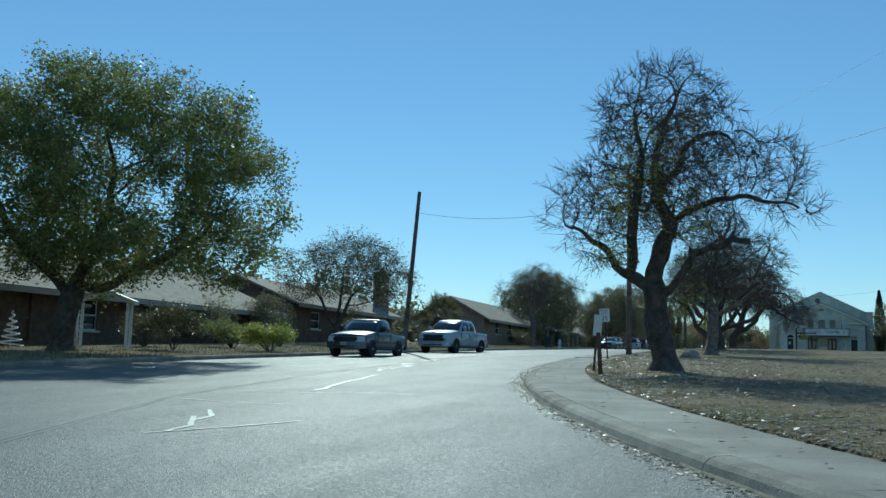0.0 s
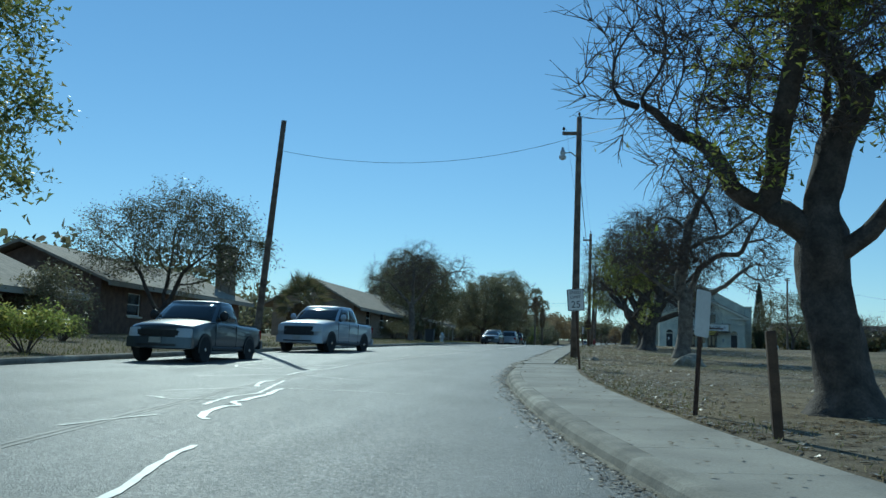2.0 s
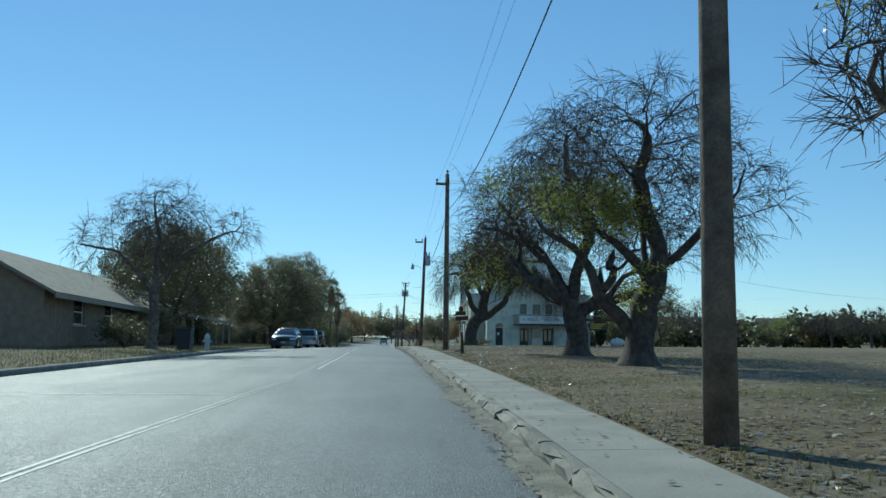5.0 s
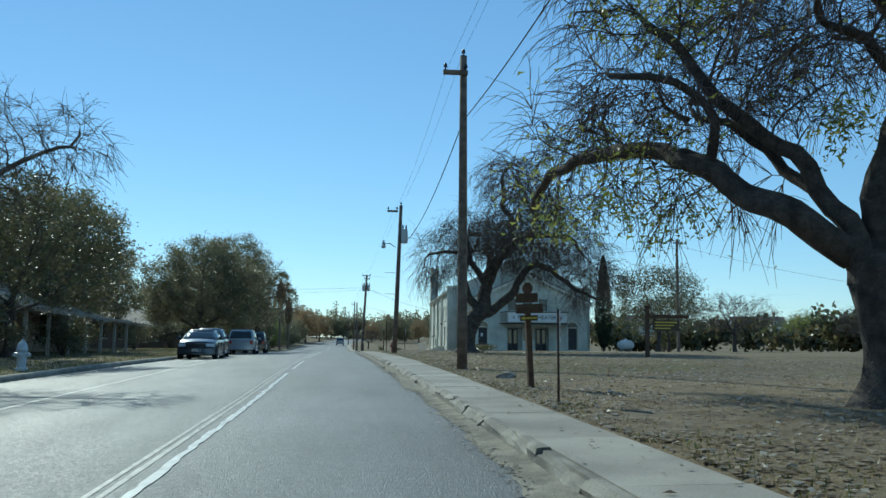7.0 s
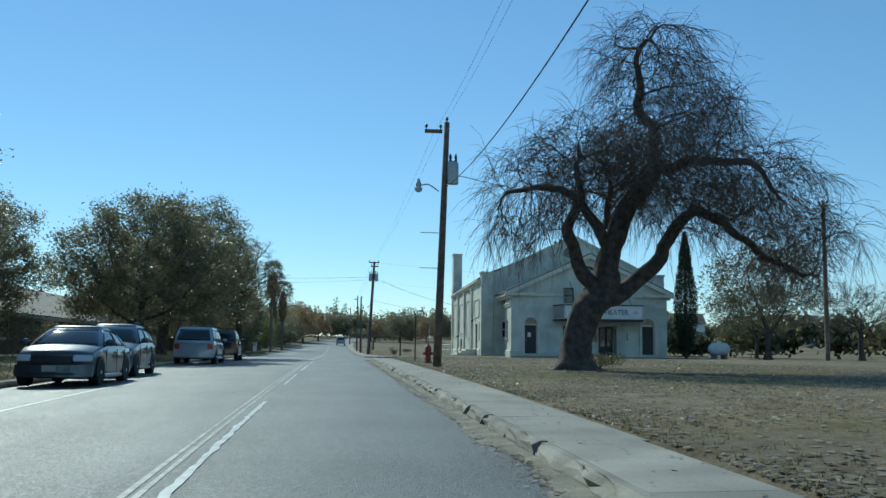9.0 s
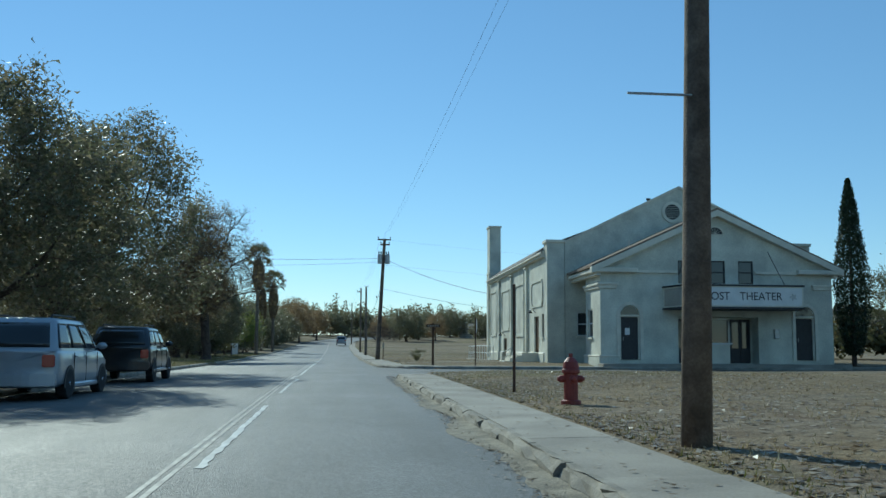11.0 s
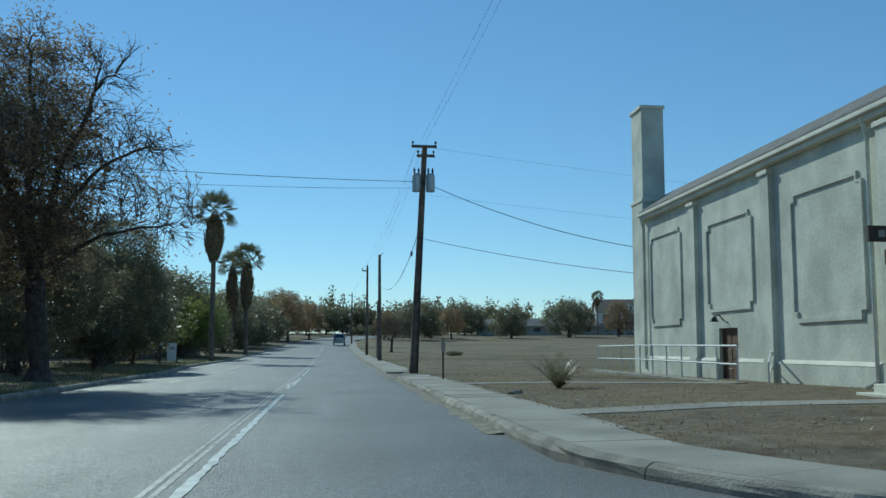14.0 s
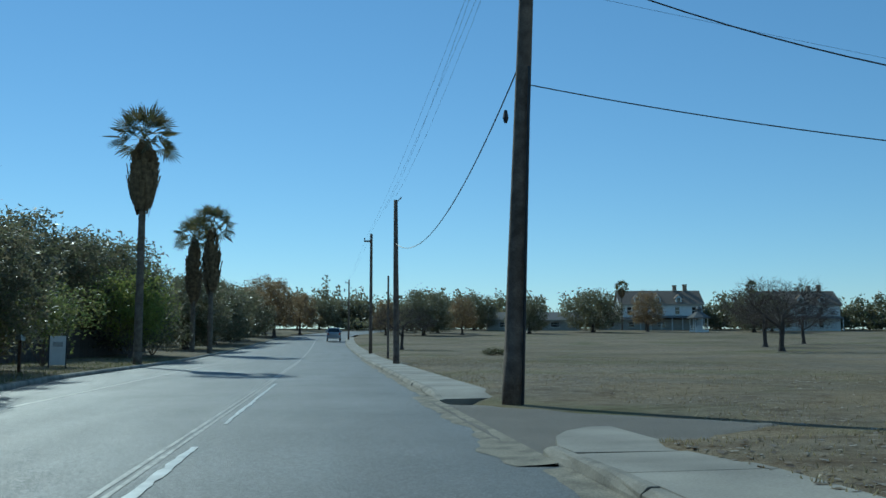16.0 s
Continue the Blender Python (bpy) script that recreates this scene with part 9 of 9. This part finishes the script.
def ribbon(bm, pts, w, lift, rnd=None, wob=0.0):
    """A flat painted or poured strip lying on the road."""
    prev = None
    for i, (x, y) in enumerate(pts):
        a, b = pts[max(0, i - 1)], pts[min(len(pts) - 1, i + 1)]
        tx, ty = b[0] - a[0], b[1] - a[1]
        l = math.hypot(tx, ty) or 1
        h = w / 2 * (1 + (rnd.uniform(-wob, wob) if rnd else 0))
        q = [bm.verts.new((x + s * ty / l * h, y - s * tx / l * h, road_top(x, y) + lift)) for s in (-1, 1)]
        if prev:
            bm.faces.new((prev[0], prev[1], q[1], q[0]))
        prev = q


def wander(pts, step, amp, rnd):
    """A hand-poured line: the way through the points with small wanderings."""
    out = []
    for (x, y) in along(pts, step):
        out.append((x + rnd.gauss(0, amp), y + rnd.gauss(0, amp * 0.5)))
    return out


def centre_x(y):
    return float(np.interp(y, [-29.28, 0.23, 7.03, 13.34, 21.97, 29.93, 40.91, 50.0, 62.0, 80.0, 300.0], [9.58, -2.49, -4.98, -7.25, -9.02, -10.06, -10.88, -10.6, -9.88, -9.73, -9.78]))


def markings():
    rnd = random.Random(3)
    line = thing("centre_line", pose(0, 0, 0), "worn pale double centre line along the street", "road marking", kind="structure")
    for y0, y1 in ((-10, 42), (42, 75), (75, 130), (130, 200), (200, 330)):
        for o in (-0.19, -0.09):
            bm = bmesh.new()
            ribbon(bm, [(centre_x(y) + o, y) for y in np.arange(y0, y1 + 0.01, 1.0)], 0.05, 0.004, rnd, 0.25)
            part("painted_stripe", bm, M["line_faint" if y0 < 42 else "line"], line)
    edge = thing("parking_line", pose(0, 0, 0), "faint white parking lane line", "road marking", kind="structure")
    for y0, y1, x0, x1 in ((78, 112, -13.1, -13.6), (185, 232, -14.0, -14.4)):
        bm = bmesh.new()
        ribbon(bm, [(x0 + (x1 - x0) * (y - y0) / (y1 - y0), y) for y in np.arange(y0, y1 + 0.01, 1.0)], 0.1, 0.004)
        part("painted_stripe", bm, M["line"], edge)
    seal = thing("crack_sealing", pose(0, 0, 0), "tar poured along cracks in the asphalt, its sheen painted pale", "road repair", kind="structure")

    def pour(pts, w=0.07, amp=0.03, lift=0.007):
        bm = bmesh.new()
        ribbon(bm, wander(pts + [pts[-1]], 0.22, amp, rnd), w, lift, rnd, 0.3)
        part("sealed_crack", bm, M["sealant"], seal)

    # round the bend
    pour([(-8.58, 24.80), (-8.75, 25.03), (-8.88, 25.40), (-8.96, 25.73), (-9.01, 26.12), (-9.05, 26.45), (-8.91, 26.67), (-9.15, 26.99), (-9.22, 27.21), (-9.16, 27.38), (-9.21, 27.84), (-9.25, 28.48), (-9.30, 28.81), (-9.45, 29.61), (-9.49, 30.05)], 0.1, 0.008)
    pour([(-10.86, 28.39), (-10.58, 28.88), (-10.29, 29.48), (-9.93, 30.10), (-9.51, 30.11), (-9.06, 30.24), (-8.54, 30.41), (-7.91, 30.43), (-7.21, 30.43)], 0.04, 0.008)
    pour([(-10.02, 30.21), (-10.26, 30.97), (-10.37, 31.41), (-10.36, 32.20)], 0.08, 0.008)
    pour([(-11.91, 32.12), (-11.84, 32.70), (-11.48, 33.09), (-11.02, 34.03), (-10.40, 34.20), (-9.94, 33.96), (-9.43, 33.65), (-8.92, 33.64)], 0.045, 0.008)
    pour([(-10.74, 33.94), (-10.87, 34.98), (-10.91, 35.87), (-10.91, 36.47), (-11.39, 37.14), (-11.81, 37.01), (-11.99, 35.99), (-12.37, 36.12), (-12.93, 36.57), (-13.18, 37.35), (-12.93, 38.36), (-12.20, 38.43)], 0.055, 0.008)
    pour([(-10.56, 27.30), (-10.36, 27.25), (-10.10, 27.00), (-9.95, 27.03), (-9.68, 27.31), (-9.32, 27.53)], 0.05, 0.008)
    pour([(-10.91, 36.47), (-10.85, 37.62), (-10.98, 39.83)], 0.05, 0.008)
    pour([(-7.28, 14.77), (-6.99, 15.07), (-6.57, 15.19), (-6.02, 15.41), (-5.73, 15.83), (-5.37, 16.16), (-4.90, 16.39), (-4.45, 16.36), (-4.06, 16.47)], 0.04, 0.008)
    pour([(-6.33, 16.08), (-6.36, 16.47), (-6.58, 17.21), (-6.88, 18.33), (-7.17, 19.53), (-7.31, 20.47), (-7.75, 22.29), (-7.80, 22.81)], 0.08, 0.008)
    pour([(-9.36, 26.48), (-9.57, 27.92), (-9.47, 28.82), (-10.21, 32.31)], 0.06, 0.008)
    pour([(-9.55, 23.48), (-9.43, 24.37), (-9.21, 25.17)], 0.05, 0.008)
    pour([(-13.74, 37.28), (-12.03, 37.96), (-11.48, 38.95), (-10.94, 40.04)], 0.06, 0.012)
    pour([(-7.08, 12.81), (-6.10, 12.65), (-5.03, 12.92)], 0.05, 0.012)
    pour([(-4.96, 9.98), (-5.02, 10.56), (-5.61, 11.43)], 0.07, 0.012)
    pour([(-4.60, 8.63), (-4.23, 9.58), (-3.89, 10.82)], 0.05, 0.012)
    pour([(-4.50, 8.89), (-4.65, 9.56), (-5.24, 10.48), (-5.38, 10.34)], 0.07, 0.012)
    # beside the centre line
    for a, b, w in ((68, 91, 0.075), (93.5, 105, 0.07), (110, 118, 0.05), (121, 131, 0.08), (134, 140.5, 0.08), (146.4, 157, 0.08), (158.5, 176, 0.1), (180.5, 189, 0.1), (191, 206, 0.07)):
        pour([(centre_x(y) + 0.1, y) for y in np.arange(a, b, 1.5)], w, 0.009)
    pour([(-9.63, 140.5), (-9.54, 142.2), (-9.81, 143.4), (-9.8, 144.5), (-9.67, 146.3)], 0.09, 0.012)
    pour([(-9.71, 178.7), (-9.73, 180.2), (-9.84, 181.5), (-9.7, 183.0), (-9.72, 184.5)], 0.1, 0.02)
    for pts in ([(-15, 58), (-10, 58.5)], [(-15.4, 70), (-10, 70.4)]):
        pour(pts, 0.06, 0.02)


markings()
